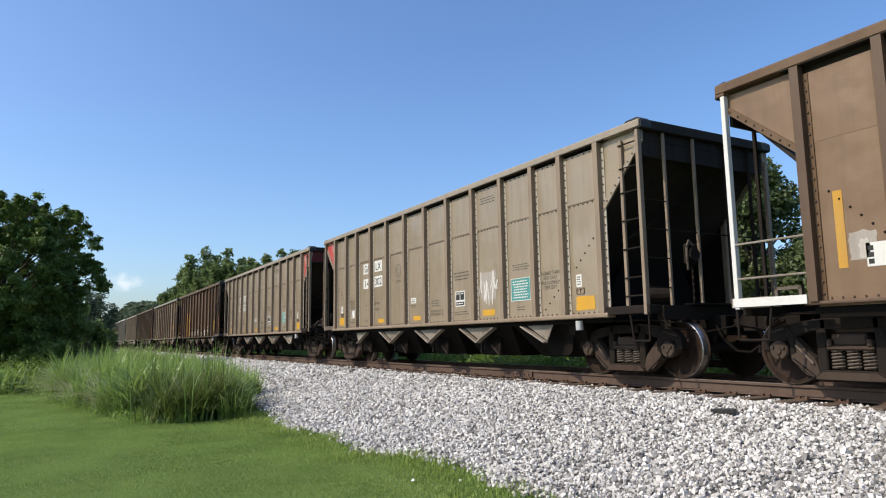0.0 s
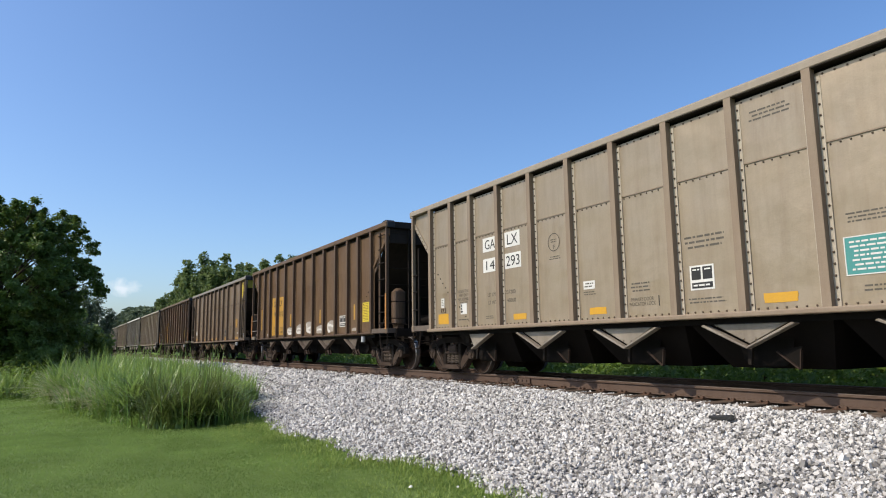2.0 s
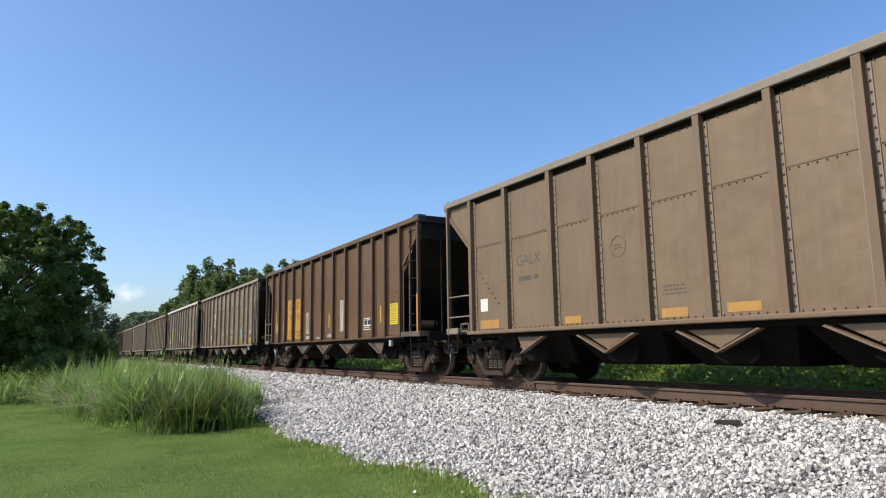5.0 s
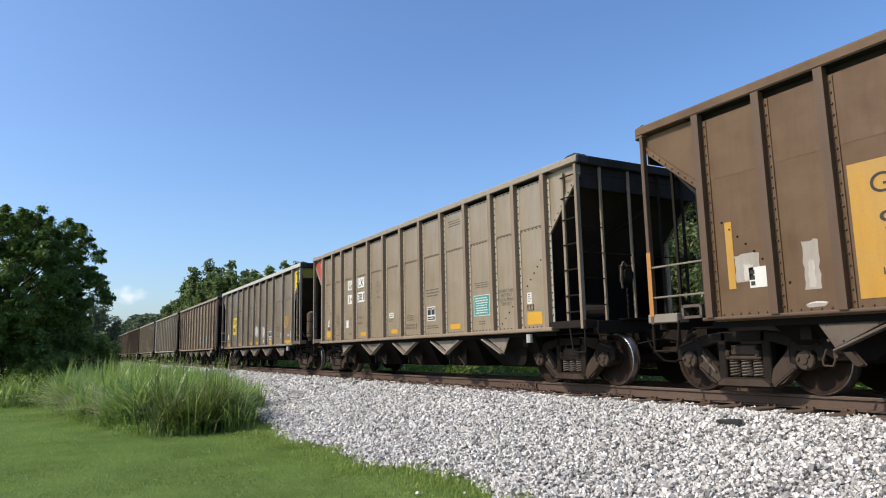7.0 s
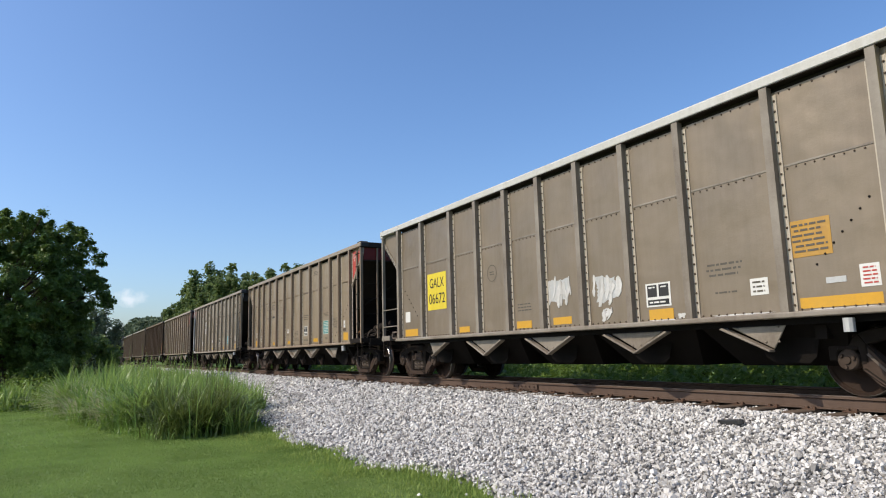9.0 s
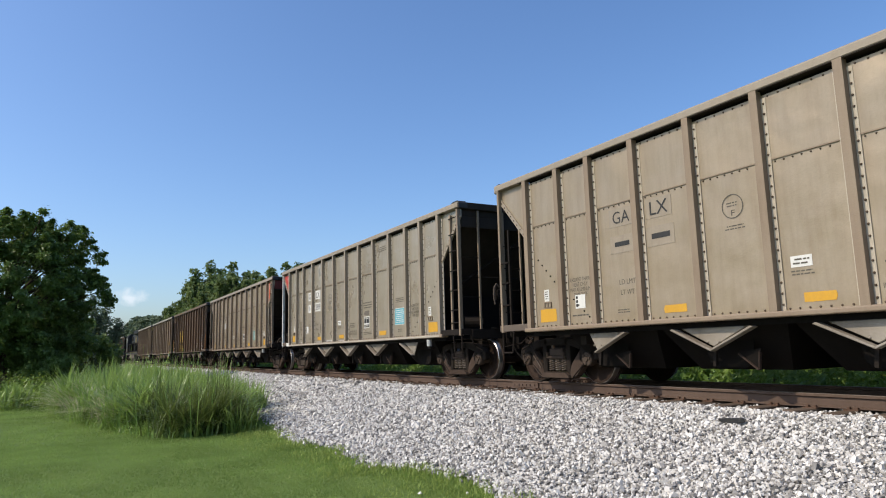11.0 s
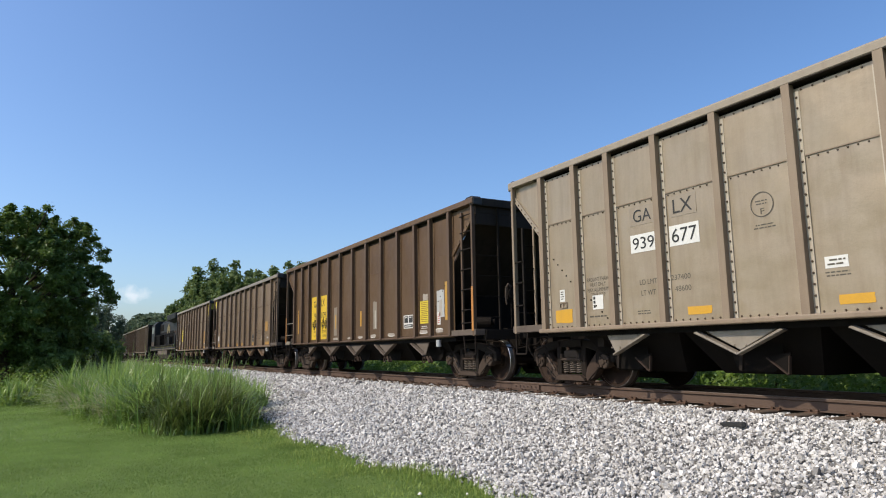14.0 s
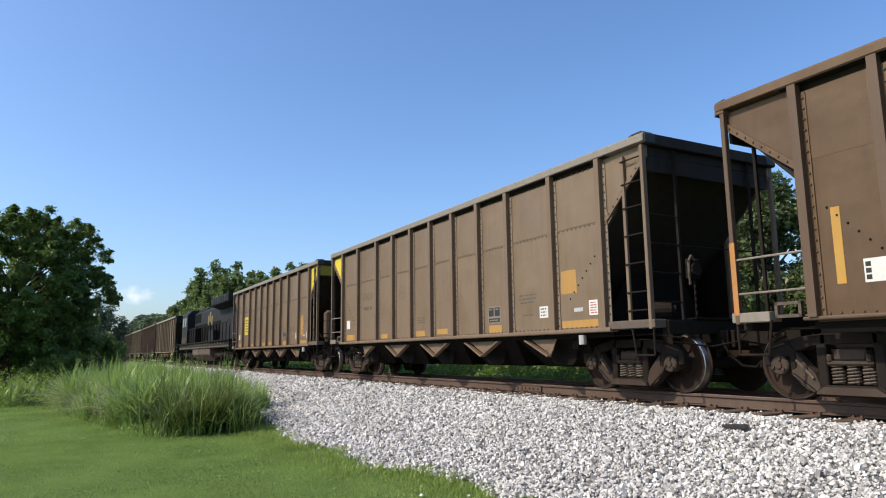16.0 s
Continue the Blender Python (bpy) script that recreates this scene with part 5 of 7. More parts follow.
def mark_brown(car, number, weights, extra, scribble=False, bands=True, stripes=(-6.0, -4.82, -1.72, 1.68, 4.8, 6.06)):
    """Yellow number block and patches of a brown car."""
    a = plate("number_panel", car, -4.28, -3.52, 1.16, 2.72, AMBER if not scribble else SUNNY, "worn yellow panel with black reporting marks")
    b = plate("number_panel", car, -3.24, -2.44, 1.16, 2.70, AMBER if not scribble else SUNNY, "worn yellow panel with black reporting marks")
    lettering(a, "GA", -4.04, -3.57, 2.33, 2.56, BLACK)
    lettering(b, "LX", -3.2, -2.84, 2.33, 2.58, BLACK)
    lettering(a, number[0], -3.98, -3.58, 1.9, 2.12, BLACK)
    lettering(b, number[1], -3.18, -2.72, 1.9, 2.12, BLACK)
    lettering(a, "LD LMT", -4.0, -3.56, 1.41, 1.49, BLACK)
    lettering(a, "LT WT", -3.96, -3.6, 1.25, 1.33, BLACK)
    lettering(b, weights[0], -3.1, -2.66, 1.39, 1.47, BLACK)
    lettering(b, weights[1], -3.04, -2.68, 1.24, 1.32, BLACK)
    if scribble:
        for p, u0, u1, s in ((a, -4.22, -3.56, 3), (b, -3.2, -2.5, 5)):
            rng = random.Random(s)
            pts = [(u0 + (u1 - u0) * (0.08 + 0.84 * i / 54) + 0.07 * math.cos(i * 0.92) + rng.uniform(-0.012, 0.012), 1.70 + (0.13 + 0.08 * math.sin(i * 0.21 + s)) * math.sin(i * 0.92 + 0.6) + rng.uniform(-0.015, 0.015)) for i in range(55)]
            g = Geo().tube([(x, -PANEL - 0.008, z) for x, z in pts], 0.009, 4)
            part("scribble", g, BLACK, p, "black spray-paint scribble")
    for u in stripes:
        z0, z1 = (1.42, 2.34) if abs(u) > 5.5 else (1.47, 1.94)
        paint = AMBER
        plate("yellow_stripe", car, u, u + 0.11, z0, z1, paint, "upright yellow reflector stripe")
    for e in (-1, 1) if bands else ():
        x = e * 7.3275
        part("orange_band", Geo().box(x - 0.0395, x + 0.0395, -1.626, -1.615, 1.12, 2.1), POST_ORANGE, car, "faded orange band on the corner post")
    service_box(car, 3.62, 4.2, 1.29, 1.64)
    u = 4.6 if scribble else 5.5
    p = plate("notice_panel", car, u, u + 0.49, 1.38, 1.95, LEMON, "yellow notice panel with dark print")
    bars(p, u + 0.04, u + 0.45, 1.41, 1.93, 11, RUST_PRINT, 21)
    if scribble:
        upright_patch(car, u + 0.16, u + 0.42, 1.96, 2.12, THIN_COAT, random.Random(9), "thin pale paint patch", inner=THIN_COAT)
        bars(car, u + 0.03, u + 0.4, 1.24, 1.33, 2, WHITE, 23, proud=0.003)
    if scribble:
        p = plate("paper_label", car, 5.52, 5.68, 1.32, 1.62, WHITE, "white label with red print")
        bars(p, 5.54, 5.66, 1.35, 1.6, 5, RED, 22)
    p = plate("code_label", car, -5.68, -5.36, 1.41, 1.68, WHITE, "white label with black code squares")
    for i in range(3):
        plate("black_field", p, -5.66, -5.6, 1.44 + i * 0.075, 1.495 + i * 0.075, BLACK, proud=0.008)
    g = Geo()
    for e in (-1, 1):
        for i in range(9):
            g.rivet(e * (6.04 - 0.115 * i), -PANEL, 2.35 - 0.115 * i, 0.017, 0.016)
    tagged(part("rivet_line", g, UNDER, car), kind="stuff")
    for args in extra:
        apply_patch(car, *args)


def mark_grey(car, square, lead_yellow, trail_yellow, orange, extra):
    """Patches of a car with yellow end wedges."""
    if square:
        p = plate("number_panel", car, -4.72, -3.78, 1.70, 2.6, LEMON, "bright yellow panel with black reporting marks")
        if isinstance(square, str):
            lettering(p, "GALX", -4.6, -3.88, 2.24, 2.48, BLACK)
            lettering(p, square, -4.64, -3.84, 1.85, 2.1, BLACK)
        else:
            bars(p, -4.6, -3.9, 1.8, 2.5, 5, OLD_GOLD, 3)
    if lead_yellow:
        end_wedge(car, 1, FEW_POSTS, LEMON, False, 0.04)
    if trail_yellow:
        end_wedge(car, -1, FEW_POSTS, LEMON, False, 0.04)
    if not square:
        lettering(car, "GALX", -4.62, -3.86, 2.3, 2.52, FADED, proud=0.003)
        bars(car, -4.62, -3.86, 1.92, 2.16, 1, FADED, 12, proud=0.003)
    ring(car, -1.78, 2.31, 0.18, FADED)
    bars(car, -1.88, -1.68, 2.26, 2.36, 2, FADED, 1, proud=0.003)
    if orange:
        p = plate("notice_panel", car, 4.98, 5.52, 1.72, 2.18, AMBER, "orange-yellow notice panel with dark print")
        bars(p, 5.02, 5.48, 1.76, 2.15, 6, FADED, 4)
    service_box(car, 2.54, 3.03, 1.28, 1.64, WHITE if orange else GREY_STRIP)
    for u0, u1, z0, z1 in ((2.58, 3.06, 1.08, 1.24), (0.22, 0.74, 1.12, 1.25), (-0.94, -0.45, 1.1, 1.24), (-3.2, -2.76, 1.1, 1.23), (5.05, 6.02, 1.09, 1.22), (-6.02, -5.3, 1.1, 1.28)):
        plate("yellow_patch", car, u0, u1, z0, z1, FADED_AMBER if not orange else YELLOW, "rectangular yellow paint patch")
    plate("paper_label", car, -6.0, -5.72, 1.47, 1.74, WHITE, "small white label")
    p = plate("paper_label", car, 4.38, 4.64, 1.31, 1.53, WHITE, "small white label")
    bars(p, 4.4, 4.62, 1.33, 1.51, 3, FADED, 5)
    p = plate("paper_label", car, 5.8, 6.02, 1.29, 1.55, WHITE, "white label with red print")
    bars(p, 5.82, 6.0, 1.31, 1.53, 5, RED, 6)
    plate("paper_label", car, 5.4, 5.64, 1.37, 1.44, SILVER, "small metal plate")
    bars(car, 3.7, 4.3, 1.6, 1.82, 3, FADED, 7, proud=0.003)
    bars(car, -0.9, -0.4, 1.42, 1.6, 3, FADED, 8, proud=0.003)
    bars(car, 3.8, 4.2, 1.36, 1.42, 1, FADED, 9, proud=0.003)
    g = Geo()
    for i in range(7):
        g.rivet(6.0 - 0.115 * i, -PANEL, 2.3 - 0.115 * i, 0.017, 0.016)
        g.rivet(-6.0 + 0.115 * i, -PANEL, 2.3 - 0.115 * i, 0.017, 0.016)
    tagged(part("rivet_line", g, UNDER, car), kind="stuff")
    for args in extra:
        if args[4] is SMEAR and args[3] - args[2] > 0.2:
            scraped(car, *args)
        else:
            blotch(car, *args, wild=0.2 if args[4] is FADED_AMBER else 1.0)


TRAIN = []          # (object, place along the train behind the first mark)


def build_train():
    tan = hopper_master(MANY_POSTS, TAN, TAN_POST, TAN_FLANGE, TAN_FLANGE, True, TAN_STRIP, -0.02)
    brown = hopper_master(MANY_POSTS, BROWN, BROWN_POST, BROWN, BROWN, False, BROWN, 0.09, 2.84, (3.98, 4.12), 0.42)
    grey = hopper_master(FEW_POSTS, GREY, GREY_POST, GREY_POST, WHITE_TRIM, False, TAN_STRIP, 0.04, 2.77, (3.985, 4.135), 0.38)
    # the dull cars' chord is paler, its sheen put into the paint
    dull = hopper_master(FEW_POSTS, DULL, DULL_POST, DULL_POST, GREY_STRIP, False, DULL_STRIP, 0.04, 2.77, (3.975, 4.12), 0.38)
    plan = [(0, brown), (1, tan), (2, tan), (3, brown), (4, dull), (5, brown), (6, tan), (7, grey), (8, tan), (9, tan), (10, tan), (11, brown), (12, dull), (13, dull),
            (15, dull), (16, brown), (17, dull), (18, brown), (19, brown), (20, dull), (21, brown)]
    first, cars = {}, {}
    for n, master in plan:
        if master.name in first:
            cars[n] = copy_thing(master, Matrix())
        else:
            first[master.name] = n
            cars[n] = master
    for n, car in cars.items():
        if n <= 13:
            back = (n - 1) * PITCH - HALF
        else:
            back = 12 * PITCH + 0.76 + 22.3 + PITCH / 2 + (n - 15) * PITCH
        TRAIN.append((car, back))
        if n in (1, 2, 6, 8, 9, 10):
            label = "tan weathered coal hopper car with ribbed sides"
        elif n in (0, 3, 5, 11, 16, 18, 19, 21):
            label = "dark brown weathered coal hopper car with ribbed sides"
        elif n == 7:
            label = "grey-brown coal hopper car with chalky white top rail"
        else:
            label = "dull brown dusty coal hopper car with ribbed sides"
        tagged(car, label)
        if n in (0, 1, 5, 6, 9, 11, 12):
            add_hand_brake(car)
        elif n < 15:
            add_tank_gear(car, n in (2, 8, 10))
    # 0: brown, its trailing corner painted white
    mark_brown(cars[0], ("", ""), ("", ""), [(-5.86, -5.55, 1.5, 1.82, SMEAR_BROWN, 31)], False, False)
    for ob in list(cars[0].children):
        if ob.name.split(".")[0] == "corner_post" and ob.data.vertices[0].co.x < 0 and ob.data.vertices[0].co.y < 0:
            ob.data = ob.data.copy()
            ob.data.materials[0] = WHITE
            tagged(ob, "white-painted corner post")
    for ob in list(cars[9].children):
        if ob.name.split(".")[0] == "corner_post" and ob.data.vertices[0].co.x < 0 and ob.data.vertices[0].co.y < 0:
            ob.data = ob.data.copy()
            ob.data.materials[0] = WHITE
            tagged(ob, "white-painted corner post")
    part("corner_kick_plate", Geo().box(-6.5, -6.15, -1.652, -1.646, 1.0, 1.13), WHITE, cars[9], "white-painted plate")
    part("pale_sill_strip", Geo().box(-6.14, 6.3, -1.652, -1.646, 1.0, 1.043), CHALK, cars[9], "chalky strip along the sill")
    for n, paint in ((0, RUSSET), (11, UMBER)):
        for ob in cars[n].children:
            if ob.name.split(".")[0] in ("side_sheet", "upper_sheet", "end_gusset"):
                ob.data = ob.data.copy()
                ob.data.materials[0] = paint
    chalky = {}
    for ob in cars[9].children:
        if ob.name.split(".")[0] in ("side_sheet", "upper_sheet", "end_gusset"):
            ob.data = ob.data.copy()
            ob.data.materials[0] = PALE
        if ob.name.split(".")[0] == "side_post":
            if ob.data.name not in chalky:
                chalky[ob.data.name] = ob.data.copy()
                chalky[ob.data.name].materials[0] = TAN_FLANGE
                chalky[ob.data.name].materials[1] = CHALK
            ob.data = chalky[ob.data.name]
    part("corner_kick_plate", Geo().box(-7.38, -6.36, -1.63, -1.616, 1.03, 1.14), WHITE, cars[0], "white-painted plate")
    mark_tan(cars[1], "14", "302", (1, 1), (-1, RED), TEAL, [(2.38, 3.1, 1.34, 2.14, SMEAR_BROWN, 43, "scrawled white paint patch")])
    mark_tan(cars[2], "14", "293", (1, 1), (1, RED), TEAL, [])
    mark_tan(cars[6], "14", "381", (1, 1), (-1, RED), TEAL, [], code=-4.26)
    mark_tan(cars[8], "", "", (0, 0), (1, RED), TEAL, [])
    mark_tan(cars[9], "14", "389", (1, 1), (-1, RED), CYAN, [(5.0, 5.2, 1.35, 1.5, SMEAR, 43), (-5.0, -4.58, 1.07, 1.125, SMEAR, 45), (-3.2, -2.45, 1.068, 1.105, SMEAR, 46), (-2.1, -1.3, 1.07, 1.135, SMEAR, 47), (-0.95, -0.3, 1.068, 1.1, SMEAR, 48),
                                                                  (1.36, 1.8, 1.77, 1.93, SMUDGE, 49, "dark rubbed-out stencil"), (-2.72, -2.48, 1.36, 1.74, SMUDGE, 50, "dark rubbed-out stencil")], code=-4.3)
    mark_tan(cars[10], "939", "677", (0, 1), (1, ORANGE), TEAL, [(4.95, 5.1, 1.42, 1.6, SMEAR, 44)])
    plate("paint_patch", cars[9], -2.56, -2.27, 1.44, 1.80, GREY_POST, "square grey paint patch")
    strip = [(-2.1, -1.3, 1.14, 1.44, SMEAR_BROWN, 51), (-0.95, -0.2, 1.16, 1.52, SMEAR_BROWN, 52), (0.2, 1.0, 1.16, 1.58, SMEAR_BROWN, 53), (1.3, 2.12, 1.12, 1.4, SMEAR_BROWN, 54),
             (2.45, 3.2, 1.12, 1.55, SMEAR_BROWN, 55), (4.62, 5.05, 1.13, 1.23, SMEAR_BROWN, 56), (-5.05, -4.6, 1.13, 1.24, SMEAR_BROWN, 57)]
    mark_brown(cars[3], ("96", "010"), ("237200", "48800"), strip)
    strip = [(-5.88, -5.52, 1.5, 1.86, SMEAR_BROWN, 65), (-4.92, -4.72, 1.32, 1.92, SMEAR_BROWN, 64), (-4.94, -4.66, 1.1, 1.17, SMEAR_BROWN, 66), (-1.94, -1.48, 1.12, 1.25, SMEAR_BROWN, 67), (-1.94, -1.6, 1.32, 2.1, SMEAR_BROWN, 61),
             (-0.76, -0.3, 1.12, 1.18, SMEAR_BROWN, 68), (0.36, 0.95, 1.14, 1.25, SMEAR_BROWN, 62), (1.6, 1.96, 1.3, 2.3, SMEAR_BROWN, 63), (-3.08, -2.72, 1.18, 1.26, SMEAR_BROWN, 69)]
    mark_brown(cars[5], ("96", "175"), ("237300", "48700"), strip, stripes=(-6.0, -1.76, 0.52, 4.8, 6.06))
    mark_brown(cars[11], ("96", "109"), ("237100", "48900"), [(-1.95, -1.5, 1.1, 1.18, SMEAR_BROWN, 71), (-1.87, -1.59, 1.25, 2.2, GREY_STRIP, 70, "grey paint patch"), (-0.6, -0.2, 1.1, 1.17, SMEAR_BROWN, 72), (0.3, 0.7, 1.1, 1.18, SMEAR_BROWN, 73), (1.3, 1.75, 1.1, 1.2, SMEAR_BROWN, 74), (2.55, 3.05, 1.1, 1.2, SMEAR_BROWN, 75), (4.5, 5.0, 1.12, 1.22, SMEAR_BROWN, 76),
                                                              (5.5, 5.88, 1.5, 2.15, SILVER, 77, "grey paint patch"), (5.4, 5.8, 1.12, 1.24, SMEAR_BROWN, 80), (1.52, 1.8, 1.35, 2.15, GREY_STRIP, 78, "grey paint patch"), (-4.85, -4.65, 1.25, 1.85, GREY_STRIP, 79, "grey paint patch")], True, stripes=(-6.0, -1.76, 0.5, 3.12, 5.92))
    mark_grey(cars[4], None, True, False, False, [(5.08, 5.5, 1.68, 2.12, FADED_AMBER, 81, "faded orange paint patch")])
    mark_grey(cars[7], "06672", True, False, True, [(0.0, 0.78, 1.4, 2.02, SMEAR, 82), (1.34, 1.98, 1.3, 1.94, SMEAR, 83), (1.5, 1.7, 1.1, 1.34, SMEAR, 84), (2.55, 3.15, 1.062, 1.09, SMEAR, 87), (3.13, 3.28, 1.07, 1.16, SMEAR, 88), (3.7, 4.7, 1.062, 1.085, SMEAR, 89), (5.1, 6.0, 1.062, 1.08, SMEAR, 90)])
    mark_grey(cars[12], None, False, True, False, [(5.05, 5.5, 1.70, 2.14, FADED_AMBER, 85, "faded orange paint patch")])
    mark_grey(cars[13], True, True, False, False, [(5.05, 5.42, 1.4, 2.2, FADED_AMBER, 86, "faded orange paint patch")])


# ---- the helper locomotive in the middle of the train ----
def build_locomotive():
    loco = thing("diesel_locomotive", "dark blue six-axle diesel locomotive with yellow lettering bars", "locomotive")
    # the cab looks back along the train; +x is the radiator end
    part("frame", Geo().box(-10.6, 10.6, -1.4, 1.4, 1.15, 1.55), NAVY, loco, bevel=0.02)
    part("sill_stripe", Geo().box(-10.2, 10.2, -1.42, -1.40, 1.2, 1.28), DUSTY, loco, "dusty tan stripe along the sill")
    part("walkway", Geo().box(-10.6, 10.6, -1.55, 1.55, 1.55, 1.62), UNDER, loco)
    g = Geo().prism([(-0.95, 1.6), (0.95, 1.6), (0.95, 3.85), (0.7, 4.06), (-0.7, 4.06), (-0.95, 3.85)], "x", -5.6, 9.6)
    part("long_hood", g, NAVY, loco, bevel=0.02)
    g = Geo().prism([(-0.95, 3.6), (0.95, 3.6), (1.56, 3.84), (1.56, 4.3), (-1.56, 4.3), (-1.56, 3.84)], "x", 4.6, 10.15)
    part("radiator_wing", g, NAVY, loco, "overhanging radiator box", bevel=0.02)
    for i in range(9):
        part("radiator_grille", Geo().box(4.9 + i * 0.56, 5.36 + i * 0.56, -1.575, -1.55, 3.9, 4.25), NAVY, loco, bevel=0.006)
    g = Geo().prism([(-1.5, 1.6), (1.5, 1.6), (1.5, 3.85), (1.15, 4.22), (-1.15, 4.22), (-1.5, 3.85)], "x", -8.4, -5.7)
    cab = part("cab", g, NAVY, loco, "cab with dark windows", bevel=0.03)
    for u in (-8.1, -7.0):
        part("side_window", Geo().box(u, u + 0.85, -1.515, -1.49, 2.95, 3.65), GLASS_DARK, cab)
    part("front_window", Geo().box(-8.42, -8.39, -1.1, 1.1, 3.1, 3.75), GLASS_DARK, cab)
    g = Geo().prism([(-10.0, 1.6), (-8.4, 1.6), (-8.4, 3.1), (-9.6, 2.9), (-10.0, 2.5)], "y", -0.85, 0.85)
    part("short_nose", g, NAVY, loco, bevel=0.03)
    # near-black doors: the walkway's shade is put into their colour
    for i in range(14):
        part("hood_door", Geo().box(-5.2 + i * 0.72, -4.58 + i * 0.72, -0.975, -0.95, 1.75, 2.95), SOOT_SHADE, loco, bevel=0.008)
    # worn logo shape, dust-coloured lower hood, louvred cabinets and the end platform
    for a, lo, hi in ((0.3, 2.75, 3.5), (0.95, 2.95, 3.72), (1.6, 2.7, 3.45)):
        mark = [(a, lo + 0.1), (a + 0.2, lo), (a + 0.5, lo + 0.08), (a + 0.55, hi - 0.15), (a + 0.35, hi), (a + 0.05, hi - 0.1)]
        part("logo_bar", Geo().prism(mark, "y", -0.985, -0.95), OLD_GOLD, loco, "worn plain yellow logo shape")
    for a in (-5.3, -4.4, -3.5):
        part("louvre_panel", Geo().box(a, a + 0.72, -0.99, -0.95, 3.15, 3.8), SOOT_SHADE, loco, bevel=0.01)
    part("equipment_cabinet", Geo().box(-5.55, -2.4, -1.35, -0.95, 1.62, 2.75), SOOT_SHADE, loco, bevel=0.02)
    part("hood_step", Geo().box(2.6, 4.4, -1.3, -0.95, 1.62, 2.35), NAVY, loco, bevel=0.02)
    part("end_bulkhead", Geo().box(10.0, 10.06, -0.9, 0.9, 1.62, 3.0), CAP, loco, bevel=0.01)
    for y in (-1.5, -0.9, -0.45, 0.45, 0.9, 1.5):
        part("end_stanchion", Geo().cyl((10.55, y, 1.6), (10.55, y, 2.72), 0.025, 6), RUSTY, loco)
    part("end_handrail", Geo().tube([(9.8, -1.52, 2.62), (10.4, -1.5, 2.75), (10.55, -1.5, 2.2), (10.55, -1.5, 0.7)], 0.025), RUSTY, loco)
    part("cab_sill_panel", Geo().box(-8.38, -5.72, -1.515, -1.495, 1.65, 2.1), CAP, cab, "dust-browned lower cab panel")
    for i in range(15):
        part("sill_reflector", Geo().box(-5.0 + i * 0.95, -4.6 + i * 0.95, -1.425, -1.40, 1.4, 1.52), OLD_GOLD, loco)
    part("exhaust_stack", Geo().box(0.4, 1.6, -0.35, 0.35, 4.0, 4.24), UNDER, loco, bevel=0.02)
    part("fan_hatch", Geo().box(-4.8, -1.0, -0.8, 0.8, 4.0, 4.14), NAVY, loco, bevel=0.02)
    part("fuel_tank", Geo().prism([(-1.35, 1.15), (1.35, 1.15), (1.35, 0.75), (0.95, 0.32), (-0.95, 0.32), (-1.35, 0.75)], "x", -3.6, 3.6), DUSTY, loco, bevel=0.03)
    for s in (-1, 1):
        for i in range(16):
            u = -5.4 + i * 1.0
            part("stanchion", Geo().cyl((u, s * 1.52, 1.6), (u, s * 1.52, 2.62), 0.024, 6), SOOT_SHADE, loco)
        part("handrail", Geo().cyl((-5.5, s * 1.52, 2.62), (9.8, s * 1.52, 2.62), 0.024, 6), SOOT_SHADE, loco)
        for e in (-1, 1):
            g = Geo()
            for k in range(4):
                g.box(min(e * 10.1, e * 10.75), max(e * 10.1, e * 10.75), min(s * 1.1, s * 1.55), max(s * 1.1, s * 1.55), 0.45 + k * 0.3, 0.5 + k * 0.3)
            g.bar((e * 10.75, s * 1.55, 0.4), (e * 10.75, s * 1.55, 2.4), 0.04, 0.04)
            part("end_steps", g, NAVY, loco)
    for e in (-1, 1):
        part("coupler", Geo().box(min(e * 10.5, e * 11.1), max(e * 10.5, e * 11.1), -0.12, 0.12, 0.72, 0.98), CAST, loco, bevel=0.02)
        truck = part("truck", Geo().box(-2.2, 2.2, -0.8, 0.8, 0.55, 0.95), UNDER, loco, "three-axle locomotive truck", bevel=0.03)
        truck.location = (e * 6.9, 0, 0)
        for s in (-1, 1):
            g = Geo().prism([(-2.7, 0.5), (-2.6, 0.85), (2.6, 0.85), (2.7, 0.5), (2.2, 0.42), (1.6, 0.6), (0.5, 0.6), (0.3, 0.4), (-0.3, 0.4), (-0.5, 0.6), (-1.6, 0.6), (-2.2, 0.42)], "y", s * 0.98, s * 1.12)
            for x in (-2.0, 0, 2.0):
                g.cyl((x, s * 1.1, 0.53), (x, s * 1.25, 0.53), 0.17, 12)
            part("side_frame", g, CAST, truck, bevel=0.015)
        for x in (-2.0, 0.0, 2.0):
            part("wheelset", WHEELSET, None, truck, "steel wheelset with bright rims").location = (x, 0, 0.457)
    TRAIN.append((loco, 12 * PITCH + 0.76 + 11.15))


# ---- plants ----
def kites(pos, normal, size, rng, long=1.5):
    """Small folded leaves at the given places."""
    n = len(pos)
    nr = normal + rng.normal(0, 0.55, (n, 3))
    nr /= np.linalg.norm(nr, axis=1)[:, None]
    t = np.cross(nr, rng.normal(0, 1, (n, 3)))
    t /= np.linalg.norm(t, axis=1)[:, None]
    b = np.cross(nr, t)
    s = (size * rng.lognormal(0, 0.3, n))[:, None]
    v = np.stack([pos - t * s * long * 0.5, pos + b * s * 0.45 + nr * s * 0.16, pos + t * s * long * 0.5, pos - b * s * 0.45 + nr * s * 0.16], 1)
    f = np.arange(4 * n).reshape(n, 4)
    return v, f


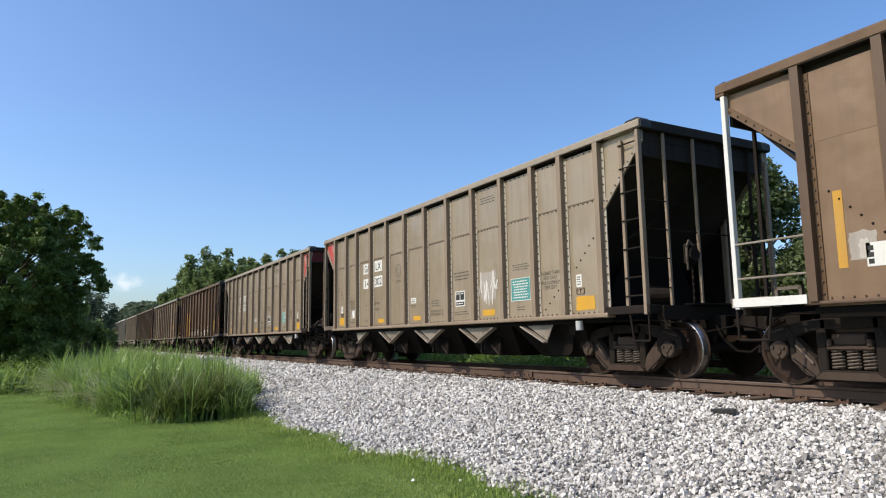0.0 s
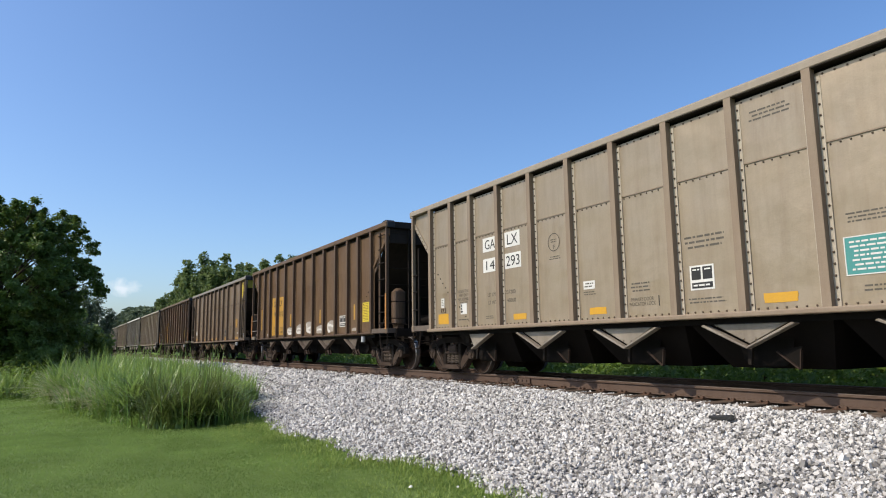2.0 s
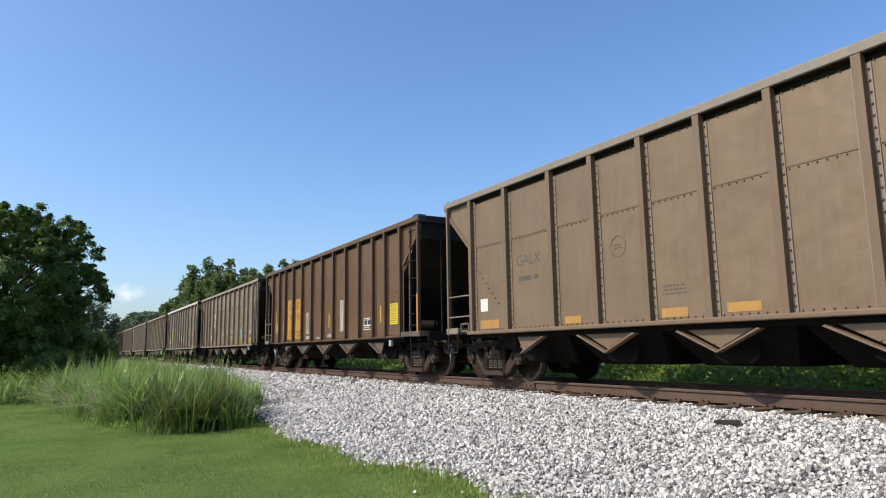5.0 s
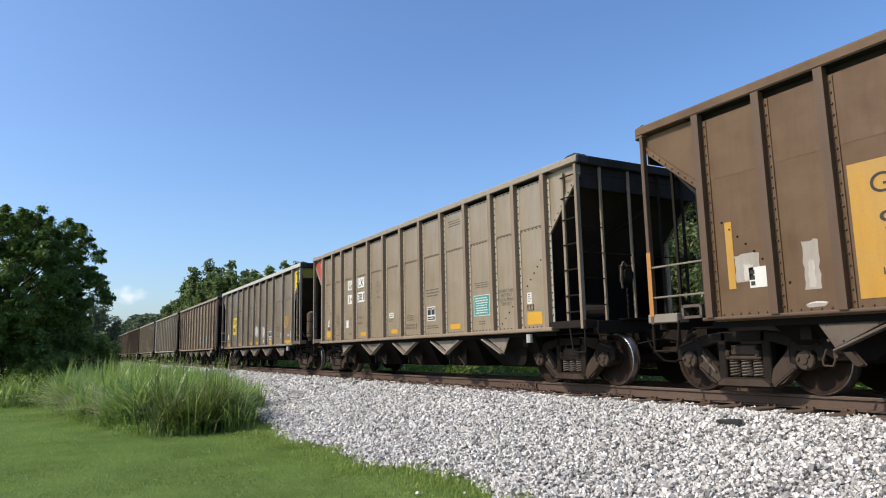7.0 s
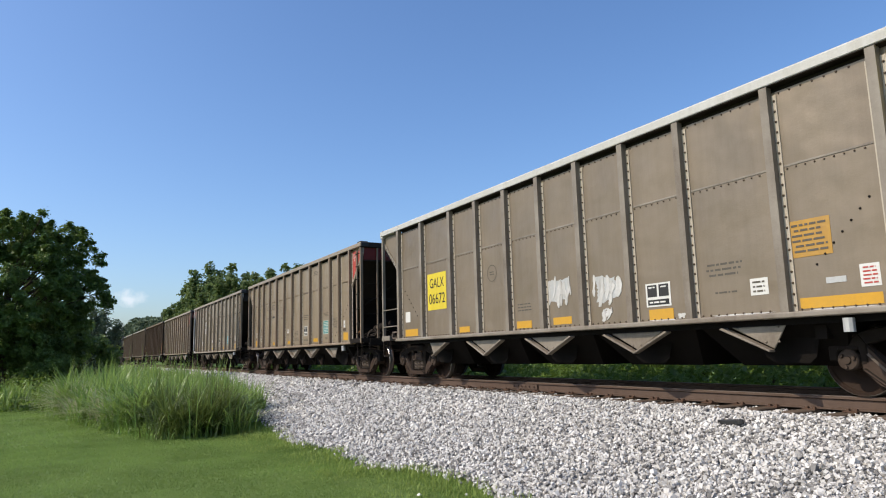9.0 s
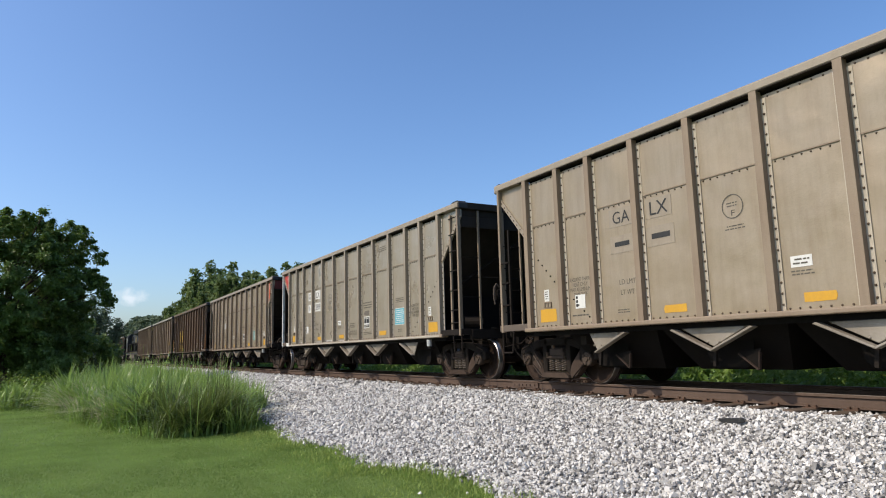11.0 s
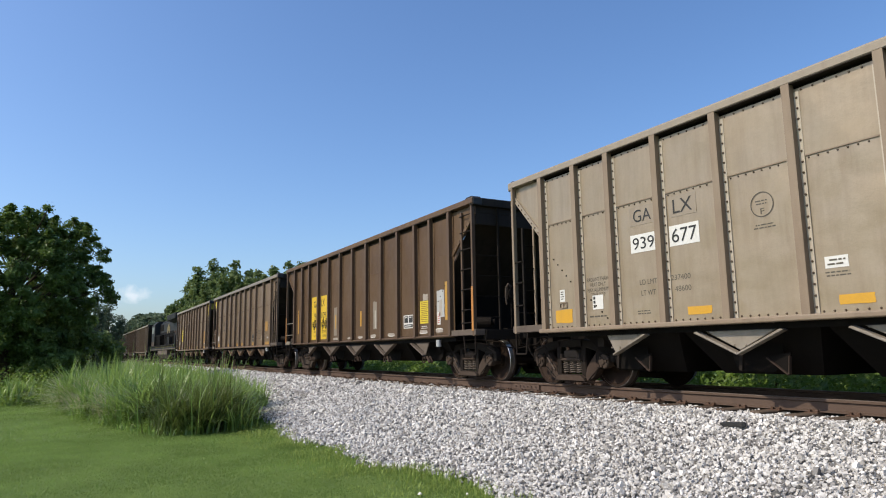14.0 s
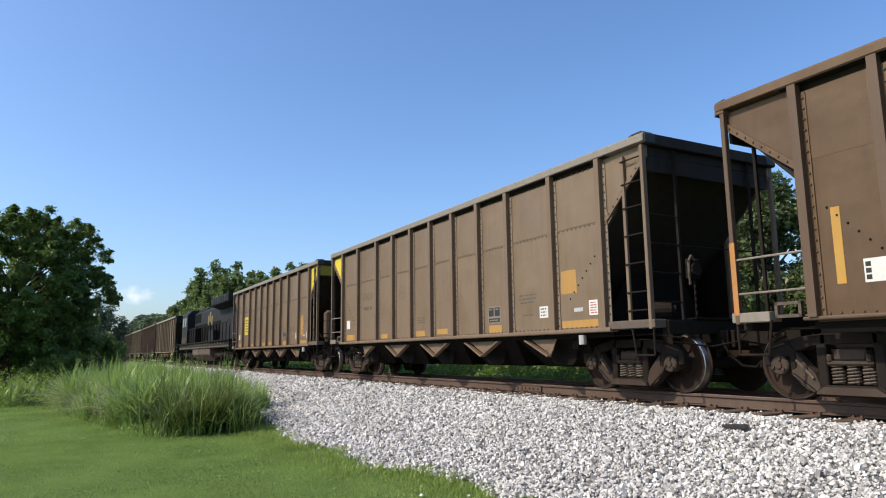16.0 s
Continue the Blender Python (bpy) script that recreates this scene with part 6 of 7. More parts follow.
def crown_points(clusters, count, rng):
    c = np.array([q[:3] for q in clusters])
    r = np.array([q[3] for q in clusters])
    w = r ** 2
    pick = rng.choice(len(c), count, p=w / w.sum())
    d = rng.normal(0, 1, (count, 3))
    d /= np.linalg.norm(d, axis=1)[:, None]
    k = rng.uniform(0.45, 1.08, count) ** 0.7
    pos = c[pick] + d * (r[pick] * k)[:, None] * np.array([1, 1, 0.8])
    nrm = d * 0.6 + np.array([0, 0, 0.55])
    return pos, nrm


def tree_parts(height, spread, leaf, count, material, seed, low=0.25, clusters=46, tuft=(0.14, 0.34)):
    """Trunk, limbs and crown of one tree, standing at the origin."""
    rng = np.random.default_rng(seed)
    base = height * low
    balls = []
    for i in range(clusters):
        t = rng.uniform(0, 1)
        z = base + (height - base) * (0.06 + 0.88 * t)
        girth = spread * (math.sin(math.pi * min(1, 0.16 + 0.80 * t)) ** 0.7)
        a = rng.uniform(0, 6.283)
        d = girth * math.sqrt(rng.uniform(0.05, 1)) * 0.85
        r = spread * rng.uniform(*tuft)
        balls.append((d * math.cos(a), d * math.sin(a), min(z, height - r * 0.55), r))
    g = Geo()
    r0 = 0.028 * height
    spine = [(0, 0, -0.1)]
    for k in range(1, 6):
        spine.append((rng.normal(0, 0.02) * height, rng.normal(0, 0.02) * height, height * 0.85 * k / 5))
    for k in range(5):
        g.cyl(spine[k], spine[k + 1], r0 * (1 - 0.17 * k), 9, r0 * (1 - 0.17 * (k + 1)))
    for b in balls[::2]:
        k = min(4, max(1, int(b[2] / height * 4.2)))
        s = spine[k]
        m = tuple((p + q) / 2 + rng.normal(0, 0.15) for p, q in zip(s, b[:3]))
        g.cyl(s, m, r0 * 0.32, 6, r0 * 0.2).cyl(m, b[:3], r0 * 0.2, 6, r0 * 0.07)
    pos, nrm = crown_points(balls, count, rng)
    v, f = kites(pos, nrm, leaf, rng)
    return g.mesh("trunk", [BARK]), many("crown", v, f, material)


def spreading_tree_parts(height, spread, leaf, sprays, each, material, seed, low=0.06, crest=None):
    """A broad tree whose crown is made of leafy sprays that reach outwards and droop at the tips."""
    rng = np.random.default_rng(seed)
    g = Geo()
    r0 = 0.03 * height
    g.cyl((0, 0, -0.2), (0.1, 0.05, height * 0.35), r0, 10, r0 * 0.75).cyl((0.1, 0.05, height * 0.35), (0, 0.2, height * 0.8), r0 * 0.75, 8, r0 * 0.25)
    mid = height * (0.5 + low / 2)
    tall = height - mid
    d = rng.normal(0, 1, (sprays, 3))
    d /= np.linalg.norm(d, axis=1)[:, None]
    lump = np.array([noise.noise((q[0] * 1.9 + seed, q[1] * 1.9, q[2] * 1.9)) + 0.6 * noise.noise((q[0] * 4.5, q[1] * 4.5 + seed, q[2] * 4.5)) for q in d])
    shell = rng.uniform(0.36, 1.0, sprays) ** 0.55 * (1 + 0.15 * lump)
    girth = np.where(d[:, 2] < 0, 1.0 + 0.12 * d[:, 2], 1.0)
    flat = np.hypot(d[:, 0], d[:, 1])
    girth = girth * (flat ** 3 + np.abs(d[:, 2]) ** 3) ** (-1 / 3)
    tip = d * (shell * girth)[:, None] * np.array([spread, spread, tall]) + np.array([0, 0, mid])
    if crest:
        # the crown's top is broad and level
        over = tip[:, 2] - (crest - 0.8)
        tip[:, 2] = np.where(over > 0, crest - 0.8 + 0.8 * np.tanh(over / 1.1), tip[:, 2])
    reach = rng.uniform(0.10, 0.24, sprays) * spread
    way = d * np.array([1, 1, 0.75]) + rng.normal(0, 0.35, (sprays, 3)) + np.array([0, 0, 0.15])
    way /= np.linalg.norm(way, axis=1)[:, None]
    root = tip - way * reach[:, None]
    for k in range(0, sprays, 5):
        fork = (0.05 + 0.2 * root[k][0], 0.1 + 0.2 * root[k][1], min(height * 0.75, max(height * 0.15, root[k][2] * 0.72)))
        g.cyl(fork, tuple(root[k]), r0 * 0.17, 5, r0 * 0.07).cyl(tuple(root[k]), tuple(tip[k]), r0 * 0.07, 4, r0 * 0.02)
    pick = rng.integers(0, sprays, sprays * each)
    u = rng.uniform(0, 1, len(pick)) ** 0.8
    fat = (reach[pick] * 0.30 * (1.12 - u ** 2))[:, None]
    pos = root[pick] + (tip - root)[pick] * u[:, None] * 1.08 + rng.normal(0, 0.62, (len(pick), 3)) * fat * np.array([1, 1, 0.8])
    pos[:, 2] -= 0.16 * reach[pick] * u ** 2
    pos[:, 2] = np.maximum(pos[:, 2], 0.15)
    nrm = d[pick] * 0.35 + np.array([0, 0, 0.75]) + (pos - root[pick]) * 0.3
    v, f = kites(pos, nrm, leaf, rng, 1.8)
    return g.mesh("trunk", [BARK]), many("crown", v, f, material)


def airy_tree_parts(height, spread, leaf, count, material, seed, leaders=7, low=0.1):
    """A tall open tree: several leaders, each with knobs of foliage and gaps between them."""
    rng = np.random.default_rng(seed)
    g = Geo()
    r0 = 0.016 * height
    g.cyl((0, 0, -0.2), (0, 0, height * 0.3), r0, 9, r0 * 0.75)
    pos, nrm = [], []
    each = count // leaders
    for i in range(leaders):
        a = 6.283 * (i + rng.uniform(0, 0.7)) / leaders
        d = spread * rng.uniform(0.25, 0.8) if i else 0.0
        top = height * (1.0 if i == 0 else rng.uniform(0.66, 0.94))
        foot, head = np.array((0, 0, height * rng.uniform(0.08, 0.2))), np.array((d * math.cos(a), d * math.sin(a), top))
        g.cyl(tuple(foot), tuple(head * 0.97), r0 * 0.6, 7, r0 * 0.08)
        # boughs: each ends in a feathery upswept tuft
        boughs = 46
        t = np.linspace(low, 0.99, boughs) + rng.normal(0, 0.015, boughs)
        b = rng.uniform(0, 6.283, boughs)
        reach = spread * 0.6 * np.clip(1.06 - t, 0.02, 1) ** 0.62 * rng.uniform(0.45, 1.1, boughs)
        tip = np.stack([head[0] * t + reach * np.cos(b), head[1] * t + reach * np.sin(b), np.minimum(top * t + 0.25 * reach, top)], 1)
        root = np.stack([head[0] * t, head[1] * t, top * t - 0.15 * reach], 1)
        for k in range(0, boughs, 3):
            g.cyl(tuple(root[k]), tuple(tip[k]), r0 * 0.13, 5, r0 * 0.03)
        k = rng.integers(0, boughs, each)
        along = rng.uniform(0.15, 1.04, each)[:, None]
        fat = height * 0.027 * (1.25 - 0.6 * t[k])[:, None]
        p = root[k] + (tip[k] - root[k]) * along + rng.normal(0, 1, (each, 3)) * fat * np.array([1, 1, 0.75])
        pos.append(p)
        nrm.append((p - root[k]) * 0.35 + np.array([0, 0, 0.6]))
    v, f = kites(np.concatenate(pos), np.concatenate(nrm), leaf, rng)
    return g.mesh("trunk", [BARK]), many("crown", v, f, material)


def plant_tree(meshes, x, y, scale, turn, label, group="", name="tree"):
    t = thing(name, label, "tree", group)
    t.matrix_basis = Matrix.LocRotScale((x, y, ground_z(y) - 0.05), Euler((0, 0, turn)), (scale, scale, scale))
    part("trunk", meshes[0], None, t)
    part("crown", meshes[1], None, t)
    return t


def build_trees():
    rng = random.Random(3)
    oak = spreading_tree_parts(9.0, 4.3, 0.08, 640, 330, LEAF, 23, crest=8.5)
    plant_tree(oak, -38.5, -2.7, 1.04, 0.4, "broad dark green leafy tree beside the lawn")
    oak2 = spreading_tree_parts(6.6, 4.0, 0.12, 260, 130, LEAF, 12, 0.02)
    plant_tree(oak2, -45.0, -10.5, 1.2, 1.0, "dense dark green leafy tree beside the lawn")
    plant_tree(oak2, -46.0, -2.0, 0.9, 2.3, "dense dark green leafy tree beside the lawn")
    slim = airy_tree_parts(6.0, 1.7, 0.09, 9000, LEAF_HAZE, 13, 5)
    plant_tree(slim, -58.0, 2.6, 1.1, 0.0, "slender grey-green tree behind the weeds")
    plant_tree(slim, -53.0, 1.5, 1.0, 2.0, "slender grey-green tree behind the weeds")
    bush = tree_parts(3.6, 2.2, 0.125, 7000, LEAF, 14, low=0.02, clusters=34)
    for x, y, sc in ((-41.5, -0.4, 1.0), (-43, -5.0, 1.1), (-36.5, -7.5, 1.0), (-49.0, 0.6, 1.15), (-34.5, -4.2, 0.55), (-35.5, -0.6, 0.6)):
        plant_tree(bush, x, y, sc, rng.uniform(0, 6), "dark green bush at the foot of the tree", "bushes by the lawn", "bush")
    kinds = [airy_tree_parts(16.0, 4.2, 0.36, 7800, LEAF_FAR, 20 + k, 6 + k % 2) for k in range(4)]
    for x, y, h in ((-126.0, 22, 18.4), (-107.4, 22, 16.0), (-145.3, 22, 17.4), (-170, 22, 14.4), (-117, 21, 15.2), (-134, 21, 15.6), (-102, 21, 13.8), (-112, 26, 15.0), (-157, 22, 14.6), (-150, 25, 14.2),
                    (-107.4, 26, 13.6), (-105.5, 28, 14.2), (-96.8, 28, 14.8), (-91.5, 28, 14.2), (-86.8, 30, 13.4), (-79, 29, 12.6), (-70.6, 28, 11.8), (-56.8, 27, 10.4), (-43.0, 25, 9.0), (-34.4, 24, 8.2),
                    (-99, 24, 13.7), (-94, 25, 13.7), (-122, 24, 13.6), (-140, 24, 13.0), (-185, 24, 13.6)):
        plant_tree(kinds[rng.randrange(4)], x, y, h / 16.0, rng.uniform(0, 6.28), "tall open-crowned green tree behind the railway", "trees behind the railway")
    near = [tree_parts(7.0, 1.85, 0.105, 15000, LEAF_NEAR, 30 + k, low=0.04, clusters=46, tuft=(0.2, 0.45)) for k in range(3)]
    for x, y, h in ((-14.2, 19.2, 7.3), (-12.75, 18, 6.8), (-15.0, 20.5, 7.7), (-16.0, 19, 7.2), (-17.6, 19.5, 7.2), (-19.6, 19, 6.8), (-22.6, 20, 7.0), (-26.6, 21, 7.2), (-30, 20, 7.0), (-17.5, 23, 7.0), (-11.5, 18.8, 4.5), (-10.9, 20.2, 3.9)):
        plant_tree(near[rng.randrange(3)], x, y, h / 7.1, rng.uniform(0, 6.28), "bushy green tree growing close behind the railway", "bushy trees behind the railway")
    low_shrub = [tree_parts(3.6, 1.9, 0.09, 11000, LEAF_NEAR, 50 + k, low=0.02, clusters=34, tuft=(0.2, 0.42)) for k in range(2)]
    for x, y, h in ((-10.2, 18.2, 3.5), (-9.0, 17.2, 3.6), (-7.4, 18, 3.8), (-5.4, 18.5, 3.8), (-11.6, 21.5, 4.2), (-9.4, 21, 3.8), (-3.2, 19, 3.8)):
        plant_tree(low_shrub[rng.randrange(2)], x, y, h / 3.6, rng.uniform(0, 6.28), "light green leafy shrub behind the railway", "shrubs behind the railway", "shrub")
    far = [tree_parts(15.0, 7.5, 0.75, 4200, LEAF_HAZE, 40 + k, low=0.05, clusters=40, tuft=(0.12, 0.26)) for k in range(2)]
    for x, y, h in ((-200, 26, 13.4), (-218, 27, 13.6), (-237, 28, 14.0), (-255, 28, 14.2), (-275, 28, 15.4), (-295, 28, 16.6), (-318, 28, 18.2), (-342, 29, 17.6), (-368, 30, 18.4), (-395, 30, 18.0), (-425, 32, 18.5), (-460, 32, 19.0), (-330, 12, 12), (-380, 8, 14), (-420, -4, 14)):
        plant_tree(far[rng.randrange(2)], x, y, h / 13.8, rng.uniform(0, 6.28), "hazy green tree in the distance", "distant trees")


def blades(base, length, lean, width, rng, levels=(0, 0.35, 0.65, 0.87, 1.0)):
    """Arching blades of grass."""
    n = len(base)
    a = rng.uniform(0, 6.283, n)
    d = np.stack([np.cos(a), np.sin(a), np.zeros(n)], 1)
    w = np.stack([-np.sin(a), np.cos(a), np.zeros(n)], 1)
    rows = []
    for s in levels:
        c = base + d * (lean * length * s ** 2)[:, None]
        c[:, 2] += length * s * (1 - 0.42 * lean * s)
        half = (width * (1.0 - s ** 2.2) * 0.5 + 0.0008)[:, None]
        rows += [c - w * half, c + w * half]
    v = np.stack(rows, 1)
    k = len(levels)
    q = np.array([(2 * i, 2 * i + 1, 2 * i + 3, 2 * i + 2) for i in range(k - 1)])
    f = (q[None] + 2 * k * np.arange(n)[:, None, None]).reshape(-1, 4)
    return v, f


def build_grass():
    rng = np.random.default_rng(6)
    # lawn: short single blades, close together
    tips = []
    for x0, x1, y0, y1, count, hgt, wid in ((-9, -3.5, -2.5, 4.4, 120000, 0.022, 0.010), (-15, -9, -4, 4.4, 100000, 0.026, 0.015), (-26, -15, -6, 4.4, 64000, 0.034, 0.024), (-45, -26, -9, 3, 22000, 0.055, 0.045)):
        x, y = rng.uniform(x0, x1, count), rng.uniform(y0, y1, count)
        e = np.array([edge_y(q) for q in x])
        ok = y < e + rng.normal(0, 0.045, count)
        x, y, e = x[ok], y[ok], e[ok]
        z = np.array([ground_z(q) for q in y]) - 0.024 + 0.05 * np.array([noise.noise((p * 0.13, q * 0.21, 3.0)) if q < 3.4 else 0.0 for p, q in zip(x, y)])
        a, tall = rng.uniform(0, 6.283, len(x)), hgt * rng.uniform(0.6, 1.3, len(x)) * (1 + 1.2 * np.clip(1 - (e - y) / 0.9, 0, 1) ** 2)
        root, side = np.stack([x, y, z], 1), np.stack([np.cos(a), np.sin(a), np.zeros(len(x))], 1) * (wid / 2)
        lean = rng.normal(0, 0.5, (len(x), 2)) * tall[:, None]
        tips.append(np.stack([root - side, root + side, root + np.stack([lean[:, 0], lean[:, 1], tall], 1)], 1))
    v = np.concatenate(tips)
    f = np.arange(3 * len(v)).reshape(-1, 3)
    tagged(new("lawn_grass", many("lawn_grass", v, f, LAWN)), "short mown green lawn grass", "grass", kind="stuff")
    # unmown fringe along the gravel
    sets = []
    for x0, x1, count, wid in ((-9.5, -3, 5200, 0.009), (-14.5, -9.5, 3600, 0.012)):
        x = rng.uniform(x0, x1, count)
        e = np.array([edge_y(q) for q in x])
        y = e + 0.06 - 1.3 * rng.uniform(0, 1, count) ** 1.5
        z = np.array([ground_z(q) for q in y]) - 0.03
        bunch = np.array([0.75 + 0.6 * noise.noise((p * 1.7, q * 1.7, 9.0)) for p, q in zip(x, y)])
        sets.append(blades(np.stack([x, y, z], 1), rng.uniform(0.06, 0.2, count) * bunch * np.clip(1.15 - (e - y) / 1.3, 0.3, 1), rng.uniform(0.1, 1.1, count), rng.uniform(0.7, 1.5, count) * wid, rng))
    v = np.concatenate([q[0] for q in sets])
    f = np.concatenate([sets[0][1], sets[1][1] + sets[0][0].shape[0] * sets[0][0].shape[1]])
    tagged(new("edge_grass", many("edge_grass", v.reshape(-1, 3), f, LONG_GRASS)), "longer yellow-green grass fringing the gravel", "grass", kind="stuff")
    # tall weeds by the gravel, in tufts
    n, tufts = 16500, 150
    t = rng.uniform(0, 1, tufts)
    tx = -14.6 - 12.4 * t ** 1.2
    lo = np.interp(-tx, [14.5, 15.2, 17.7, 22.0, 27.0], [2.2, 1.75, 1.15, 0.25, -0.2]) + 0.35 * np.sin(tx * 2.3) * rng.uniform(0, 1, tufts)
    hi = np.interp(-tx, [14.5, 15.2, 17.4, 20.0], [2.5, 2.9, 4.0, 4.2])
    ty = lo + (hi - lo) * rng.uniform(0, 1, tufts)
    vigour = rng.uniform(0.66, 1.02, tufts)
    wild = rng.uniform(0.45, 1.0, tufts)
    pick = rng.integers(0, tufts, n)
    x, y = tx[pick] + rng.normal(0, 0.17, n), ty[pick] + rng.normal(0, 0.17, n)
    tall = np.interp(-x, [14.2, 15.0, 16.5, 18.5, 22, 26], [0.95, 1.42, 1.4, 1.3, 1.66, 1.8]) * np.interp(y, [0, 1.2, 3.2, 4.3], [1.0, 1.0, 0.95, 0.85]) * vigour[pick]
    ln = tall * rng.uniform(0.35, 1.12, n)
    base = np.stack([x, y, np.full(n, -0.87)], 1)
    bend, wide = rng.beta(1.7, 1.6, n) * 1.8 * wild[pick], rng.uniform(0.02, 0.062, n)
    # the clump's end by the gravel is of a darker, bushier kind
    dusky = x > -16.3 + 0.9 * np.sin(y * 2.1)
    vo, fo = blades(base[dusky], ln[dusky], bend[dusky], wide[dusky] * 0.7, rng)
    tagged(new("dark_weeds", many("dark_weeds", vo.reshape(-1, 3), fo, OLIVE_WEED)), "bushy dark olive-green weeds at the gravel's edge", "weeds", kind="stuff")
    v, f = blades(base[~dusky], ln[~dusky], bend[~dusky], wide[~dusky], rng)
    # dry arching blades and pale seed heads among the green
    m = 1400
    dx = rng.uniform(-25.5, -17.0, m)
    dy = np.interp(-dx, [14.5, 15.2, 17.7, 22.0, 27.0], [2.2, 1.75, 1.15, 0.25, -0.2]) + rng.uniform(-0.25, 1.6, m) * rng.uniform(0, 1, m)
    vd, fd = blades(np.stack([dx, dy, np.full(m, -0.87)], 1), rng.uniform(0.5, 1.35, m) * np.interp(-dx, [16, 24], [0.85, 1.15]), rng.uniform(0.5, 1.9, m), rng.uniform(0.02, 0.045, m), rng)
    tagged(new("dry_grass", many("dry_grass", vd.reshape(-1, 3), fd, DRY_GRASS)), "pale dry grass stalks among the tall weeds", "weeds", kind="stuff")
    # short growth creeping out of its foot, and thin seed stalks standing above it
    m = 6400
    fx = rng.uniform(-26.5, -14.3, m)
    front = np.interp(-fx, [14.5, 15.2, 17.7, 22.0, 27.0], [2.2, 1.75, 1.15, 0.25, -0.2])
    step = rng.uniform(0, 1, m)
    foot = np.stack([fx, front - 0.35 + 1.5 * step + rng.normal(0, 0.12, m), np.full(m, -0.87)], 1)
    v2, f2 = blades(foot, (0.16 + 0.62 * step) * rng.uniform(0.6, 1.3, m), rng.uniform(0.2, 1.3, m), rng.uniform(0.014, 0.042, m), rng)
    m = 170
    q = rng.choice(np.flatnonzero((tx < -18.5) | (tx > -15.6)), m)
    stalk = np.stack([tx[q] + rng.normal(0, 0.3, m), ty[q] + rng.normal(0, 0.3, m), np.full(m, -0.87)], 1)
    v3, f3 = blades(stalk, np.interp(-stalk[:, 0], [14, 17, 22], [1.5, 1.75, 2.2]) * rng.uniform(0.7, 0.98, m), rng.uniform(0.02, 0.4, m), np.full(m, 0.02), rng)
    f = np.concatenate([f, f2 + v.shape[0] * v.shape[1], f3 + (v.shape[0] + v2.shape[0]) * v.shape[1]])
    v = np.concatenate([v, v2, v3])
    tagged(new("tall_weeds", many("tall_weeds", v.reshape(-1, 3), f, WEED)), "clump of tall arching green grass beside the gravel", "weeds", kind="stuff")
    n = 14000
    x = -18 - 60 * rng.uniform(0, 1, n) ** 1.4
    y = rng.uniform(2.6, 4.9, n) + np.interp(-x, [18, 75], [-0.2, 1.0])
    base = np.stack([x, y, np.array([ground_z(q) for q in y])], 1)
    lush = np.array([0.75 + 0.5 * noise.noise((p * 0.6, q, 2.0)) for p, q in zip(x, y)])
    v, f = blades(base, rng.uniform(0.45, 1.35, n) * lush, rng.beta(1.6, 2.6, n) * 1.2, rng.uniform(0.016, 0.042, n), rng)
    tagged(new("trackside_weeds", many("trackside_weeds", v.reshape(-1, 3), f, WEED)), "straggling green weeds along the far gravel edge", "weeds", kind="stuff")
    # undergrowth by the tree and behind the railway
    n = 16000
    x, y = rng.uniform(-36, -25.5, n), rng.uniform(-9, 1.2, n)
    hgt = rng.uniform(0, 1, n) ** 1.6 * np.interp(-x, [25.5, 30, 36], [0.35, 0.7, 1.3])
    pos = np.stack([x, y, -0.85 + hgt], 1)
    v, f = kites(pos, np.tile([0, -0.3, 0.8], (n, 1)), 0.075, rng)
    spike = np.stack([rng.normal(-26.7, 0.2, 150), rng.normal(-1.45, 0.25, 150), np.full(150, -0.87)], 1)
    sv, sf = blades(spike, rng.uniform(0.4, 1.15, 150), rng.uniform(0.05, 0.6, 150), np.full(150, 0.05), rng)
    tagged(new("yucca_clump", many("yucca_clump", sv.reshape(-1, 3), sf, WEED)), "spiky green plant at the edge of the lawn", "plant", kind="stuff")
    tagged(new("undergrowth", many("undergrowth", v, f, SCRUB)), "low leafy green undergrowth at the foot of the trees", "undergrowth", kind="stuff")
    n = 60000
    x = rng.uniform(-62, 2, n)
    y = 12.6 + 5.0 * rng.uniform(0, 1, n) ** 0.8
    lump = np.array([noise.noise((p * 0.5, q * 0.6, 7.0)) for p, q in zip(x, y)])
    top = np.interp(y, [12.6, 13.4, 15, 17.5], [0.25, 0.6, 1.1, 1.9]) * (1 + 0.8 * lump)
    pos = np.stack([x, y, np.array([ground_z(q) for q in y]) + np.clip(top, 0.08, 3) * rng.uniform(0, 1, n) ** 0.55], 1)
    v, f = kites(pos, np.tile([0, -0.45, 0.7], (n, 1)), 0.1, rng)
    tagged(new("trackside_scrub", many("trackside_scrub", v, f, SCRUB)), "bright green leafy scrub growing behind the railway", "undergrowth", kind="stuff")


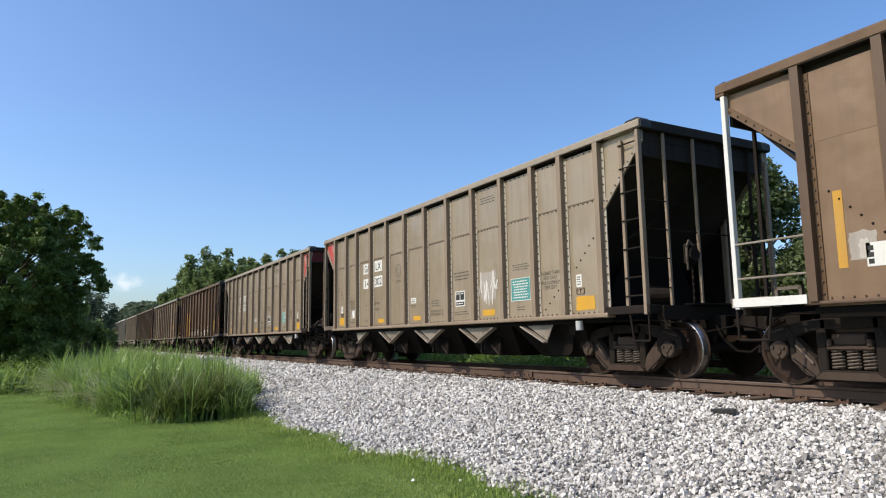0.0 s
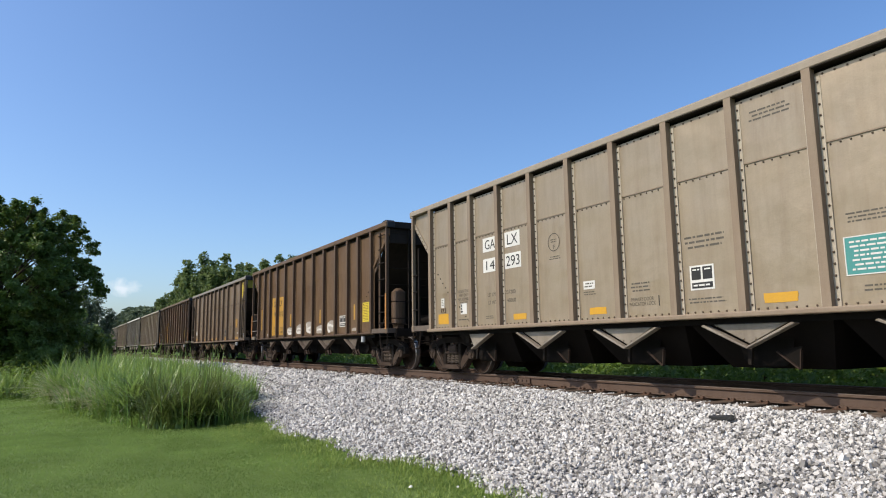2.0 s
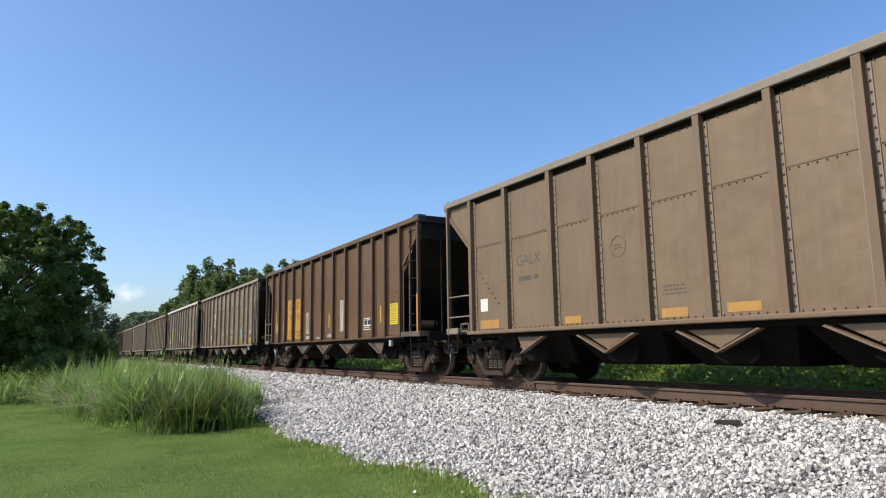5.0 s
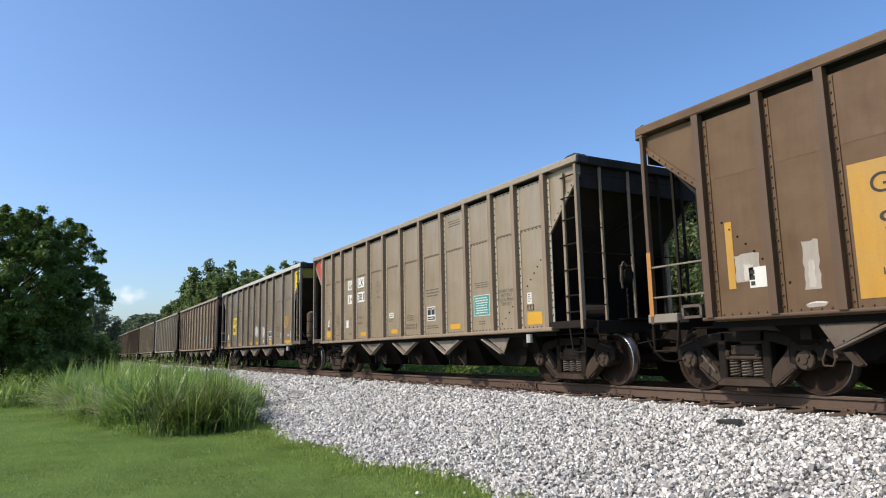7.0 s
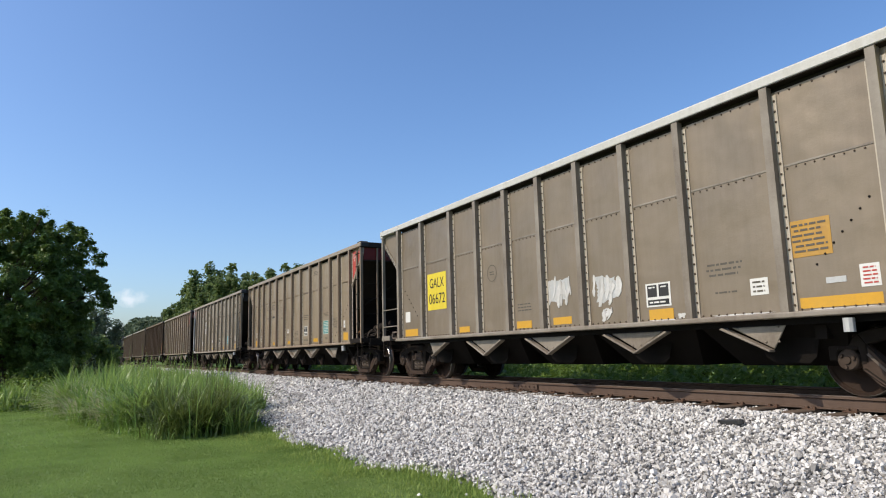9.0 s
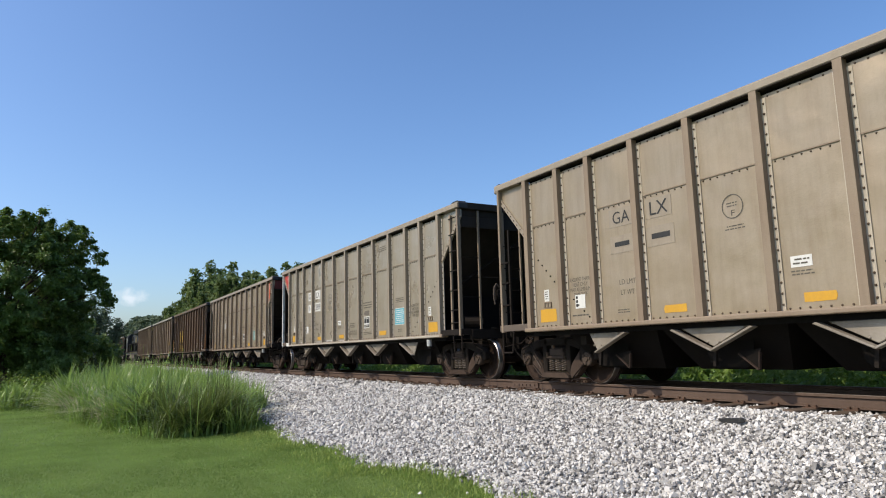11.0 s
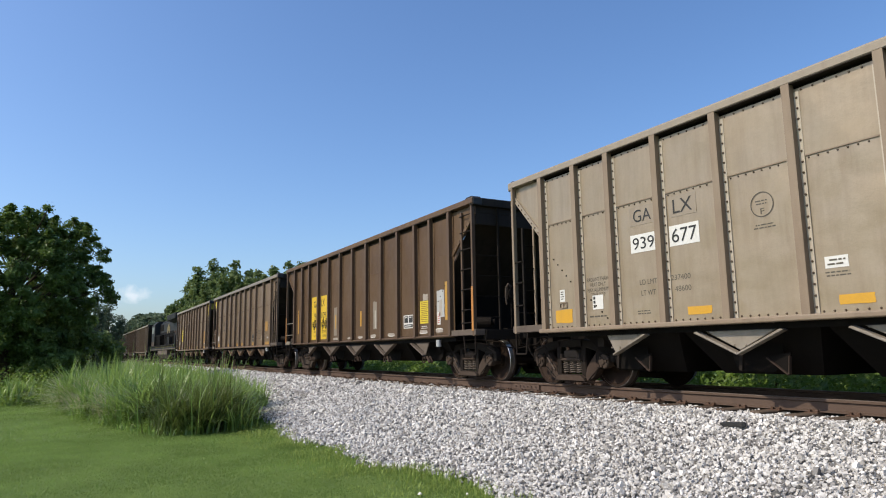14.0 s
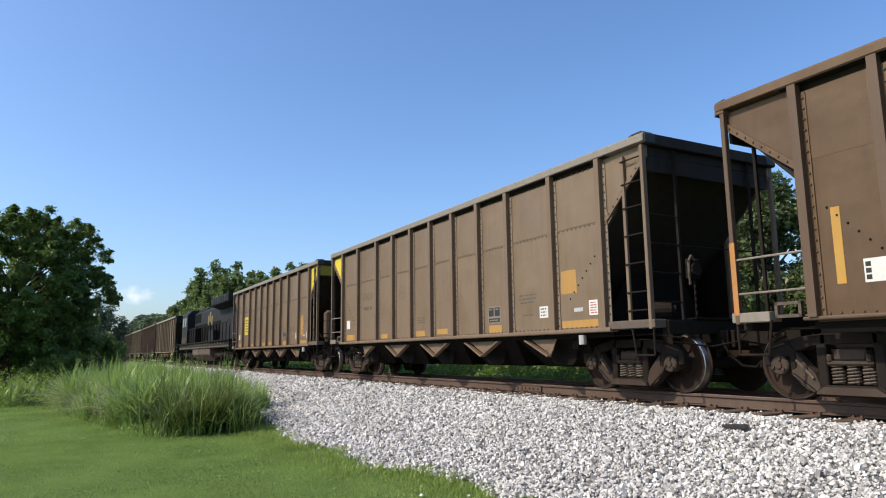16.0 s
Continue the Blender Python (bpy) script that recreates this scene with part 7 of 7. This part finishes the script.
# ---- small things on the gravel and lawn ----
def build_litter():
    g = Geo().prism([(-0.21, -0.035), (0.2, -0.045), (0.23, 0.0), (0.17, 0.04), (-0.15, 0.045), (-0.24, 0.01)], "z", 0.0, 0.06)
    ob = new("broken_tie_piece", g.mesh("broken_tie_piece", [BLACK], 0.01))
    ob.matrix_basis = pose(-5.56, 7.05, ground_z(7.05) + 0.03, 4, -6, -14)
    tagged(ob, "dark splintered piece of timber lying on the ballast", "debris")
    g = Geo()
    pts = [(-0.05, -0.03, 0.0), (0.045, -0.035, 0.0), (0.055, 0.03, 0.01), (-0.04, 0.035, 0.0), (-0.02, 0.0, 0.045), (0.02, 0.005, 0.06)]
    g.add(pts, [(0, 1, 5, 4), (1, 2, 5), (2, 3, 4, 5), (3, 0, 4), (0, 3, 2, 1)])
    ob = new("crumpled_paper", g.mesh("crumpled_paper", [WHITE]))
    ob.matrix_basis = Matrix.LocRotScale((-6.75, 3.42, -0.845), Euler((0, 0, 0.5)), (0.45, 0.45, 0.45))
    tagged(ob, "crumpled scrap of white paper on the grass", "litter")


def travelled(t):
    """Place of the first mark on the train at t seconds."""
    return -21.979 + 11.4704 * t - 0.01806 * t ** 2 - 0.000313 * t ** 3


# the train runs a little unevenly: seconds and metres ahead of the steady run
UNEVEN = {0.5: -0.031, 1: 0.019, 1.5: 0.012, 3: 0.021, 3.5: 0.027, 4: -0.015, 7: -0.02, 7.5: 0.026, 8: -0.026, 8.5: -0.033, 11.5: -0.028,
          12.5: 0.015, 13: 0.064, 13.5: 0.029, 14: 0.115, 14.5: -0.176, 15: -0.039, 15.5: -0.018, 16: 0.046}


def motions():
    times = [0.5 * i for i in range(33)]
    for ob, back in TRAIN:
        walk(ob, [(t, pose(travelled(t) + UNEVEN.get(t, 0) - back, YC, 0)) for t in times])
    # every wheel turns alike: key one for each seat on a truck, the others share its keys
    seats = {}
    for ob in scene.objects:
        if ob.name.split(".")[0] == "wheelset":
            seats.setdefault(round(ob.location.x, 2), []).append(ob)
    for x, wheels in sorted(seats.items()):
        turn = [(i / FPS, pose(x, 0, 0.457, 0, math.degrees((travelled(i / FPS) - travelled(0)) / 0.457), 0)) for i in range(16 * FPS + 1)]
        walk(wheels[0], turn)
        keys = wheels[0].animation_data
        for w in wheels[1:]:
            w.rotation_mode = "QUATERNION"
            own = w.animation_data_create()
            own.action, own.action_slot = keys.action, keys.action_slot


build_ground()
build_ballast()
build_track()
build_train()
build_locomotive()
build_trees()
build_litter()
build_grass()
build_stones()
motions()
